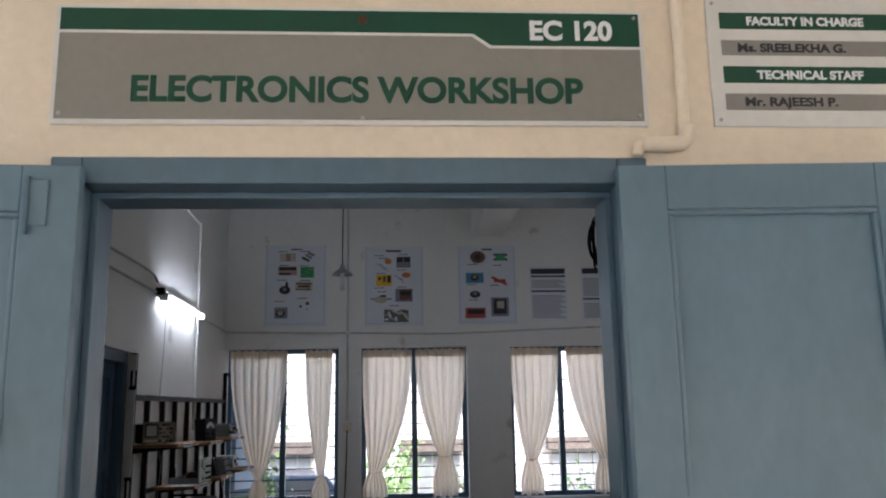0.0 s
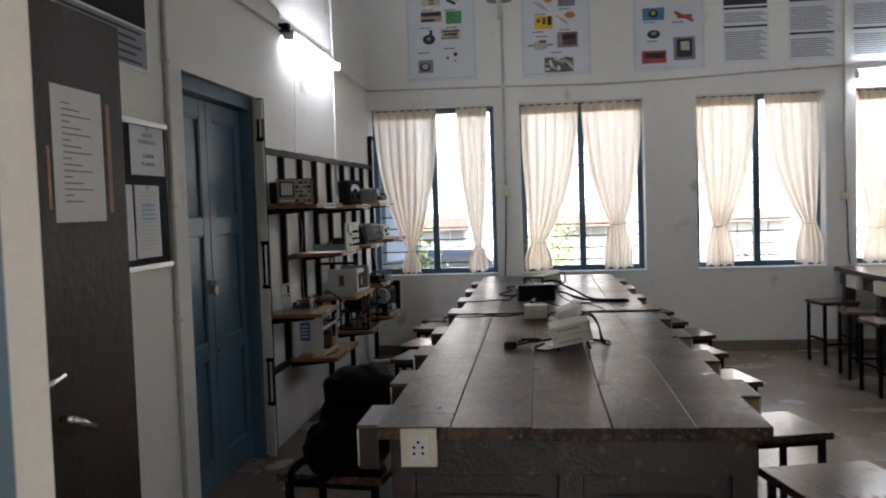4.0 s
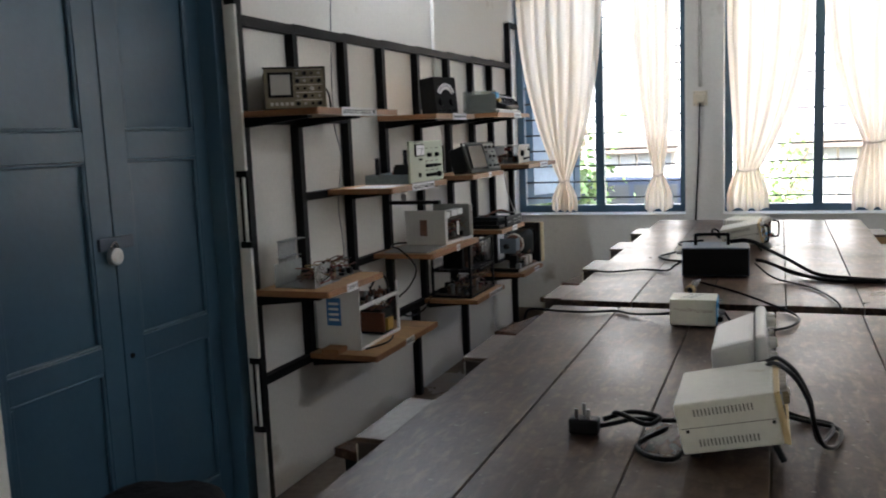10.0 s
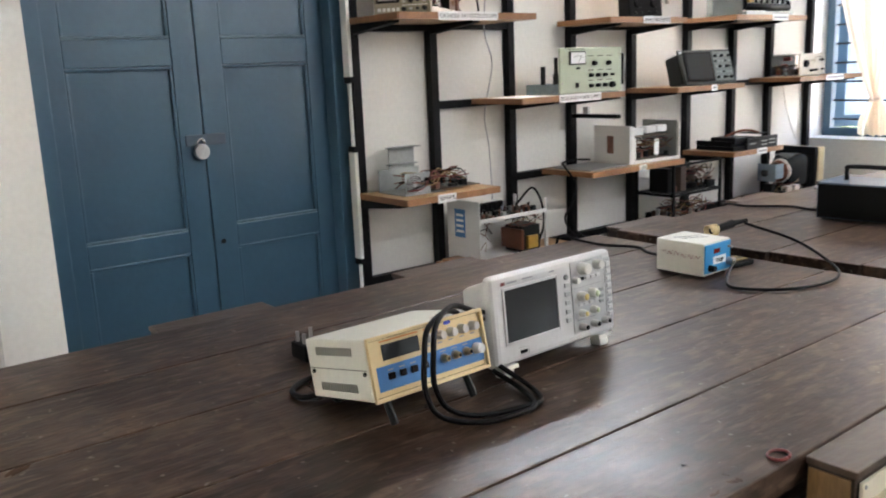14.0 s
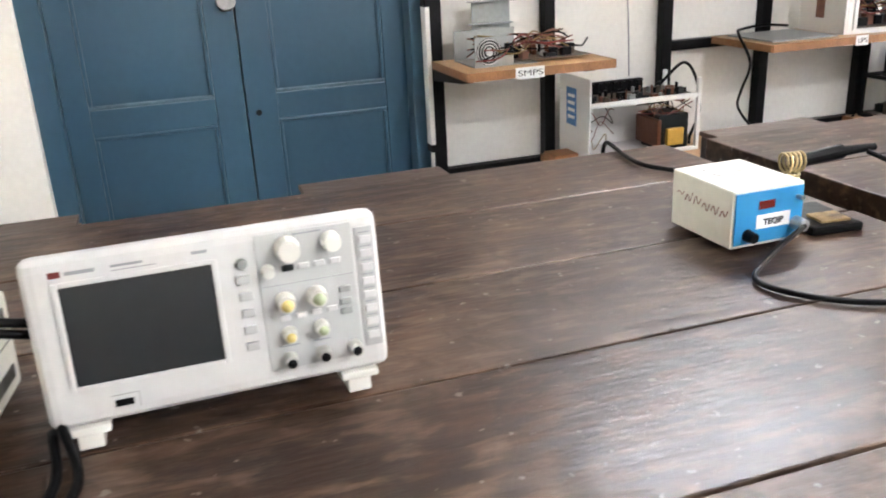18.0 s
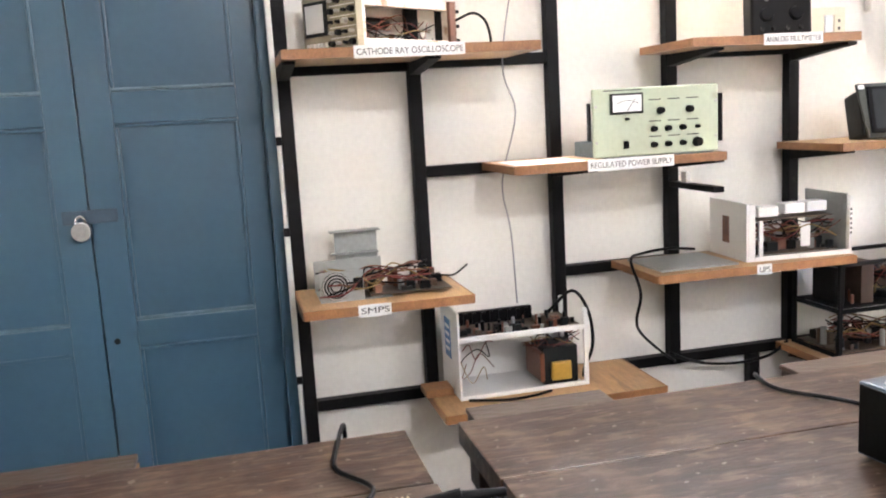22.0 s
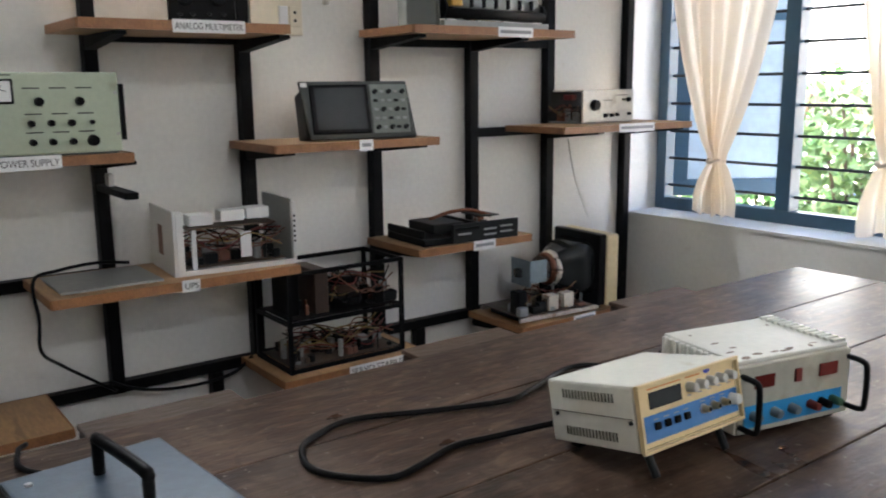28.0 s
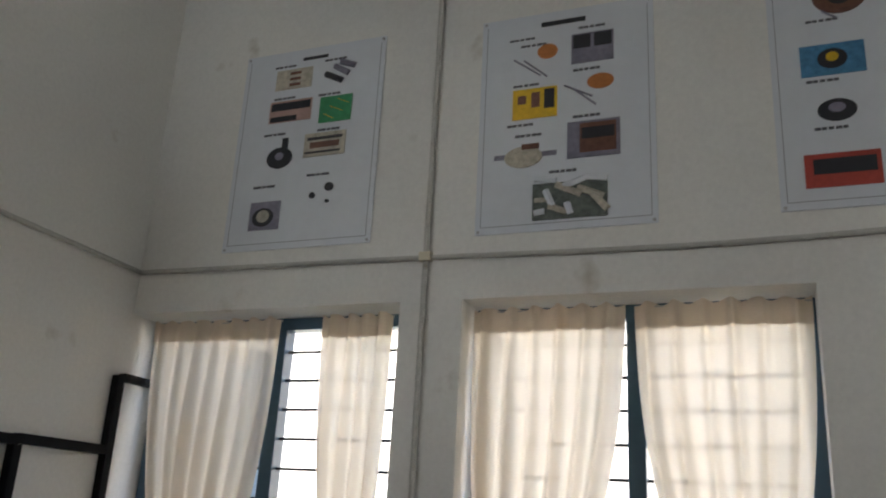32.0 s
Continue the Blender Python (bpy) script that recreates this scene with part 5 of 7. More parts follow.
boxes("panel_rim", DRAB, I, [(0.2154, 0.220, -0.010, 0.013, 0.004, 0.148)], 0.002)
for q in range(5):
    boxes("button", PVC, I, [(0.018 + 0.018 * q, 0.029 + 0.018 * q, -0.006, -0.0002, 0.016, 0.028)], 0.001)
boxes("chassis_frame", WORNWHITE, I, [(0.19, 0.212, 0.016, 0.36, 0.112, 0.138), (0.19, 0.212, 0.016, 0.36, 0.008, 0.030), (0.19, 0.212, 0.016, 0.030, 0.030, 0.112), (0.19, 0.212, 0.346, 0.36, 0.030, 0.112)], 0.002, "scratched white metal chassis frame")
boxes("top_cover", WORNWHITE, I, [(0.004, 0.189, 0.016, 0.36, 0.134, 0.140)], 0.002)
boxes("far_side", PLASTIC, I, [(0.0, 0.006, 0.016, 0.36, 0.006, 0.133)])
boxes("base_plate", DARKCASE, I, [(0.007, 0.189, 0.016, 0.36, 0.006, 0.012)])
boxes("rear_panel", DARKCASE, I, [(0.005, 0.205, 0.362, 0.385, 0.006, 0.132)], 0.004)
bm = bmesh.new()
rod(bm, (0.06, 0.02, 0.088), (0.06, 0.12, 0.088), 0.036, 18, 0.018)
rod(bm, (0.06, 0.12, 0.088), (0.06, 0.30, 0.088), 0.016, 16)
part("picture_tube", bm, DARKCASE, I)
bits(I, random.Random(11), 0.09, 0.18, 0.06, 0.33, 0.012, 16, 0.05)
wires(I, random.Random(12), 0.12, 0.185, 0.05, 0.33, 0.03, 0.10, 5)
for y in (0.05, 0.32):
    boxes("foot", RUBBER, I, [(0.02, 0.04, y, y + 0.02, 0, 0.006), (0.17, 0.19, y, y + 0.02, 0, 0.006)])
boxes("rear_cap", BROWN, I, [(0.2125, 0.224, 0.344, 0.372, 0.006, 0.136)], 0.003, "worn brown rear casting")
for z in (0.03, 0.07, 0.11):
    bm = bmesh.new()
    rod(bm, (0.218, 0.3722, z), (0.224, 0.382, z), 0.005, 8)
    part("stud", bm, DARKCASE, I)
cord("mains_lead", RUBBER, I, [(0.224 + 0.574 * q, 0.368 + 0.819 * q, z) for q, z in ((0.0, 0.085), (0.05, 0.104), (0.085, 0.085), (0.10, 0.04), (0.095, 0.006), (0.05, 0.008), (0.015, 0.022))], 0.004)

# opened computer power supply
I = thing("power_supply_unit", "opened grey computer power supply with fan and loose wires", "power supply", at(0.0, 4.19, 0.838))
boxes("case_base", GREYCASE, I, [(0.09, 0.26, 0.01, 0.20, 0.0, 0.003), (0.258, 0.261, 0.01, 0.125, 0.003, 0.082), (0.09, 0.093, 0.01, 0.20, 0.003, 0.085)], 0.001)
boxes("case_lid", GREYCASE, I, [(0.07, 0.073, 0.075, 0.195, 0.0, 0.165), (0.0735, 0.115, 0.06, 0.20, 0.162, 0.165), (0.0735, 0.10, 0.06, 0.195, 0.098, 0.101)], 0.001)
bm = bmesh.new()
for r in (0.034, 0.026, 0.018, 0.010):
    tube(bm, [(0.264, 0.052 + r * math.cos(q * 0.6283), 0.042 + r * math.sin(q * 0.6283)) for q in range(11)], 0.0022, 5, 2)
rod(bm, (0.2615, 0.052, 0.042), (0.266, 0.052, 0.042), 0.008, 12)
part("fan_grille", bm, STEEL, I)
bm = bmesh.new()
rod(bm, (0.2612, 0.052, 0.042), (0.2618, 0.052, 0.042), 0.037, 20)
part("fan_opening", bm, PLASTIC, I)
boxes("mains_inlet", PLASTIC, I, [(0.2615, 0.268, 0.097, 0.122, 0.03, 0.062)], 0.002)
boxes("circuit_board", BOARD, I, [(0.10, 0.27, 0.14, 0.36, 0.010, 0.0125)])
bits(I, random.Random(21), 0.12, 0.25, 0.15, 0.34, 0.0125, 22, 0.045)
wires(I, random.Random(22), 0.17, 0.285, 0.02, 0.30, 0.02, 0.085, 10, 0.003)
cord("wire", PLASTIC, I, [(0.2, 0.3, 0.03), (0.16, 0.36, 0.025), (0.14, 0.40, 0.02), (0.06, 0.46, 0.03)], 0.003)

# opened inverter
I = thing("inverter", "opened white inverter case with circuit board and transformer", "inverter", at(0.04, 4.565, 0.516))
boxes("side_panel", WHITECASE, I, [(0.0, 0.20, 0.0, 0.006, 0.0, 0.252)], 0.002)
boxes("blue_label", PANELBLUE, I, [(0.05, 0.115, -0.0012, -0.0002, 0.10, 0.215)])
boxes("label_print", PAPER, I, [(0.06, 0.105, -0.0018, -0.0014, 0.12 + 0.022 * k, 0.13 + 0.022 * k) for k in range(4)])
boxes("frame", WHITECASE, I, [(0.188, 0.20, 0.0065, 0.372, 0.0, 0.012), (0.188, 0.20, 0.0065, 0.372, 0.165, 0.180), (0.188, 0.20, 0.372, 0.384, 0.0, 0.225), (0.0, 0.012, 0.372, 0.384, 0.0, 0.225)], 0.002)
boxes("base", WHITECASE, I, [(0.0, 0.187, 0.0065, 0.371, 0.0, 0.004)])
boxes("rear_panel", WHITECASE, I, [(0.0, 0.004, 0.0065, 0.371, 0.0045, 0.16)])
boxes("board_tray", BOARD, I, [(0.005, 0.187, 0.0065, 0.371, 0.170, 0.175)])
boxes("heat_sink", PLASTIC, I, [(0.03, 0.048, 0.02, 0.27, 0.176, 0.214)], 0.002)
for k in range(9):
    boxes("heat_fin", PLASTIC, I, [(0.0482, 0.056, 0.03 + 0.027 * k, 0.042 + 0.027 * k, 0.178, 0.211)], 0.001)
bits(I, random.Random(31), 0.09, 0.18, 0.02, 0.36, 0.1752, 30, 0.035)
boxes("transformer_core", DARKCASE, I, [(0.07, 0.175, 0.255, 0.36, 0.005, 0.115)], 0.004)
boxes("transformer_coil", AMBER, I, [(0.176, 0.192, 0.275, 0.335, 0.02, 0.075)], 0.006, "yellow taped transformer winding")
boxes("core_side", COPPER, I, [(0.06, 0.19, 0.24, 0.254, 0.02, 0.105)], 0.004)
wires(I, random.Random(32), 0.12, 0.19, 0.22, 0.37, 0.11, 0.16, 5)
wires(I, random.Random(33), 0.10, 0.17, 0.02, 0.12, 0.02, 0.15, 3)
cord("lead", RUBBER, I, [(0.10, 0.30, 0.20), (0.12, 0.37, 0.262), (0.13, 0.415, 0.20), (0.135, 0.425, 0.10), (0.13, 0.40, 0.03), (0.14, 0.39, 0.006)], 0.005)
cord("front_lead", RUBBER, I, [(0.21, 0.02, 0.004), (0.245, 0.12, 0.004), (0.24, 0.2, 0.004), (0.22, 0.26, 0.004)], 0.004)
boxes("loose_plate", EDGE, I, [(0.06, 0.14, -0.085, -0.004, 0.0, 0.022)], 0.004)

# regulated power supply
I = thing("bench_supply", "sage green regulated power supply with meter and black knobs", "power supply", pose(0.325, 4.945, 1.163, 0, 0, -1.5))
boxes("front_panel", SAGE, I, [(-0.012, 0.0, 0, 0.365, 0.004, 0.186)], 0.005)
boxes("chassis_tray", TRAYBLUE, I, [(-0.245, -0.0125, 0.04, 0.357, 0.0, 0.006), (-0.245, -0.0125, 0.04, 0.044, 0.0062, 0.042), (-0.245, -0.0125, 0.353, 0.357, 0.0062, 0.042), (-0.245, -0.241, 0.0442, 0.3528, 0.0062, 0.042)], 0.001, "blue-grey sheet steel chassis tray")
boxes("transformer", DARKCASE, I, [(-0.105, -0.035, 0.06, 0.15, 0.0062, 0.085), (-0.12, -0.02, 0.075, 0.135, 0.018, 0.075)], 0.003, "black laminated transformer")
boxes("heat_sink", DARKCASE, I, [(-0.228, -0.216, 0.11 + 0.012 * k, 0.116 + 0.012 * k, 0.0062, 0.115) for k in range(2)], 0.001)
boxes("circuit_board", BOARD, I, [(-0.20, -0.04, 0.165, 0.34, 0.02, 0.0225)])
bits(I, random.Random(41), -0.19, -0.05, 0.175, 0.33, 0.0225, 12, 0.06)
boxes("case_lip", DARKCASE, I, [(-0.03, -0.0125, -0.006, 0.0, 0.05, 0.15)], 0.002)
boxes("meter_frame", DARKCASE, I, [(0.0002, 0.007, 0.048, 0.142, 0.118, 0.172)], 0.003)
boxes("meter_face", PAPER, I, [(0.0072, 0.0085, 0.054, 0.136, 0.123, 0.167)])
bm = bmesh.new()
tube(bm, [(0.0088, 0.064 + 0.0155 * k, 0.145 + 0.008 * math.sin(k * 0.785)) for k in range(5)], 0.0008, 5, 3)
part("meter_scale", bm, INK, I)
rods("meter_needle", INK, I, [((0.0092, 0.095, 0.126), (0.0092, 0.118, 0.158))], 0.0007, 5)
for y, z, r in ((0.192, 0.122, 0.010), (0.277, 0.122, 0.010), (0.172, 0.074, 0.008), (0.213, 0.074, 0.008), (0.256, 0.074, 0.008), (0.300, 0.074, 0.005), (0.172, 0.032, 0.008), (0.213, 0.032, 0.008), (0.256, 0.032, 0.008), (0.300, 0.032, 0.0135), (0.095, 0.104, 0.004)):
    knob(I, 0.0, y, z, r, 0.016, PLASTIC)
boxes("power_switch", PLASTIC, I, [(0.0002, 0.008, 0.085, 0.099, 0.026, 0.046)], 0.002)
boxes("print_line", INK, I, [(0.0002, 0.0006, 0.16 + 0.055 * k, 0.195 + 0.055 * k, z, z + 0.003) for k in range(3) for z in (0.093, 0.052, 0.150)])
boxes("title_line", INK, I, [(0.0002, 0.0006, 0.03, 0.14, 0.179, 0.1815)])
for y in (0.008, 0.357):
    for z in (0.045, 0.14):
        rods("screw", STEEL, I, [((0.0002, y, z), (0.003, y, z))], 0.004, 8)
boxes("handle", PLASTIC, I, [(-0.02, 0.004, 0.3665, 0.376, 0.03, 0.16)], 0.003)

# sheet of paper left on the shelf beside the supply
I = thing("paper_sheet", "yellowed sheet of paper lying flat on the shelf board", "paper", pose(0.20, 4.835, 1.1622, 0, 0, -2))
boxes("sheet", PAPER, I, [(-0.085, 0.10, -0.095, 0.10, 0.0, 0.0008)])

# analogue multimeter
I = thing("analogue_multimeter", "black square analogue multimeter with curved scale", "meter", pose(0.25, 5.468, 1.471, 0, -5, -20))
boxes("body", PLASTIC, I, [(-0.10, 0.0, 0.0, 0.165, 0.0, 0.186)], 0.008)
bm = bmesh.new()
outer = [(0.0825 + 0.066 * math.cos(radians(a)), 0.088 + 0.066 * math.sin(radians(a))) for a in range(20, 161, 10)]
inner = [(0.0825 + 0.040 * math.cos(radians(a)), 0.088 + 0.036 * math.sin(radians(a))) for a in range(160, 19, -10)]
loop = outer + inner
hi = [bm.verts.new((0.0018, y, z)) for y, z in loop]
lo = [bm.verts.new((0.0002, y, z)) for y, z in loop]
k_ = len(outer)
for i in range(k_ - 1):
    bm.faces.new((hi[i], hi[i + 1], hi[2 * k_ - 2 - i], hi[2 * k_ - 1 - i]))
for i in range(len(loop)):
    bm.faces.new((hi[i], lo[i], lo[(i + 1) % len(loop)], hi[(i + 1) % len(loop)]))
part("scale", bm, PAPER, I, "white curved scale")
bm = bmesh.new()
tube(bm, [(0.0022, 0.0825 + 0.054 * math.cos(radians(a)), 0.088 + 0.053 * math.sin(radians(a))) for a in range(25, 156, 13)], 0.0012, 5, 2)
part("scale_arc", bm, INK, I)
for y in (0.042, 0.123):
    knob(I, 0.0, y, 0.062, 0.020, 0.012, PLASTIC)
for y in (0.03, 0.06, 0.10, 0.135):
    knob(I, 0.0, y, 0.022, 0.006, 0.008, DARKCASE)

# opened UPS and the plate beside it
I = thing("opened_ups", "opened white uninterruptible power supply with wiring inside", "power supply", pose(0.06, 5.445, 0.832, 0, 0, -4))
boxes("left_panel", WHITECASE, I, [(0.0, 0.225, 0.0, 0.008, 0.0, 0.172)], 0.003)
boxes("panel_window", BROWN, I, [(0.085, 0.125, -0.0015, -0.0003, 0.045, 0.125)])
boxes("front_stile", WHITECASE, I, [(0.20, 0.225, 0.0085, 0.028, 0.0, 0.168)], 0.002)
boxes("base", WHITECASE, I, [(0.0, 0.22, 0.0285, 0.325, 0.0, 0.006)], 0.002)
boxes("base_lip", WHITECASE, I, [(0.2205, 0.226, 0.0285, 0.335, 0.0, 0.014)], 0.001)
boxes("right_panel", GREYCASE, I, [(0.0, 0.21, 0.326, 0.332, 0.0, 0.178)], 0.002)
boxes("right_edge", WHITECASE, I, [(0.2105, 0.226, 0.326, 0.336, 0.0145, 0.172)], 0.002)
for y, z in ((0.05, 0.125), (0.135, 0.13), (0.205, 0.132)):
    boxes("relay_block", PAPER, I, [(0.15, 0.20, y, y + 0.065, z, z + 0.03)], 0.003)
boxes("relay_board", BOARD, I, [(0.13, 0.205, 0.045, 0.285, 0.116, 0.120)])
boxes("support_post", WHITECASE, I, [(0.19, 0.20, 0.055, 0.067, 0.007, 0.115)], 0.001)
boxes("paper_tag", PAPER, I, [(0.20, 0.203, 0.185, 0.215, 0.03, 0.10)], 0.001)
boxes("main_board", BOARD, I, [(0.02, 0.19, 0.035, 0.315, 0.012, 0.015)])
bits(I, random.Random(51), 0.04, 0.18, 0.05, 0.30, 0.015, 20, 0.06)
wires(I, random.Random(52), 0.12, 0.205, 0.04, 0.30, 0.05, 0.11, 9, 0.0028)
boxes("vent_slots", DARKCASE, I, [(0.2262, 0.2268, 0.328, 0.334, 0.06 + 0.014 * k, 0.066 + 0.014 * k) for k in range(6)])
P = thing("metal_plate", "dusty grey metal cover plate lying on the shelf", "plate", at(0.08, 5.15, 0.8325))
boxes("sheet", GREYCASE, P, [(0, 0.22, 0, 0.245, 0, 0.006)], 0.002)
cord("lead", RUBBER, P, [(0.02, 0.22, 0.02), (0.0, 0.14, 0.026), (0.02, 0.04, 0.022), (0.10, -0.035, 0.02), (0.18, -0.045, -0.06), (0.14, -0.04, -0.15), (0.05, 0.02, -0.22), (0.0, 0.10, -0.29), (-0.02, 0.17, -0.345)], 0.0045)

PANELGREY = material("dim_control_panel", (0.15, 0.17, 0.155), 0.5, 0, 0.12, 60, 5, 0.03)
BEZELGREY = material("mid_grey_bezel", (0.055, 0.06, 0.055), 0.5, 0, 0.12, 70, 5, 0.06, spec=0.3)
# digital oscilloscope on the shelf
I = thing("digital_oscilloscope", "dark grey digital oscilloscope with its screen off", "oscilloscope", pose(0.285, 5.815, 1.166, 0, -16, -12))
boxes("body", DARKCASE, I, [(-0.11, -0.013, 0.012, 0.325, 0.012, 0.155)], 0.01)
bm = bmesh.new()
v = [bm.verts.new((x, y, z)) for x in (-0.0125, 0.0) for y, z in ((0.02, 0.0), (0.338, 0.0), (0.322, 0.168), (-0.002, 0.168))]
for f in ((0, 1, 2, 3), (7, 6, 5, 4), (0, 4, 5, 1), (1, 5, 6, 2), (2, 6, 7, 3), (3, 7, 4, 0)):
    bm.faces.new([v[i] for i in f])
part("front_bezel", bevelled(bm, 0.006), BEZELGREY, I, "mid grey front bezel")
boxes("corner_tag", PAPER, I, [(0.0002, 0.0008, 0.004, 0.022, 0.150, 0.162)])
boxes("screen_frame", PLASTIC, I, [(0.0002, 0.006, 0.026, 0.198, 0.014, 0.156)], 0.004)
boxes("screen", SCREEN, I, [(0.0062, 0.0072, 0.04, 0.186, 0.026, 0.146)])
boxes("control_panel", PANELGREY, I, [(0.0002, 0.004, 0.205, 0.318, 0.014, 0.156)], 0.002)
for k in range(5):
    for q in range(5):
        if (k + 2 * q) % 4:
            boxes("button", GREYCASE if (k + q) % 3 else DARKCASE, I, [(0.0042, 0.008, 0.212 + 0.021 * q, 0.225 + 0.021 * q, 0.026 + 0.026 * k, 0.034 + 0.026 * k)], 0.001)
        else:
            knob(I, 0.004, 0.219 + 0.021 * q, 0.030 + 0.026 * k, 0.007, 0.010, DARKCASE)

DARKBROWN = material("dark_brown_insulation", (0.045, 0.024, 0.016), 0.55, 0, 0.25, 60, 6, 0.1)
# servo stabiliser in a wire cage
I = thing("voltage_stabiliser", "open servo stabiliser with windings in a black angle cage", "stabiliser", at(0.07, 5.735, 0.506))
for x in (0.006, 0.222):
    for y in (0.006, 0.384):
        boxes("cage_post", BLACK, I, [(x - 0.006, x + 0.006, y - 0.006, y + 0.006, 0, 0.295)])
for z in (0.006, 0.145, 0.289):
    for x in (0.006, 0.222):
        boxes("cage_bar", BLACK, I, [(x - 0.005, x + 0.005, 0.0125, 0.3775, z - 0.006, z + 0.006)])
    for y in (0.006, 0.384):
        boxes("cage_bar", BLACK, I, [(0.0125, 0.2155, y - 0.005, y + 0.005, z - 0.006, z + 0.006)])
boxes("middle_tray", BLACK, I, [(0.012, 0.216, 0.013, 0.377, 0.1515, 0.154)])
boxes("bottom_tray", BOARD, I, [(0.012, 0.216, 0.013, 0.377, 0.0125, 0.015)])
boxes("mounting_plate", DARKBROWN, I, [(0.05, 0.19, 0.105, 0.150, 0.1545, 0.285)], 0.003)
boxes("mounting_plate", PLASTIC, I, [(0.06, 0.17, 0.03, 0.065, 0.1545, 0.27)], 0.004)
for z0_, r_, mt in ((0.156, 0.058, PLASTIC), (0.196, 0.052, DARKBROWN), (0.222, 0.056, PLASTIC)):
    bm = bmesh.new()
    rod(bm, (0.12, 0.235, z0_), (0.12, 0.235, z0_ + 0.026), r_, 22)
    part("winding", bevelled(bm, 0.006), mt, I)
rods("shaft", STEEL, I, [((0.12, 0.235, 0.25), (0.12, 0.235, 0.275))], 0.006, 10)
bits(I, random.Random(61), 0.03, 0.20, 0.30, 0.37, 0.154, 14, 0.07)
bits(I, random.Random(65), 0.03, 0.20, 0.07, 0.17, 0.154, 8, 0.05)
bits(I, random.Random(62), 0.03, 0.20, 0.03, 0.36, 0.015, 34, 0.06)
wires(I, random.Random(63), 0.10, 0.21, 0.04, 0.36, 0.03, 0.11, 10, 0.003)
wires(I, random.Random(64), 0.12, 0.21, 0.17, 0.36, 0.17, 0.27, 8, 0.003)

SMOKY = bpy.data.materials.new("smoky_clear_plastic")
SMOKY.use_nodes = True
SMOKY.node_tree.nodes["Principled BSDF"].inputs["Base Color"].default_value = (0.62, 0.66, 0.62, 1)
SMOKY.node_tree.nodes["Principled BSDF"].inputs["Transmission Weight"].default_value = 0.9
SMOKY.node_tree.nodes["Principled BSDF"].inputs["Roughness"].default_value = 0.25
SMOKY.node_tree.nodes["Principled BSDF"].inputs["IOR"].default_value = 1.2
# printer mechanism
I = thing("printer_mechanism", "stripped printer mechanism with grey frame and gears", "printer", pose(0.10, 6.275, 1.486, 0, 0, 0))
boxes("side_plate", SMOKY, I, [(0.0, 0.20, -0.02, -0.016, 0, 0.128)], 0.001, "clear smoky plastic side plate")
boxes("end_frame", BEZELGREY, I, [(0.02, 0.19, 0.0, 0.006, 0, 0.11)], 0.004)
boxes("base", GREYCASE, I, [(0.0, 0.21, 0.0065, 0.435, 0, 0.02)], 0.003)
rods("roller", PLASTIC, I, [((0.185, 0.03, 0.042), (0.185, 0.43, 0.042))], 0.016, 16)
rods("roller", DARKCASE, I, [((0.12, 0.03, 0.085), (0.12, 0.43, 0.075))], 0.02, 16)
bm = bmesh.new()
rod(bm, (0.135, 0.10, 0.078), (0.135, 0.425, 0.068), 0.042, 22)
part("drum_cover", bm, GREYCASE, I, "curved pale grey drum cover", smooth=True)
boxes("label", PAPER, I, [(0.1505, 0.1625, 0.15, 0.235, 0.1135, 0.1155)], 0.0005)
boxes("top_rail", DULLYELLOW, I, [(0.085, 0.105, 0.05, 0.36, 0.118, 0.126)], 0.002, "dull yellow top rail")
for k in range(6):
    boxes("tab", PLASTIC, I, [(0.172, 0.186, 0.13 + 0.05 * k, 0.139 + 0.05 * k, 0.062, 0.092)], 0.002)
    boxes("tab", PLASTIC, I, [(0.145, 0.165, 0.155 + 0.047 * k, 0.160 + 0.047 * k, 0.098, 0.116)], 0.002)
boxes("blue_part", SKYBLUE, I, [(0.16, 0.19, 0.03, 0.075, 0.085, 0.12)], 0.004)
boxes("yellow_part", AMBER, I, [(0.17, 0.20, 0.045, 0.085, 0.062, 0.084)], 0.003)
for y, r in ((0.022, 0.03), (0.425, 0.028), (0.438, 0.018)):
    bm = bmesh.new()
    rod(bm, (0.17, y, 0.055), (0.17, y + 0.008, 0.055), r, 18)
    part("gear", bm, PLASTIC, I)
wires(I, random.Random(72), 0.03, 0.12, 0.03, 0.40, 0.03, 0.06, 4)

# disc drive
I = thing("disc_drive", "opened black computer drive with ribbon cable", "disc drive", pose(0.09, 6.205, 0.823, 0, 0, -3))
boxes("tray_base", PLASTIC, I, [(0.0, 0.225, 0.0, 0.36, 0.0, 0.022)], 0.003)
boxes("front_face", DARKCASE, I, [(0.2255, 0.235, 0.10, 0.36, 0.0, 0.062)], 0.003)
for r_ in ((0.0, 0.21, 0.0, 0.014, 0.0225, 0.048), (0.02, 0.22, 0.20, 0.214, 0.0225, 0.06)):
    boxes("side_rail", PLASTIC, I, [r_], 0.003)
boxes("carriage", DARKCASE, I, [(0.05, 0.20, 0.05, 0.17, 0.030, 0.062)], 0.005)
for y, z0_ in ((0.22, 0.016), (0.22, 0.034), (0.285, 0.020), (0.285, 0.038), (0.12, 0.026)):
    boxes("face_label", GREYCASE, I, [(0.2352, 0.236, y, y + 0.05, z0_, z0_ + 0.006)])
boxes("loading_slot", PLASTIC, I, [(0.2352, 0.2362, 0.11, 0.20, 0.040, 0.050)])
bits(I, random.Random(81), 0.03, 0.20, 0.22, 0.34, 0.022, 12, 0.035)
cord("ribbon", COPPER, I, [(0.10, 0.10, 0.063), (0.13, 0.16, 0.085), (0.16, 0.22, 0.09), (0.19, 0.28, 0.07)], 0.006)
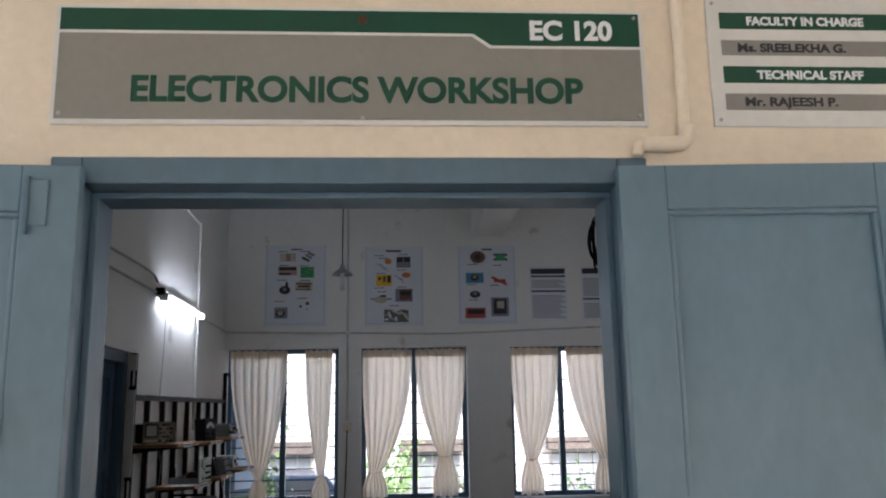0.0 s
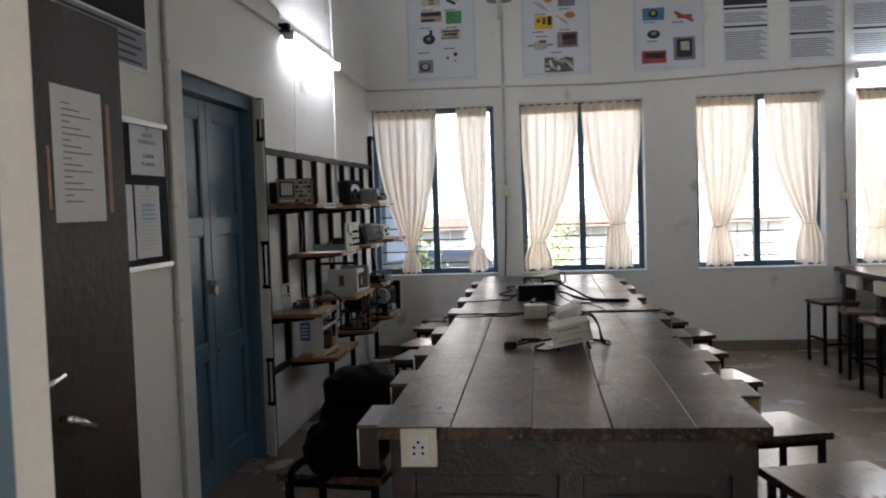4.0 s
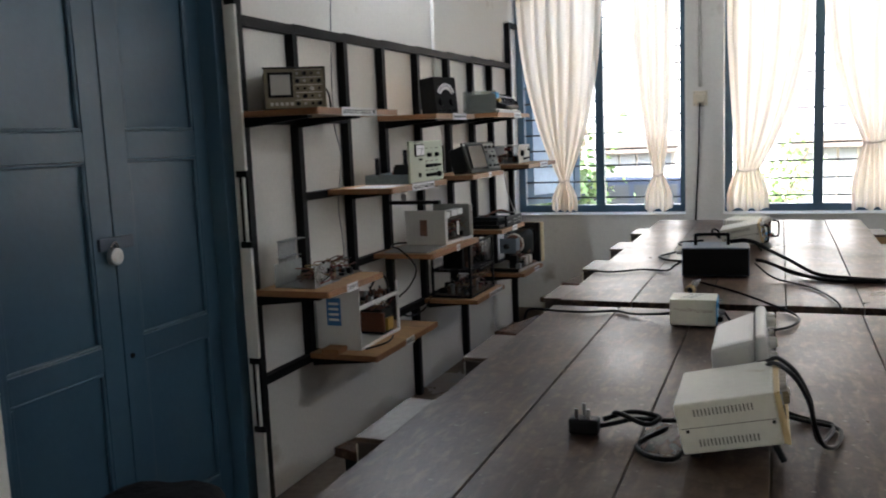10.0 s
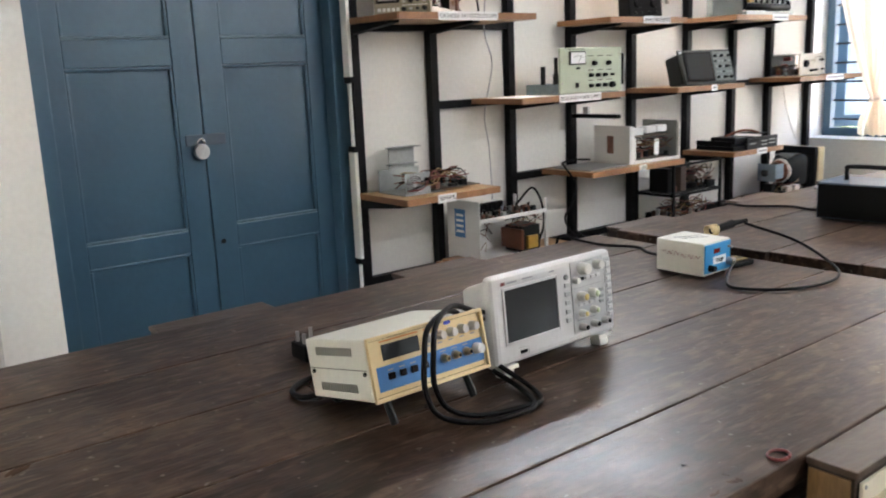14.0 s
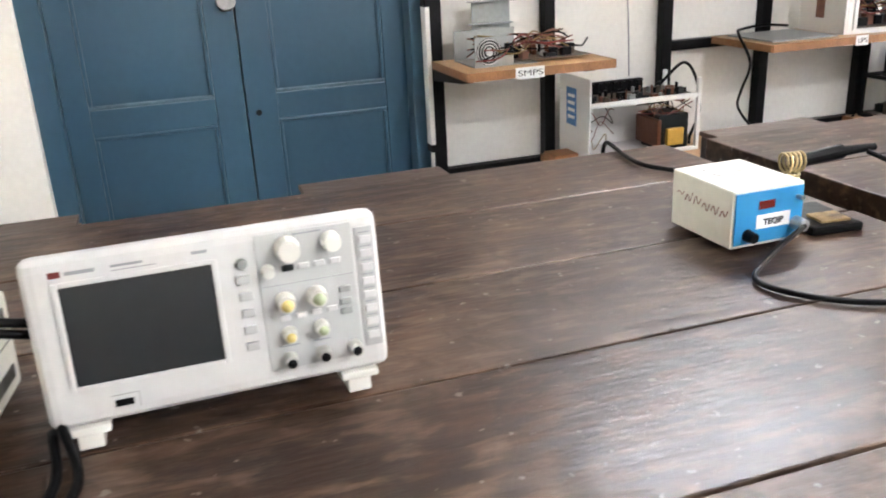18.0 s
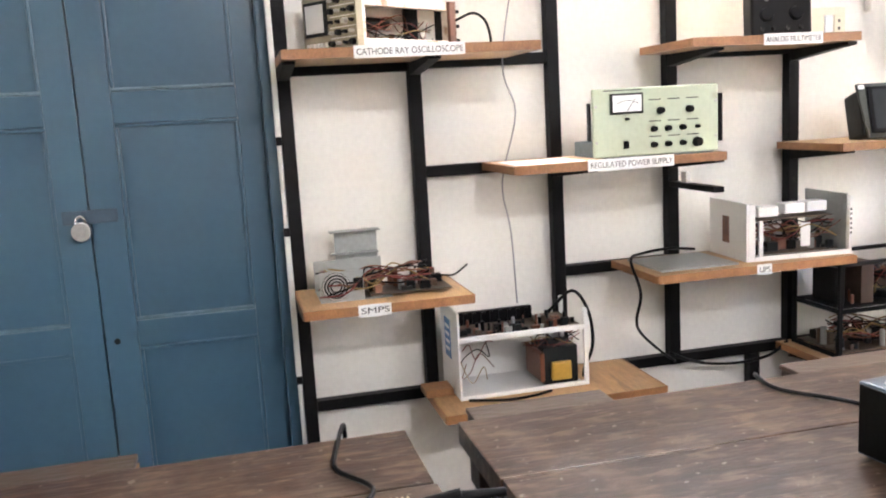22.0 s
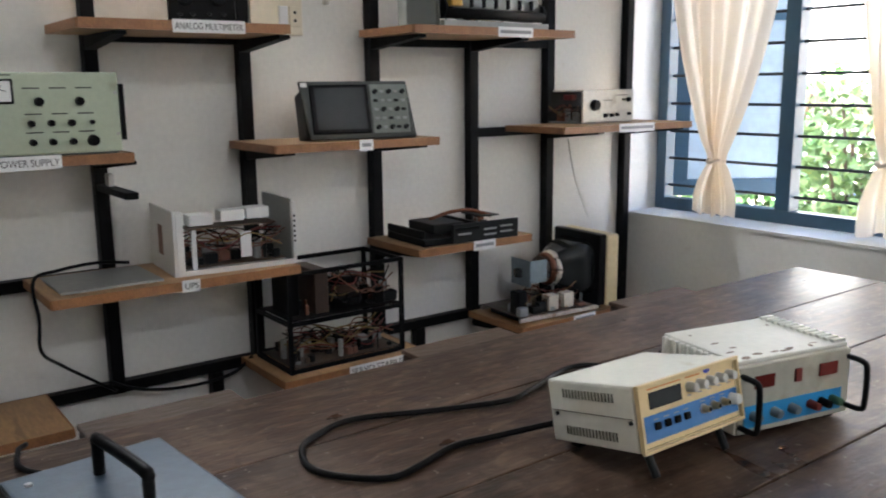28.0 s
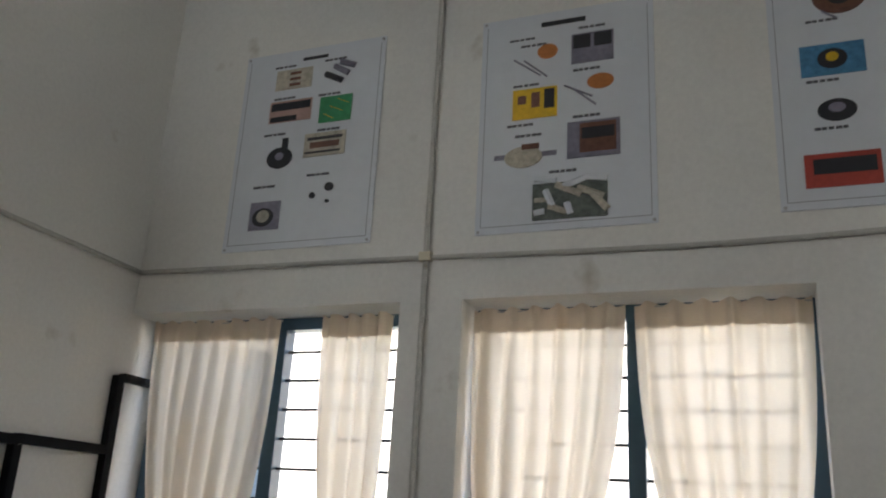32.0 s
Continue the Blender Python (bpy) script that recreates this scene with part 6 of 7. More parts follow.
boxes("raised_flap", DARKCASE, I, [(0.10, 0.21, 0.225, 0.30, 0.072, 0.076)], 0.001)

# silver generator with open side
PANELDULLER = material("tarnished_silver_panel", (0.50, 0.48, 0.43), 0.45, 0.3, 0.12, 60, 4, 0.04, (0.36, 0.32, 0.26), stain=0.03)
I = thing("signal_generator", "silver faced signal generator with its cover off", "signal generator", pose(0.215, 6.975, 1.169, 0, 0, 2))
boxes("front_panel", PANELDULLER, I, [(-0.008, 0.0, 0.0, 0.285, 0.004, 0.122)], 0.003, "brushed silver front panel")
boxes("base_plate", GREYCASE, I, [(-0.17, -0.009, 0.0, 0.28, 0.0, 0.006)])
boxes("top_cover", PVC, I, [(-0.17, -0.009, 0.02, 0.28, 0.116, 0.121)], 0.001)
boxes("rear_panel", DARKCASE, I, [(-0.178, -0.171, 0.0, 0.28, 0.0, 0.115)])
bits(I, random.Random(91), -0.15, -0.03, 0.01, 0.27, 0.006, 14, 0.06)
boxes("red_wafer", WIRERED, I, [(-0.10, -0.06, 0.004, 0.03, 0.085, 0.105)], 0.002)
knob(I, 0.0, 0.062, 0.066, 0.021, 0.016, PLASTIC)
for y, z, r in ((0.12, 0.028, 0.008), (0.155, 0.028, 0.007), (0.185, 0.030, 0.007), (0.255, 0.032, 0.006), (0.25, 0.085, 0.009), (0.222, 0.085, 0.004)):
    knob(I, 0.0, y, z, r, 0.012, PLASTIC)
boxes("print_line", INK, I, [(0.0002, 0.0006, 0.11, 0.16, 0.082, 0.085), (0.0002, 0.0006, 0.18, 0.25, 0.10, 0.103)])
cord("lead", PVC, I, [(-0.10, 0.03, 0.0), (-0.12, 0.06, -0.08), (-0.10, 0.08, -0.22), (-0.06, 0.11, -0.36)], 0.003)
wires(I, random.Random(92), -0.15, -0.05, -0.04, 0.05, 0.02, 0.07, 4)

# opened picture-tube monitor
YELLOWED = material("yellowed_plastic", (0.60, 0.50, 0.30), 0.45, 0, 0.08, 60, 5, 0.03)
I = thing("opened_monitor", "opened picture tube monitor with bare circuit board", "monitor", pose(0.07, 6.64, 0.501, 0, 0, -4))
boxes("front_bezel", YELLOWED, I, [(0.0, 0.258, 0.352, 0.41, 0.015, 0.278)], 0.010, "yellowed ivory plastic bezel")
boxes("case_rim", PLASTIC, I, [(0.004, 0.254, 0.318, 0.3515, 0.02, 0.281)], 0.006)
bm = bmesh.new()
prev = None
for y, s in ((0.33, 0.108), (0.27, 0.095), (0.20, 0.06), (0.16, 0.026), (0.04, 0.016)):
    ring = [bm.verts.new((0.127 + s * max(-1, min(1, 1.25 * math.cos(6.28319 * k / 24))), y, 0.155 + s * 0.95 * max(-1, min(1, 1.25 * math.sin(6.28319 * k / 24))))) for k in range(24)]
    if prev:
        for k in range(24):
            bm.faces.new((prev[k], prev[(k + 1) % 24], ring[(k + 1) % 24], ring[k]))
    else:
        bm.faces.new(ring)
    prev = ring
bm.faces.new(prev[::-1])
part("picture_tube", bm, SCREEN, I, "dark glass picture tube", smooth=True)
for y, r in ((0.175, 0.050), (0.150, 0.040), (0.197, 0.056)):
    bm = bmesh.new()
    tube(bm, [(0.127 + r * math.cos(q * 0.6283), y, 0.155 + r * math.sin(q * 0.6283)) for q in range(11)], 0.011, 8, 3)
    part("deflection_coil", bm, DARKBROWN if r < 0.05 else WORNWHITE if r > 0.055 else COPPER, I, smooth=True)
boxes("neck_board", DULLBLUE, I, [(0.08, 0.19, 0.055, 0.06, 0.11, 0.205)], 0.001)
boxes("board_shield", DULLBLUE, I, [(0.185, 0.19, 0.0605, 0.13, 0.125, 0.205)], 0.001)
boxes("main_board", BOARD, I, [(0.02, 0.24, -0.03, 0.30, 0.025, 0.029)])
boxes("board_rail", WORNWHITE, I, [(0.235, 0.245, -0.03, 0.33, 0.008, 0.022), (0.01, 0.02, -0.03, 0.33, 0.008, 0.022)], 0.002)
boxes("foot", DARKCASE, I, [(0.03, 0.22, 0.0, 0.02, 0.0, 0.0245), (0.03, 0.22, 0.30, 0.36, 0.0, 0.0195)])
for y in (0.10, 0.17):
    boxes("connector_block", WORNWHITE, I, [(0.20, 0.238, y, y + 0.045, 0.032, 0.085)], 0.002)
bits(I, random.Random(95), 0.15, 0.235, -0.02, 0.28, 0.029, 22, 0.06)
boxes("flyback", PLASTIC, I, [(0.17, 0.22, -0.02, 0.02, 0.029, 0.11)], 0.006)
wires(I, random.Random(96), 0.14, 0.23, 0.0, 0.28, 0.06, 0.13, 5)

# bent bracket under the supply's shelf, black lead along the wall
B = thing("spare_bracket", "black steel bracket without a board", "bracket")
boxes("arm", BLACK, B, [(0.041, 0.30, 5.317, 5.349, 1.045, 1.062)], 0.002)
boxes("stub", STEEL, B, [(0.10, 0.13, 5.325, 5.341, 1.0625, 1.095)], 0.002)
C = thing("power_lead", "black power lead lying along the foot of the rack", "cable")
cord("cord", RUBBER, C, [(0.06, 5.30, 0.52), (0.07, 5.36, 0.49), (0.065, 5.45, 0.465), (0.06, 5.56, 0.455), (0.065, 5.66, 0.47), (0.07, 5.72, 0.51)], 0.005)

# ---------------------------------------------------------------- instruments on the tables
# dark colour for flat strips, standing in for shade inside cream slots and seam
VENTSHADE = material("vent_shade_on_cream", (0.13, 0.128, 0.11), 0.6, 0, 0.1, 60, 5, 0.0)
BRASSY = material("dull_brass_socket", (0.36, 0.30, 0.18), 0.4, 0.7, 0.1, 60, 5, 0.03)
BADGEBLUE = material("royal_blue_badge", (0.035, 0.06, 0.42), 0.5, 0, 0.1, 60, 5, 0.0)
ORANGE = material("orange_print", (0.55, 0.20, 0.05), 0.6, 0, 0.1, 60, 5, 0.0)


def generator(m, label):
    """A function generator standing on its tilt legs; its front looks along +x."""
    g_ = thing("function_generator", label, "function generator", m, "function generators on the tables")
    tilt = Matrix.Rotation(radians(-12), 4, "Y")
    w, d, h = 0.206, 0.165, 0.088
    b = boxes("case", OFFWHITE, g_, [(-d, -0.004, 0, w, 0, h)], 0.004, "cream painted steel case", Matrix.Translation((0, 0, 0.045)) @ tilt)
    boxes("seam", VENTSHADE, b, [(-d + 0.004, -0.008, -0.0006, -0.0001, h * 0.5, h * 0.5 + 0.0012), (-d + 0.004, -0.008, w + 0.0001, w + 0.0006, h * 0.5, h * 0.5 + 0.0012)])
    for y, s in ((-0.0012, 1), (w + 0.0002, 1)):
        for z0 in (0.012, h - 0.024):
            for k in range(16):
                boxes("vent_slot", VENTSHADE, b, [(-0.135 + 0.0062 * k, -0.1325 + 0.0062 * k, y, y + 0.001, z0, z0 + 0.012)])
    boxes("front_panel", PANELYELLOW, b, [(-0.0038, 0.0, 0.001, w - 0.001, 0.001, h - 0.001)], 0.001, "yellow printed front panel")
    boxes("blue_band", PANELBLUE, b, [(0.0002, 0.0008, 0.010, w - 0.005, 0.012, 0.046)])
    boxes("display", SCREEN, b, [(0.0002, 0.0012, 0.023, 0.087, 0.053, 0.075)], 0.0004)
    for k in range(4):
        boxes("button", PLASTIC, b, [(0.0009, 0.005, 0.027 + 0.0195 * k, 0.037 + 0.0195 * k, 0.026, 0.0355)], 0.001)
    for k in range(5):
        knob(b, 0.0003, 0.103 + 0.0208 * k, 0.0665, 0.0070, 0.013)
        boxes("knob_print", PRINT, b, [(0.0002, 0.0005, 0.099 + 0.0208 * k, 0.107 + 0.0208 * k, 0.0545, 0.0562)])
    for k in range(3):
        socket = knob(b, 0.0009, 0.126 + 0.021 * k, 0.032, 0.0052, 0.011, BRASSY)
        rods("collar", STEEL, socket, [((0.0009, 0.126 + 0.021 * k, 0.032), (0.003, 0.126 + 0.021 * k, 0.032))], 0.0068, 14)
        rods("bore", PLASTIC, socket, [((0.0132, 0.126 + 0.021 * k, 0.032), (0.0137, 0.126 + 0.021 * k, 0.032))], 0.0026, 10)
        boxes("socket_print", PRINT, b, [(0.0009, 0.0012, 0.121 + 0.021 * k, 0.131 + 0.021 * k, 0.0415, 0.0432)])
    knob(b, 0.0009, 0.188, 0.032, 0.0084, 0.013, PVC)
    bm = bmesh.new()
    rod(bm, (0.0002, 0, 0), (0.0009, 0, 0), 0.0030, 20)
    bmesh.ops.scale(bm, vec=(1, 2.3, 1), verts=bm.verts)
    bmesh.ops.translate(bm, vec=(0, 0.142, 0.0805), verts=bm.verts)
    part("badge", bm, BADGEBLUE, b, "blue oval badge")
    boxes("print_line", ORANGE, b, [(0.0002, 0.0006, 0.022, 0.088, 0.0785, 0.0805), (0.0002, 0.0006, 0.098, 0.128, 0.0785, 0.0805)])
    boxes("button_print", PRINT, b, [(0.0009, 0.0012, 0.027 + 0.0195 * k, 0.037 + 0.0195 * k, 0.0385, 0.0402) for k in range(4)])
    boxes("border_line", DARKCASE, b, [(0.0002, 0.0005, 0.006, w - 0.006, 0.0045, 0.0051), (0.0002, 0.0005, 0.006, w - 0.006, h - 0.0052, h - 0.0046), (0.0002, 0.0005, 0.0054, 0.006, 0.0045, h - 0.0046), (0.0002, 0.0005, w - 0.006, w - 0.0054, 0.0045, h - 0.0046)])
    for r_ in ((-0.001, w + 0.001, -0.001, 0.003), (-0.001, w + 0.001, h - 0.004, h + 0.001), (-0.001, 0.003, 0.0032, h - 0.0042), (w - 0.003, w + 0.001, 0.0032, h - 0.0042)):
        boxes("front_rim", PANELYELLOW, b, [(0.0002, 0.006, *r_)], 0.001)
    rods("screw", DARKCASE, b, [((-0.012, -0.0002, 0.04), (-0.012, -0.003, 0.04)), ((-0.15, -0.0002, 0.04), (-0.15, -0.003, 0.04))], 0.003, 8)
    for y in (0.03, w - 0.03):
        rods("tilt_leg", DARKCASE, g_, [((-0.026, y, 0.047), (-0.004, y + 0.003, 0.004))], 0.006, 8)
        boxes("rear_foot", RUBBER, g_, [(-d + 0.012, -d + 0.03, y - 0.008, y + 0.008, 0.0, 0.016)], 0.003)
    return g_


G1 = generator(pose(1.824, 3.002, TABLE_TOP + 0.0005, 0, 0, 1), "cream function generator with yellow and blue front on a table")
G2 = generator(pose(1.740, 5.515, TABLE_TOP + 0.0005, 0, 0, -1), "cream function generator with a black lead on the second table")
bm = bmesh.new()
box(bm, -0.378, -0.322, 0.082, 0.116, 0.0, 0.030)
q = part("mains_plug", bevelled(bm, 0.006), RUBBER, G1, "black three-pin mains plug")
rods("pin", STEEL, q, [((-0.352, 0.110, 0.030), (-0.352, 0.110, 0.053)), ((-0.363, 0.090, 0.030), (-0.363, 0.090, 0.048)), ((-0.341, 0.090, 0.030), (-0.341, 0.090, 0.048))], 0.0035, 8)
cord("mains_lead", RUBBER, G1, [(-0.163, 0.10, 0.04), (-0.20, 0.115, 0.03), (-0.26, 0.14, 0.02), (-0.30, 0.115, 0.016), (-0.321, 0.10, 0.015)], 0.0048)
cord("mains_lead", RUBBER, G1, [(-0.315, 0.108, 0.026), (-0.27, 0.15, 0.030), (-0.215, 0.12, 0.034), (-0.235, 0.085, 0.030), (-0.29, 0.12, 0.036), (-0.305, 0.14, 0.022)], 0.0048)
cord("mains_lead", RUBBER, G1, [(-0.20, 0.10, 0.02), (-0.245, 0.045, 0.006), (-0.22, -0.005, 0.006), (-0.18, -0.01, 0.006), (-0.162, 0.03, 0.010)], 0.0048)
cord("probe_lead", RUBBER, G1, [(-0.05, 0.245, 0.11), (-0.03, 0.20, 0.128), (-0.012, 0.15, 0.148), (0.015, 0.098, 0.138), (0.036, 0.074, 0.10), (0.042, 0.07, 0.06), (0.05, 0.088, 0.025), (0.064, 0.135, 0.007), (0.082, 0.205, 0.006), (0.080, 0.236, 0.006), (0.03, 0.262, 0.006), (-0.03, 0.25, 0.03)], 0.0042)
cord("probe_lead", RUBBER, G1, [(-0.05, 0.243, 0.10), (-0.035, 0.19, 0.12), (-0.018, 0.145, 0.14), (0.012, 0.085, 0.134), (0.034, 0.06, 0.10), (0.044, 0.052, 0.06), (0.058, 0.064, 0.025), (0.080, 0.115, 0.007), (0.094, 0.18, 0.006), (0.086, 0.216, 0.006), (0.03, 0.245, 0.006), (-0.03, 0.243, 0.02)], 0.0042)
cord("mains_lead", RUBBER, G2, [(-0.164, 0.05, 0.03), (-0.185, 0.03, 0.022), (-0.231, -0.057, 0.006), (-0.239, -0.123, 0.006), (-0.218, -0.192, 0.006), (-0.209, -0.248, 0.006), (-0.253, -0.299, 0.006), (-0.302, -0.318, 0.006), (-0.361, -0.30, 0.006), (-0.392, -0.261, 0.006), (-0.412, -0.186, 0.006), (-0.367, -0.07, 0.006), (-0.33, 0.049, 0.006), (-0.345, 0.12, 0.006), (-0.385, 0.234, 0.006), (-0.366, 0.291, 0.007), (-0.28, 0.33, 0.01)], 0.005)

YELKNOB = material("pale_yellow_knob", (0.70, 0.58, 0.22), 0.45, 0, 0.05, 60, 5, 0.0)
DSOCASE = material("white_moulded_plastic", (0.58, 0.585, 0.585), 0.42, 0, 0.04, 70, 5, 0.04)
FIELD = material("pale_grey_control_field", (0.44, 0.455, 0.46), 0.5, 0, 0.05, 60, 5, 0.02)
GREENKNOB = material("pale_green_knob", (0.45, 0.52, 0.33), 0.45, 0, 0.05, 60, 5, 0.0)
I = thing("digital_oscilloscope", "white digital storage oscilloscope with its screen off", "oscilloscope", pose(1.802, 3.244, TABLE_TOP + 0.0005, 0, -5, 1))
bm = bmesh.new()
box(bm, -0.022, 0.0, 0.0, 0.286, 0.024, 0.168)
part("front_frame", bevelled(bm, 0.012, 3), DSOCASE, I)
bm = bmesh.new()
v = [bm.verts.new(p_) for p_ in ((-0.0225, 0.008, 0.024), (-0.0225, 0.268, 0.024), (-0.0225, 0.268, 0.160), (-0.0225, 0.008, 0.160), (-0.105, 0.03, 0.030), (-0.105, 0.246, 0.030), (-0.105, 0.246, 0.137), (-0.105, 0.03, 0.137))]
for f in ((3, 2, 1, 0), (4, 5, 6, 7), (0, 1, 5, 4), (1, 2, 6, 5), (2, 3, 7, 6), (3, 0, 4, 7)):
    bm.faces.new([v[i] for i in f])
rear = part("rear_shell", bevelled(bm, 0.010, 2), DSOCASE, I)
boxes("vent_slot", DARKCASE, rear, [(-0.085 + 0.012 * k, -0.079 + 0.012 * k, 0.0125 + 0.0042 * (5 - k), 0.0145 + 0.0042 * (5 - k), 0.10, 0.118) for k in range(5)])
for q in ((0.0225, 0.0270, 0.056, 0.147), (0.144, 0.1485, 0.056, 0.147), (0.0272, 0.1438, 0.0555, 0.0598), (0.0272, 0.1438, 0.1432, 0.1475)):
    boxes("screen_frame", DSOCASE, I, [(0.0002, 0.0022, *q)], 0.0008)
boxes("screen", SCREEN, I, [(0.0002, 0.0012, 0.0272, 0.1438, 0.060, 0.143)])
boxes("control_field", FIELD, I, [(0.0002, 0.0014, 0.180, 0.262, 0.040, 0.161)], 0.0006, "pale grey control field")
boxes("button_strip", FIELD, I, [(0.0002, 0.0011, 0.2645, 0.281, 0.046, 0.155)], 0.0005)
knob(I, 0.0002, 0.168, 0.139, 0.0050, 0.003, GREYCASE)
for k in range(5):
    boxes("soft_key", FIELD, I, [(0.0002, 0.0032, 0.1625, 0.1735, 0.122 - 0.0148 * k, 0.1295 - 0.0148 * k)], 0.001)
for y, z, r, d, mt in ((0.206, 0.147, 0.0108, 0.016, PVC), (0.243, 0.148, 0.0086, 0.014, PVC), (0.188, 0.130, 0.0058, 0.010, PVC), (0.199, 0.101, 0.0088, 0.014, PVC),
                       (0.226, 0.102, 0.0088, 0.014, PVC), (0.199, 0.072, 0.0068, 0.012, PVC), (0.227, 0.073, 0.0068, 0.012, PVC)):
    k_ = knob(I, 0.0016, y, z, r, d, mt)
    if z < 0.12:
        rods("knob_cap", YELKNOB if y < 0.21 else GREENKNOB, k_, [((d + 0.0027, y, z), (d + 0.0036, y, z))], r * 0.62, 12)
for y in (0.197, 0.226, 0.254):
    k_ = knob(I, 0.0016, y, 0.049, 0.0066, 0.013, KNOBGREY)
    rods("bore", PLASTIC, k_, [((0.0157, y, 0.049), (0.0162, y, 0.049))], 0.0042, 12)
for k in range(4):
    boxes("button", DARKCASE if k == 0 else DSOCASE, I, [(0.0016, 0.004, 0.200 + 0.0135 * k, 0.210 + 0.0135 * k, 0.127, 0.1325)], 0.001)
for y, z in ((0.193, 0.086), (0.207, 0.0865), (0.220, 0.087), (0.234, 0.0875)):
    boxes("button", DSOCASE, I, [(0.0016, 0.0036, y, y + 0.009, z - 0.0025, z + 0.0025)], 0.0008)
for z in (0.083, 0.092, 0.103):
    boxes("dark_button", GREYCASE, I, [(0.0016, 0.0040, 0.246, 0.256, z - 0.0028, z + 0.0028)], 0.0008)
for k in range(8):
    boxes("side_button", DSOCASE, I, [(0.0013, 0.0034, 0.2675, 0.2785, 0.053 + 0.0125 * k, 0.060 + 0.0125 * k)], 0.001)
    boxes("button_print", PRINT, I, [(0.0013, 0.0016, 0.268, 0.278, 0.0620 + 0.0125 * k, 0.0632 + 0.0125 * k)])
for row in [(0.0015, 0.0018, 0.182, 0.260, 0.1155, 0.1162), (0.0015, 0.0018, 0.212, 0.236, 0.157, 0.1585), (0.0015, 0.0018, 0.190, 0.207, 0.0602, 0.0614), (0.0015, 0.0018, 0.219, 0.234, 0.0602, 0.0614)]:
    boxes("field_line", PRINT, I, [row])
boxes("usb_port", PLASTIC, I, [(0.0002, 0.0024, 0.053, 0.067, 0.037, 0.0425)], 0.0005)
boxes("port_label", GREYCASE, I, [(0.0002, 0.0006, 0.050, 0.072, 0.0462, 0.0468), (0.0002, 0.0006, 0.0715, 0.072, 0.034, 0.046)])
boxes("maker_mark", WIRERED, I, [(0.0002, 0.0007, 0.022, 0.031, 0.1515, 0.1565)])
boxes("print_line", PRINT, I, [(0.0002, 0.0007, 0.034, 0.056, 0.1525, 0.1555), (0.0002, 0.0007, 0.068, 0.092, 0.1535, 0.1555), (0.0002, 0.0007, 0.068, 0.102, 0.1505, 0.1512), (0.0002, 0.0007, 0.130, 0.142, 0.1535, 0.156)])
for y in (0.012, 0.240):
    boxes("foot_bracket", PVC, I, [(-0.034, 0.001, y, y + 0.034, 0.0165, 0.0238)], 0.002)
    boxes("foot", PVC, I, [(-0.026, -0.003, y + 0.006, y + 0.027, 0.0026, 0.0163)], 0.002)
for y in (0.05, 0.205):
    boxes("rear_foot", PVC, I, [(-0.103, -0.086, y, y + 0.025, 0.0095, 0.032)], 0.003)

I = thing("soldering_station", "cream soldering station with sky blue front panel", "soldering station", pose(1.650, 4.003, TABLE_TOP + 0.0005, 0, 0, 1))
boxes("case", OFFWHITE, I, [(-0.128, -0.003, 0.0, 0.106, 0.005, 0.080)], 0.003)
boxes("front_panel", SKYBLUE, I, [(-0.0028, 0.0, 0.003, 0.103, 0.010, 0.076)], 0.0008, "sky blue front panel")
boxes("display", LEDRED, I, [(0.0002, 0.001, 0.036, 0.060, 0.053, 0.064)], 0.0003)
boxes("label", PAPER, I, [(0.0002, 0.0007, 0.034, 0.084, 0.028, 0.046)])
words("lettering", "TEQIP", 0.011, INK, I, at(0.0010, 0.044, 0.0325, FACE_X), width=0.030, bold=0.0003)
knob(I, 0.0, 0.022, 0.022, 0.008, 0.014, PLASTIC)
knob(I, 0.0, 0.094, 0.028, 0.009, 0.016, STEEL)
rods("switch", STEEL, I, [((0.0, 0.094, 0.062), (0.010, 0.094, 0.062))], 0.003, 8)
for y in (0.012, 0.092):
    boxes("foot", RUBBER, I, [(-0.12, -0.105, y, y + 0.01, 0, 0.0045), (-0.025, -0.01, y, y + 0.01, 0, 0.0045)])
rnd = random.Random(7)
for k in range(5):
    y_ = 0.026 + 0.012 * k
    cord("pen_stroke", PRINT, I, [(-0.10 + 0.006 * k + 0.011 * q, y_ + (0.007 if q % 2 else 0.0) + rnd.uniform(-0.002, 0.002), 0.0803) for q in range(4)], 0.0006, n=4)
for k in range(6):
    z_ = 0.050 - 0.001 * k
    cord("red_scrawl", WIRERED, I, [(-0.116 + 0.018 * k + 0.005 * q, -0.0004, z_ + (0.007 if q % 2 else -0.002) + rnd.uniform(-0.003, 0.003)) for q in range(4)], 0.0007, n=4)
cord("iron_lead", RUBBER, I, [(0.016, 0.094, 0.028), (0.04, 0.03, 0.012), (0.082, -0.03, 0.005), (0.135, -0.02, 0.005), (0.185, 0.03, 0.005), (0.213, 0.11, 0.005), (0.209, 0.19, 0.006), (0.165, 0.26, 0.012), (0.05, 0.31, 0.045), (-0.062, 0.262, 0.084)], 0.0036)
cord("mains_lead", RUBBER, I, [(-0.128, 0.05, 0.03), (-0.17, 0.075, 0.02), (-0.25, 0.13, 0.006), (-0.31, 0.164, 0.006), (-0.385, 0.125, 0.008), (-0.47, 0.135, 0.006), (-0.575, 0.16, 0.004), (-0.60, 0.165, -0.03)], 0.004)
I = thing("soldering_stand", "soldering iron resting in a wire stand on a black base", "soldering iron", pose(1.597, 4.142, TABLE_TOP + 0.0005, 0, 0, -6))
boxes("base", PLASTIC, I, [(-0.055, 0.045, -0.005, 0.07, 0.0, 0.012)], 0.004)
boxes("sponge", SPONGE, I, [(0.0, 0.035, 0.015, 0.058, 0.0122, 0.016)], 0.002, "dirty brown sponge")
bm = bmesh.new()
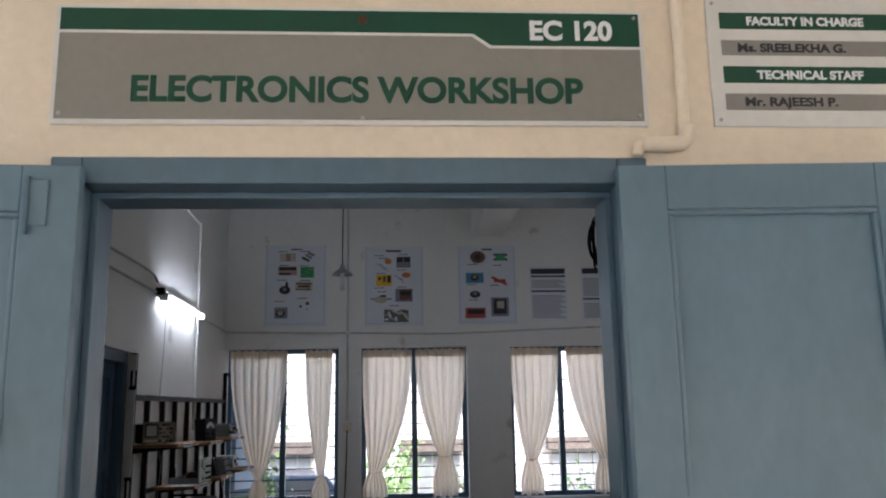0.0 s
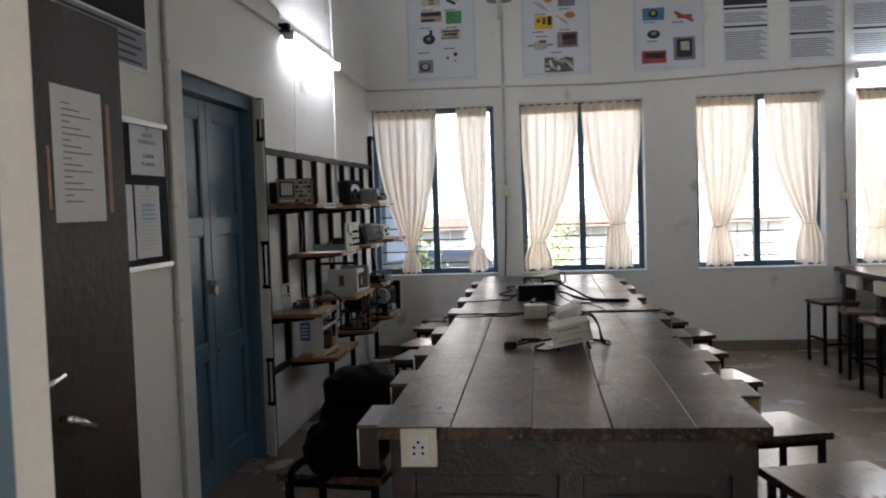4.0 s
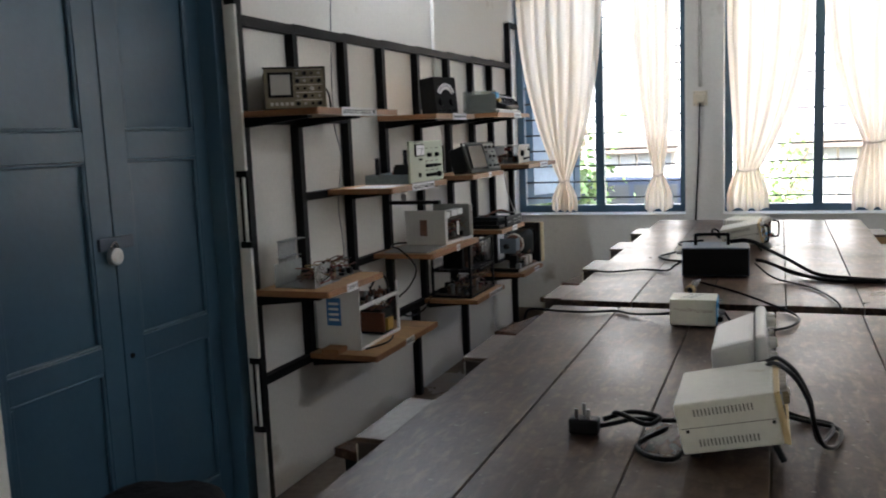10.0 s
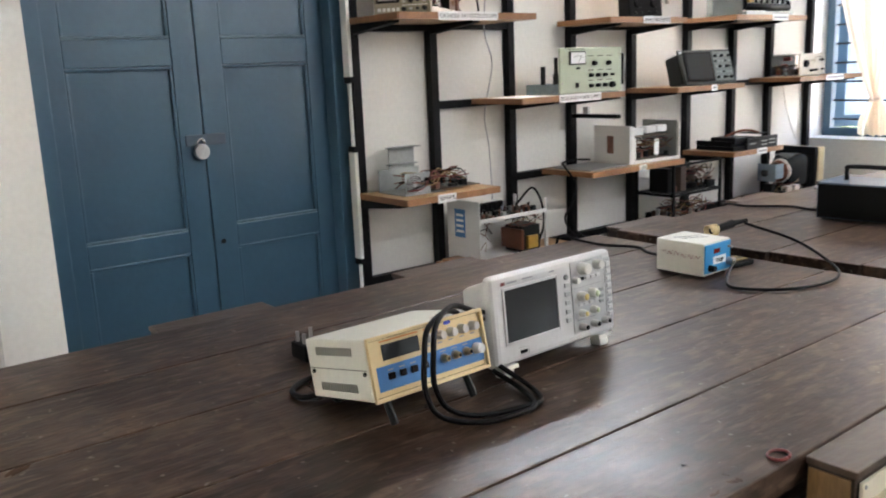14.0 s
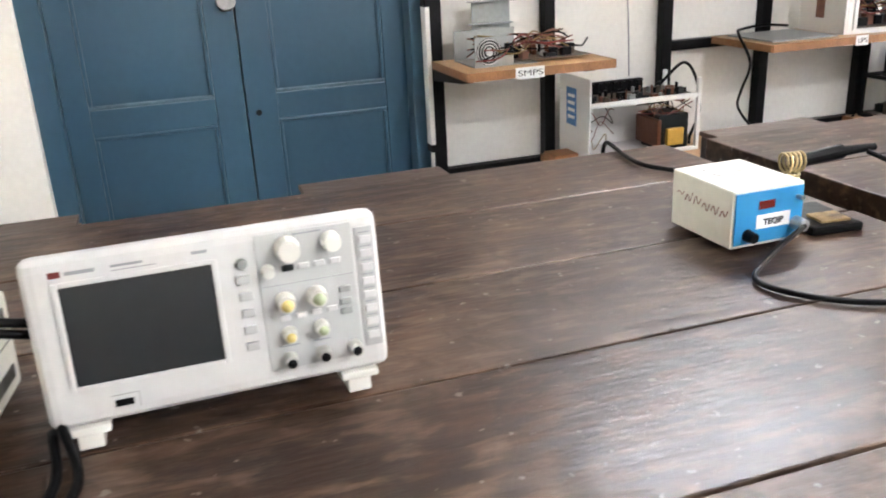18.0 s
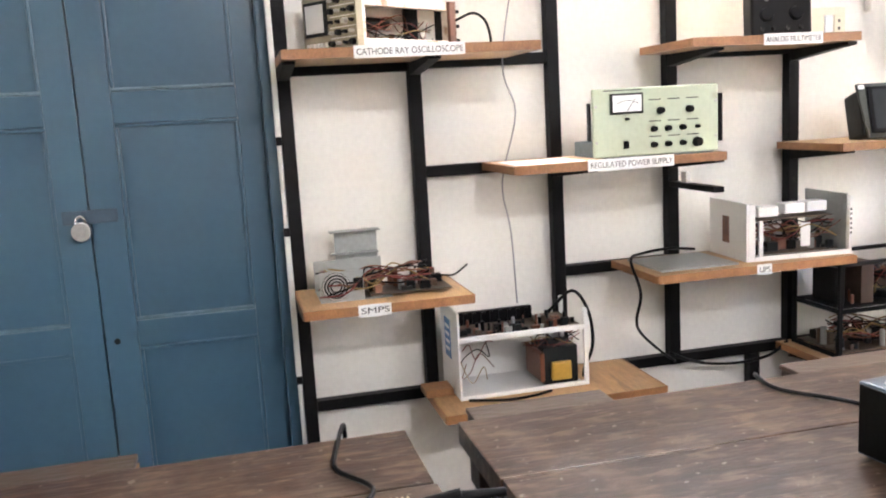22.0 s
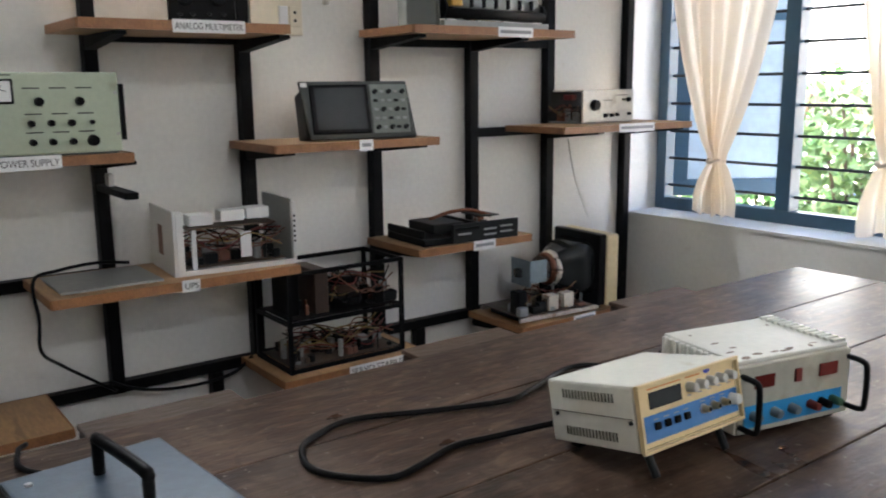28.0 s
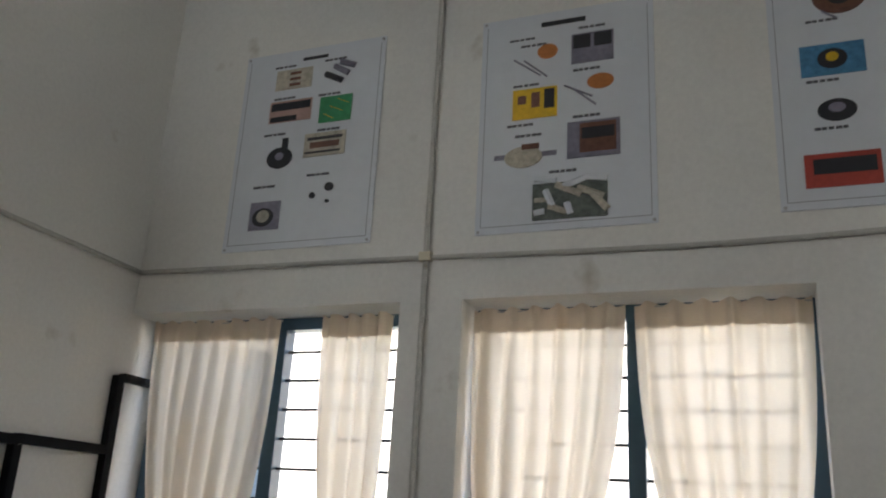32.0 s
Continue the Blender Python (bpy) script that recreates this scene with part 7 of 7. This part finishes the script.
tube(bm, [(-0.035 + 0.009 * math.cos(k * 0.9), 0.014 + 0.009 * math.sin(k * 0.9), 0.013 + 0.00085 * k) for k in range(60)], 0.0018, 6, 3)
part("spring_upright", bm, BRASS, I, "pale brass coil upright", smooth=True)
bm = bmesh.new()
tube(bm, [(-0.035 + 0.013 * math.cos(k * 0.9), -0.002 + 0.0009 * k, 0.078 + 0.013 * math.sin(k * 0.9)) for k in range(34)], 0.0018, 6, 3)
part("spring_holder", bm, BRASS, I, "pale brass spring holder", smooth=True)
bm = bmesh.new()
rod(bm, (-0.035, 0.012, 0.077), (-0.034, 0.085, 0.086), 0.0085, 14, 0.0105)
part("iron_handle", bm, RUBBER, I, "black soldering iron handle")
bm = bmesh.new()
rod(bm, (-0.034, 0.0852, 0.086), (-0.032, 0.135, 0.088), 0.0075, 14, 0.005)
part("strain_relief", bm, RUBBER, I)

PANELDULL = material("dulled_cream_panel", (0.42, 0.41, 0.34), 0.5, 0, 0.1, 60, 4, 0.04, (0.30, 0.27, 0.20), stain=0.03)
RUSTCHIP = material("chipped_paint_rust", (0.20, 0.15, 0.11), 0.8, 0, 0.3, 90, 9, 0.2)
DARKKNOB = material("blue_grey_knob", (0.16, 0.19, 0.21), 0.4, 0, 0.1, 60, 5, 0.02)
I = thing("dual_power_supply", "cream power supply with red displays and side handles", "power supply", pose(1.727, 5.735, TABLE_TOP + 0.0005, 0, 0, -12))
boxes("case", OFFWHITE, I, [(-0.17, -0.004, 0.0, 0.225, 0.006, 0.110)], 0.003)
boxes("top_cover", OFFWHITE, I, [(-0.168, -0.006, 0.002, 0.223, 0.1102, 0.118)], 0.003)
for k in range(12):
    boxes("heat_fin", OFFWHITE, I, [(-0.16 + 0.013 * k, -0.153 + 0.013 * k, -0.008, -0.0004, 0.03, 0.116)], 0.001)
    boxes("top_ridge", OFFWHITE, I, [(-0.16 + 0.013 * k, -0.153 + 0.013 * k, 0.195, 0.222, 0.1182, 0.123)], 0.001)
boxes("front_panel", PANELDULL, I, [(-0.0038, 0.0, 0.002, 0.223, 0.008, 0.109)], 0.001, "dulled cream front panel")
boxes("blue_band", SKYBLUE, I, [(0.0002, 0.0008, 0.012, 0.208, 0.016, 0.050)])
for y in (0.03, 0.158):
    boxes("display", LEDRED, I, [(0.0002, 0.002, y, y + 0.038, 0.074, 0.094)], 0.0005, "dark red display window")
boxes("rocker_switch", WIRERED, I, [(0.0002, 0.004, 0.108, 0.12, 0.074, 0.094)], 0.001)
for y in (0.03, 0.07, 0.105):
    knob(I, 0.0009, y, 0.034, 0.0078, 0.014, DARKKNOB)
for y, mt in ((0.142, WIRERED), (0.165, PLASTIC), (0.188, GREENPCB)):
    knob(I, 0.0009, y, 0.034, 0.007, 0.018, mt)
rnd = random.Random(21)
for k in range(16):
    y_, x_ = rnd.uniform(0.01, 0.205), rnd.uniform(-0.022, -0.010) if k % 3 else rnd.uniform(-0.15, -0.02)
    a_, b_ = rnd.uniform(0.003, 0.011), rnd.uniform(0.002, 0.005)
    bm = bmesh.new()
    slab(bm, [(x_ + b_ * rnd.uniform(0.6, 1.2) * math.cos(q * 1.0472), y_ + a_ * rnd.uniform(0.6, 1.2) * math.sin(q * 1.0472)) for q in range(6)], 0.1181, 0.1184)
    part("paint_chip", bm, RUSTCHIP, I)
for y in (0.006, 0.219):
    bm = bmesh.new()
    tube(bm, [(0.0, y, 0.02), (0.026, y, 0.021), (0.034, y, 0.032), (0.034, y, 0.085), (0.026, y, 0.096), (0.0, y, 0.097)], 0.0045, 8, 4)
    part("handle", bm, PLASTIC, I, "black strap handle", smooth=True)
for y in (0.02, 0.19):
    boxes("foot", RUBBER, I, [(-0.16, -0.145, y, y + 0.015, 0, 0.0055), (-0.025, -0.01, y, y + 0.015, 0, 0.0055)])
cord("rear_lead", RUBBER, I, [(-0.171, 0.06, 0.05), (-0.20, 0.05, 0.03), (-0.235, 0.05, 0.055), (-0.23, 0.09, 0.062), (-0.20, 0.11, 0.03), (-0.24, 0.18, 0.007)], 0.005)

I = thing("instrument_box", "dark blue-grey metal instrument box with black carrying handle", "instrument", pose(1.470, 4.828, TABLE_TOP + 0.0005, 0, 0, 5))
boxes("case", STEELBLUE, I, [(0, 0.240, 0.0, 0.172, 0.006, 0.112)], 0.003)
boxes("front_face", PLASTIC, I, [(0.004, 0.236, -0.003, -0.0002, 0.010, 0.108)], 0.001)
bm = bmesh.new()
tube(bm, [(0.05, 0.085, 0.112), (0.05, 0.085, 0.144), (0.058, 0.085, 0.152), (0.16, 0.09, 0.152), (0.168, 0.09, 0.144), (0.168, 0.09, 0.112)], 0.0065, 8, 4)
part("handle", bm, PLASTIC, I, smooth=True)
rods("screw", STEEL, I, [((0.03, 0.02, 0.112), (0.03, 0.02, 0.1145)), ((0.212, 0.152, 0.112), (0.212, 0.152, 0.1145))], 0.004, 8)
rods("terminal", STEEL, I, [((0.0, 0.03, 0.09), (-0.02, 0.03, 0.09)), ((0.0, 0.06, 0.09), (-0.02, 0.06, 0.09))], 0.006, 8)
cord("test_lead", RUBBER, I, [(0.30, 0.07, 0.10), (0.38, 0.05, 0.06), (0.47, 0.02, 0.014), (0.58, -0.03, 0.007), (0.67, -0.06, 0.007), (0.69, -0.085, 0.007), (0.66, -0.105, 0.007), (0.57, -0.095, 0.007), (0.47, -0.05, 0.007), (0.37, 0.0, 0.03), (0.30, 0.03, 0.055), (0.264, 0.04, 0.06)], 0.0065)
cord("test_lead", RUBBER, I, [(0.264, 0.065, 0.06), (0.31, 0.055, 0.05), (0.39, 0.02, 0.015), (0.49, -0.04, 0.007), (0.57, -0.075, 0.007), (0.65, -0.08, 0.007), (0.67, -0.095, 0.014), (0.62, -0.108, 0.014), (0.55, -0.10, 0.014)], 0.0055)
cord("loose_lead", RUBBER, I, [(0.26, 0.03, 0.05), (0.32, -0.05, 0.01), (0.42, -0.20, 0.005), (0.46, -0.36, 0.005), (0.47, -0.50, 0.004), (0.47, -0.545, -0.03), (0.47, -0.55, -0.09)], 0.0035)
cord("mains_lead", RUBBER, I, [(-0.002, 0.08, 0.05), (-0.03, 0.09, 0.03), (-0.06, 0.13, 0.006), (-0.15, 0.15, 0.006), (-0.26, 0.09, 0.006), (-0.33, 0.10, 0.006), (-0.365, 0.12, 0.0)], 0.004)
cord("handle_lead", RUBBER, I, [(0.175, 0.062, 0.128), (0.22, 0.052, 0.134), (0.26, 0.05, 0.126), (0.30, 0.07, 0.10)], 0.008)

# ---------------------------------------------------------------- switch boxes along the table edges
def switch_box(x, y, side, lit):
    """A wooden box with an ivory switch plate, fixed to the table's edge with its lid level with the top. side: +1 looks along +x."""
    b = thing("switch_box", "wooden box with yellowed switch plate fixed to the table edge", "switch box", pose(x, y, TABLE_TOP - 0.137, 0, 0, 0 if side > 0 else 180), "switch boxes along the table edges")
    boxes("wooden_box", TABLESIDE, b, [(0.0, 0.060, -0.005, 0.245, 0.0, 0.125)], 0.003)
    boxes("lid_strip", LIDWOOD, b, [(-0.001, 0.064, -0.007, 0.247, 0.1255, 0.135)], 0.002)
    boxes("end_plate", ENDWOOD, b, [(0.004, 0.056, -0.0085, -0.0054, 0.004, 0.122)])
    boxes("switch_plate", IVORY, b, [(0.0605, 0.066, 0.004, 0.238, 0.008, 0.118)], 0.002)
    boxes("switch", IVORY, b, [(0.0676, 0.0715, 0.128, 0.142, 0.05, 0.066)], 0.002)
    boxes("indicator", LEDON if lit else LEDRED, b, [(0.0676, 0.0700, 0.050, 0.063, 0.034, 0.064)], 0.001)
    boxes("inner_plate", PLATEWORN, b, [(0.0662, 0.0674, 0.018, 0.226, 0.024, 0.092)], 0.001, "yellowed inner plate")
    for yy, zz in ((0.010, 0.014), (0.232, 0.014), (0.010, 0.112), (0.232, 0.112), (0.12, 0.112)):
        rods("screw", STEEL, b, [((0.0655, yy, zz), (0.0672, yy, zz))], 0.0028, 8)
    return b


PLATEWORN = material("yellowed_plate", (0.50, 0.43, 0.27), 0.5, 0, 0.12, 60, 6, 0.04, (0.36, 0.29, 0.16), stain=0.03)
ENDWOOD = material("bare_end_wood", (0.26, 0.15, 0.06), 0.6, 0, 0.25, 40, 5, 0.2, (0.15, 0.09, 0.04), stretch=(4, 4, 1), stain=0.03)
LIDWOOD = material("worn_lid_wood", (0.07, 0.042, 0.026), 0.4, 0, 0.25, 30, 4, 0.15, (0.08, 0.05, 0.03), stretch=(3, 1, 3), stain=0.04)
LEDON = glow("lit_red_indicator", (1.0, 0.03, 0.012), 0.10)
for k, y in enumerate((2.15, 2.755, 3.362, 3.965, 4.395, 5.00, 5.61, 6.21)):
    switch_box(TABLE_EDGE + 0.0015, y, 1, y == 3.362)
for k, y in enumerate((1.80, 2.38, 2.97, 3.575, 4.375, 5.00, 5.61, 6.21)):
    switch_box(1.1185, y + 0.242, -1, False)
K = thing("table_socket", "ivory socket plate on the end of the table", "socket", at(1.192, 1.78, 0.684))
boxes("plate", IVORY, K, [(0, 0.105, -0.03, -0.0005, 0, 0.112)], 0.004)
boxes("socket_face", PVC, K, [(0.025, 0.08, -0.033, -0.0302, 0.02, 0.095)], 0.003)
rods("socket_hole", PLASTIC, K, [((x, -0.0328, z), (x, -0.034, z)) for x, z in ((0.0525, 0.075), (0.04, 0.042), (0.065, 0.042), (0.04, 0.06), (0.065, 0.06))], 0.0045, 8)
K = thing("bench_number", "white paper label with a batch number on the table edge", "label", at(TABLE_EDGE + 0.004, 3.142, 0.597))
boxes("sheet", PAPER, K, [(-0.0335, -0.0318, 0.0, 0.20, 0.06, 0.115)])
words("lettering", "BATCH 3", 0.045, INK, K, at(-0.0312, 0.012, 0.07, FACE_X), width=0.175, bold=0.0006)
K = thing("rubber_ring", "small red rubber ring lying on the table", "ring", at(2.222, 3.325, TABLE_TOP + 0.0005))
bm = bmesh.new()
tube(bm, [(0.012 * math.cos(q * 0.6283), 0.016 * math.sin(q * 0.6283), 0.0022) for q in range(11)], 0.0022, 6, 2)
part("ring", bm, WIRERED, K, smooth=True)

# ---------------------------------------------------------------- bags, books and papers
def lump(parent, name, mat, centre, size, seed, n=26):
    """A soft sagging form."""
    bm = bmesh.new()
    bmesh.ops.create_uvsphere(bm, u_segments=n, v_segments=n // 2 + 2, radius=1.0)
    for v in bm.verts:
        q = v.co.copy()
        f = 1 + 0.16 * noise.noise(q * 2.1 + Vector((seed, 0, 0))) + 0.06 * noise.noise(q * 6 + Vector((0, seed, 0)))
        v.co = Vector((centre[k] + math.copysign(abs(q[k]) ** 0.8, q[k]) * size[k] * f for k in range(3)))
        v.co.z = max(v.co.z, centre[2] - size[2] * 0.86)
    return part(name, bm, mat, parent, smooth=True)


B = thing("backpack", "black nylon backpack heaped on a stool", "bag", at(0.88, 2.46, 0.478))
lump(B, "body", BAGCLOTH, (0.0, 0.05, 0.13), (0.13, 0.17, 0.15), 3)
lump(B, "top_flap", BAGCLOTH, (0.035, 0.06, 0.275), (0.135, 0.17, 0.085), 8)
lump(B, "pocket", BAGCLOTH, (-0.03, -0.13, 0.09), (0.11, 0.085, 0.10), 5)
cord("strap", BAGCLOTH, B, [(-0.10, -0.12, 0.08), (-0.17, -0.2, 0.035), (-0.14, -0.27, 0.015), (-0.05, -0.26, 0.02), (0.0, -0.2, 0.05)], 0.014)
cord("cord_tag", PAPER, B, [(0.17, 0.06, 0.27), (0.195, 0.02, 0.24), (0.21, 0.04, 0.20), (0.205, 0.08, 0.19)], 0.004)
# ---------------------------------------------------------------- the bench and stools by the far windows
t = thing("side_bench", "dark brown wooden bench with switch boxes by the windows", "table")
boxes("top", TABLE, t, [(4.28, 5.4, 4.6, 7.40, 0.74, 0.78)], 0.004)
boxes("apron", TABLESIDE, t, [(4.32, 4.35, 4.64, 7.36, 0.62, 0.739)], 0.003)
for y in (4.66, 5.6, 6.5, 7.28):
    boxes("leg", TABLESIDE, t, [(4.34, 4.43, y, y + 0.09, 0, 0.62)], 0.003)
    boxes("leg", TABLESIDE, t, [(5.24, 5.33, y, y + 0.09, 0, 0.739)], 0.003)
for y in (5.0, 5.6, 6.2, 6.8):
    boxes("socket_box", IVORY, t, [(4.255, 4.318, y, y + 0.22, 0.63, 0.735)], 0.003)
I = thing("bench_instrument", "pale grey instrument on small feet on the bench", "instrument", pose(4.75, 6.35, 0.7805, 0, 0, 15))
boxes("case", OFFWHITE, I, [(-0.12, 0.12, -0.1, 0.1, 0.03, 0.11)], 0.005)
boxes("front_panel", GREYCASE, I, [(-0.11, 0.11, -0.103, -0.1005, 0.038, 0.10)])
for x in (-0.09, 0.09):
    boxes("foot", PLASTIC, I, [(x - 0.012, x + 0.012, -0.08, -0.056, 0, 0.03), (x - 0.012, x + 0.012, 0.056, 0.08, 0, 0.03)])


def chair_stool(x, y, turn):
    s = thing("back_stool", "dark wooden stool with a low back bar and black legs", "stool", pose(x, y, 0, 0, 0, turn), "stools at the side bench")
    boxes("seat", SEAT, s, [(-0.16, 0.16, -0.16, 0.16, 0.50, 0.53)], 0.004)
    for sx in (-1, 1):
        boxes("leg", BLACK, s, [(sx * 0.14 - 0.012, sx * 0.14 + 0.012, -0.15, -0.126, 0, 0.50)], 0.002)
        boxes("leg", BLACK, s, [(sx * 0.14 - 0.012, sx * 0.14 + 0.012, 0.126, 0.15, 0, 0.50)], 0.002)
        boxes("stretcher", BLACK, s, [(sx * 0.14 - 0.008, sx * 0.14 + 0.008, -0.125, 0.125, 0.20, 0.22)])
    boxes("foot_bar", BLACK, s, [(-0.127, 0.127, -0.146, -0.130, 0.16, 0.18)])
    return s


base2 = chair_stool(4.10, 6.9, 10)
for x, y, r in ((4.12, 6.25, -5), (4.08, 5.65, 6), (4.10, 5.1, 0)):
    copy_thing(base2, pose(x, y, 0, 0, 0, r))

# ---------------------------------------------------------------- outside the windows
SHADEBROWN = material("weathered_brown_shade", (0.13, 0.105, 0.085), 0.8, 0, 0.3, 30, 4, 0.2)
PALEWALL = material("pale_cream_outside_paint", (0.65, 0.63, 0.585), 0.9, 0, 0.06, 30, 1.0, 0.1, (0.54, 0.50, 0.43), stain=0.02)
B = thing("opposite_building", "pale yellow plastered building with grilled windows", "building")
boxes("wall", PALEWALL, B, [(-9, 14, 15.5, 16.5, -0.60, 4.6)])
boxes("roof", PLASTER, B, [(-9.3, 14.3, 15.1, 16.6, 4.601, 4.85)], 0.02)
for x in (-6.7, -3.8, -0.9, 2.03, 4.95, 7.9, 10.8):
    wn_ = boxes("window", PLASTER, B, [(x, x + 1.15, 15.46, 15.499, 0.0, 1.12)], 0.005)
    boxes("window_shade", SHADEBROWN, wn_, [(x - 0.06, x + 1.21, 15.25, 15.4595, 0.98, 1.22)], 0.01)
    boxes("window_frame", GREYCASE, wn_, [(x + 0.02, x + 1.13, 15.43, 15.459, 0.02, 0.08)])
    for k in range(4):
        boxes("louvre", GREYCASE, wn_, [(x + 0.04 + 0.275 * k, x + 0.28 + 0.275 * k, 15.425, 15.4585, 0.09, 0.97)])
B = thing("garden_wall", "weathered low plaster wall behind the shrubs", "wall")
boxes("wall", PLASTER, B, [(-7, -1.2, 12.2, 12.4, -0.60, 0.55)], 0.02)

LEAF = material("shrub_leaf", (0.05, 0.125, 0.028), 0.5, 0, 0.4, 30, 6, 0.1, (0.16, 0.22, 0.05), stain=0.05)
LEAF2 = material("pale_shrub_leaf", (0.16, 0.26, 0.08), 0.5, 0, 0.4, 30, 6, 0.1, (0.3, 0.3, 0.06), stain=0.05)
BARK = material("shrub_bark", (0.12, 0.085, 0.055), 0.9, 0, 0.3, 40, 6, 0.4)


def shrub(x, y, high, wide, count, seed, mat):
    s = thing("shrub", "leafy green garden shrub outside the window", "shrub", at(x, y, -0.602), "shrubs outside the windows")
    rnd = random.Random(seed)
    bm = bmesh.new()
    tips = []
    for k in range(9):
        a = rnd.uniform(0, 6.28)
        tip = (wide * 0.7 * math.cos(a), wide * 0.7 * math.sin(a), high * rnd.uniform(0.55, 1.0))
        tube(bm, [(0, 0, 0), (tip[0] * 0.35, tip[1] * 0.35, tip[2] * 0.5), tip], 0.012, 5, 3)
        tips.append(Vector(tip))
    part("branches", bm, BARK, s)
    verts, faces = [], []
    for k in range(count):
        c_ = rnd.choice(tips) * rnd.uniform(0.35, 1.05) + Vector((rnd.gauss(0, 0.16), rnd.gauss(0, 0.16), rnd.gauss(0, 0.13)))
        c_.z = max(0.03, c_.z)
        u = Vector((rnd.gauss(0, 1), rnd.gauss(0, 1), rnd.gauss(0, 0.6))).normalized()
        w = u.orthogonal().normalized()
        w = (w * math.cos(k) + u.cross(w) * math.sin(k))
        l, b = rnd.uniform(0.05, 0.12), rnd.uniform(0.022, 0.05)
        n0 = len(verts)
        up = u.cross(w) * 0.012
        for q in (u * -l * 0.5, w * b + up, u * l * 0.5, w * -b + up):
            verts.append(tuple(c_ + q))
        faces.append((n0, n0 + 1, n0 + 2, n0 + 3))
    me = bpy.data.meshes.new("leaves")
    me.from_pydata(verts, [], faces)
    me.materials.append(mat)
    ob = new("leaves", me)
    ob.parent = s
    ob["kind"] = "stuff"
    return s


for k, (x, y, h, w, n_) in enumerate(((-0.35, 10.1, 2.05, 0.5, 1900), (-1.3, 10.5, 1.9, 0.6, 1500), (-2.6, 11.0, 2.1, 0.8, 900), (5.2, 12.6, 1.2, 0.7, 700), (1.7, 14.4, 1.7, 0.7, 900), (3.3, 14.7, 1.2, 0.5, 500))):
    shrub(x, y, h, w, n_, 100 + k, LEAF2 if k % 2 == 0 else LEAF)

C = thing("parked_car", "dark blue parked car seen through the window", "car", pose(0.15, 13.0, -0.60, 0, 0, 3))
CARBLUE = material("dark_blue_car_paint", (0.02, 0.028, 0.045), 0.25, 0.2, 0.05, 60, 3, 0.0)
bm = bmesh.new()
prof = [(-1.8, 0.28), (1.8, 0.28), (1.85, 0.62), (1.55, 0.86), (0.95, 0.92), (0.55, 1.36), (-0.75, 1.40), (-1.35, 0.98), (-1.75, 0.92), (-1.86, 0.6)]
a_ = [bm.verts.new((x, -0.78, z)) for x, z in prof]
b_ = [bm.verts.new((x, 0.78, z)) for x, z in prof]
bm.faces.new(a_); bm.faces.new(b_[::-1])
for i in range(len(prof)):
    bm.faces.new((a_[i], a_[(i + 1) % len(prof)], b_[(i + 1) % len(prof)], b_[i]))
part("body", bevelled(bm, 0.06, 3), CARBLUE, C)
boxes("side_window", SCREEN, C, [(-0.66, -0.12, -0.79, -0.781, 0.95, 1.28), (-0.06, 0.46, -0.79, -0.781, 0.95, 1.28)], 0.004)
for x in (-1.15, 1.15):
    for y in (-0.80, 0.66):
        bm = bmesh.new()
        rod(bm, (x, y, 0.30), (x, y + 0.16, 0.30), 0.30, 24)
        w_ = part("wheel", bevelled(bm, 0.02), RUBBER, C)
        bm = bmesh.new()
        rod(bm, (x, y - 0.006, 0.30), (x, y - 0.0005, 0.30), 0.18, 20)
        part("rim", bm, ALU, w_)
boxes("headlight", GLASS, C, [(1.60, 1.80, -0.74, -0.5, 0.66, 0.78)], 0.02)

# low plinth along the window wall
bm = bmesh.new()
box(bm, 0.02, RIGHT, BACK - 0.008, BACK - 0.0005, 0.0, 0.10)
setting("baseboard", bm, FLOOR, "dark cement skirting along the wall", "baseboard")
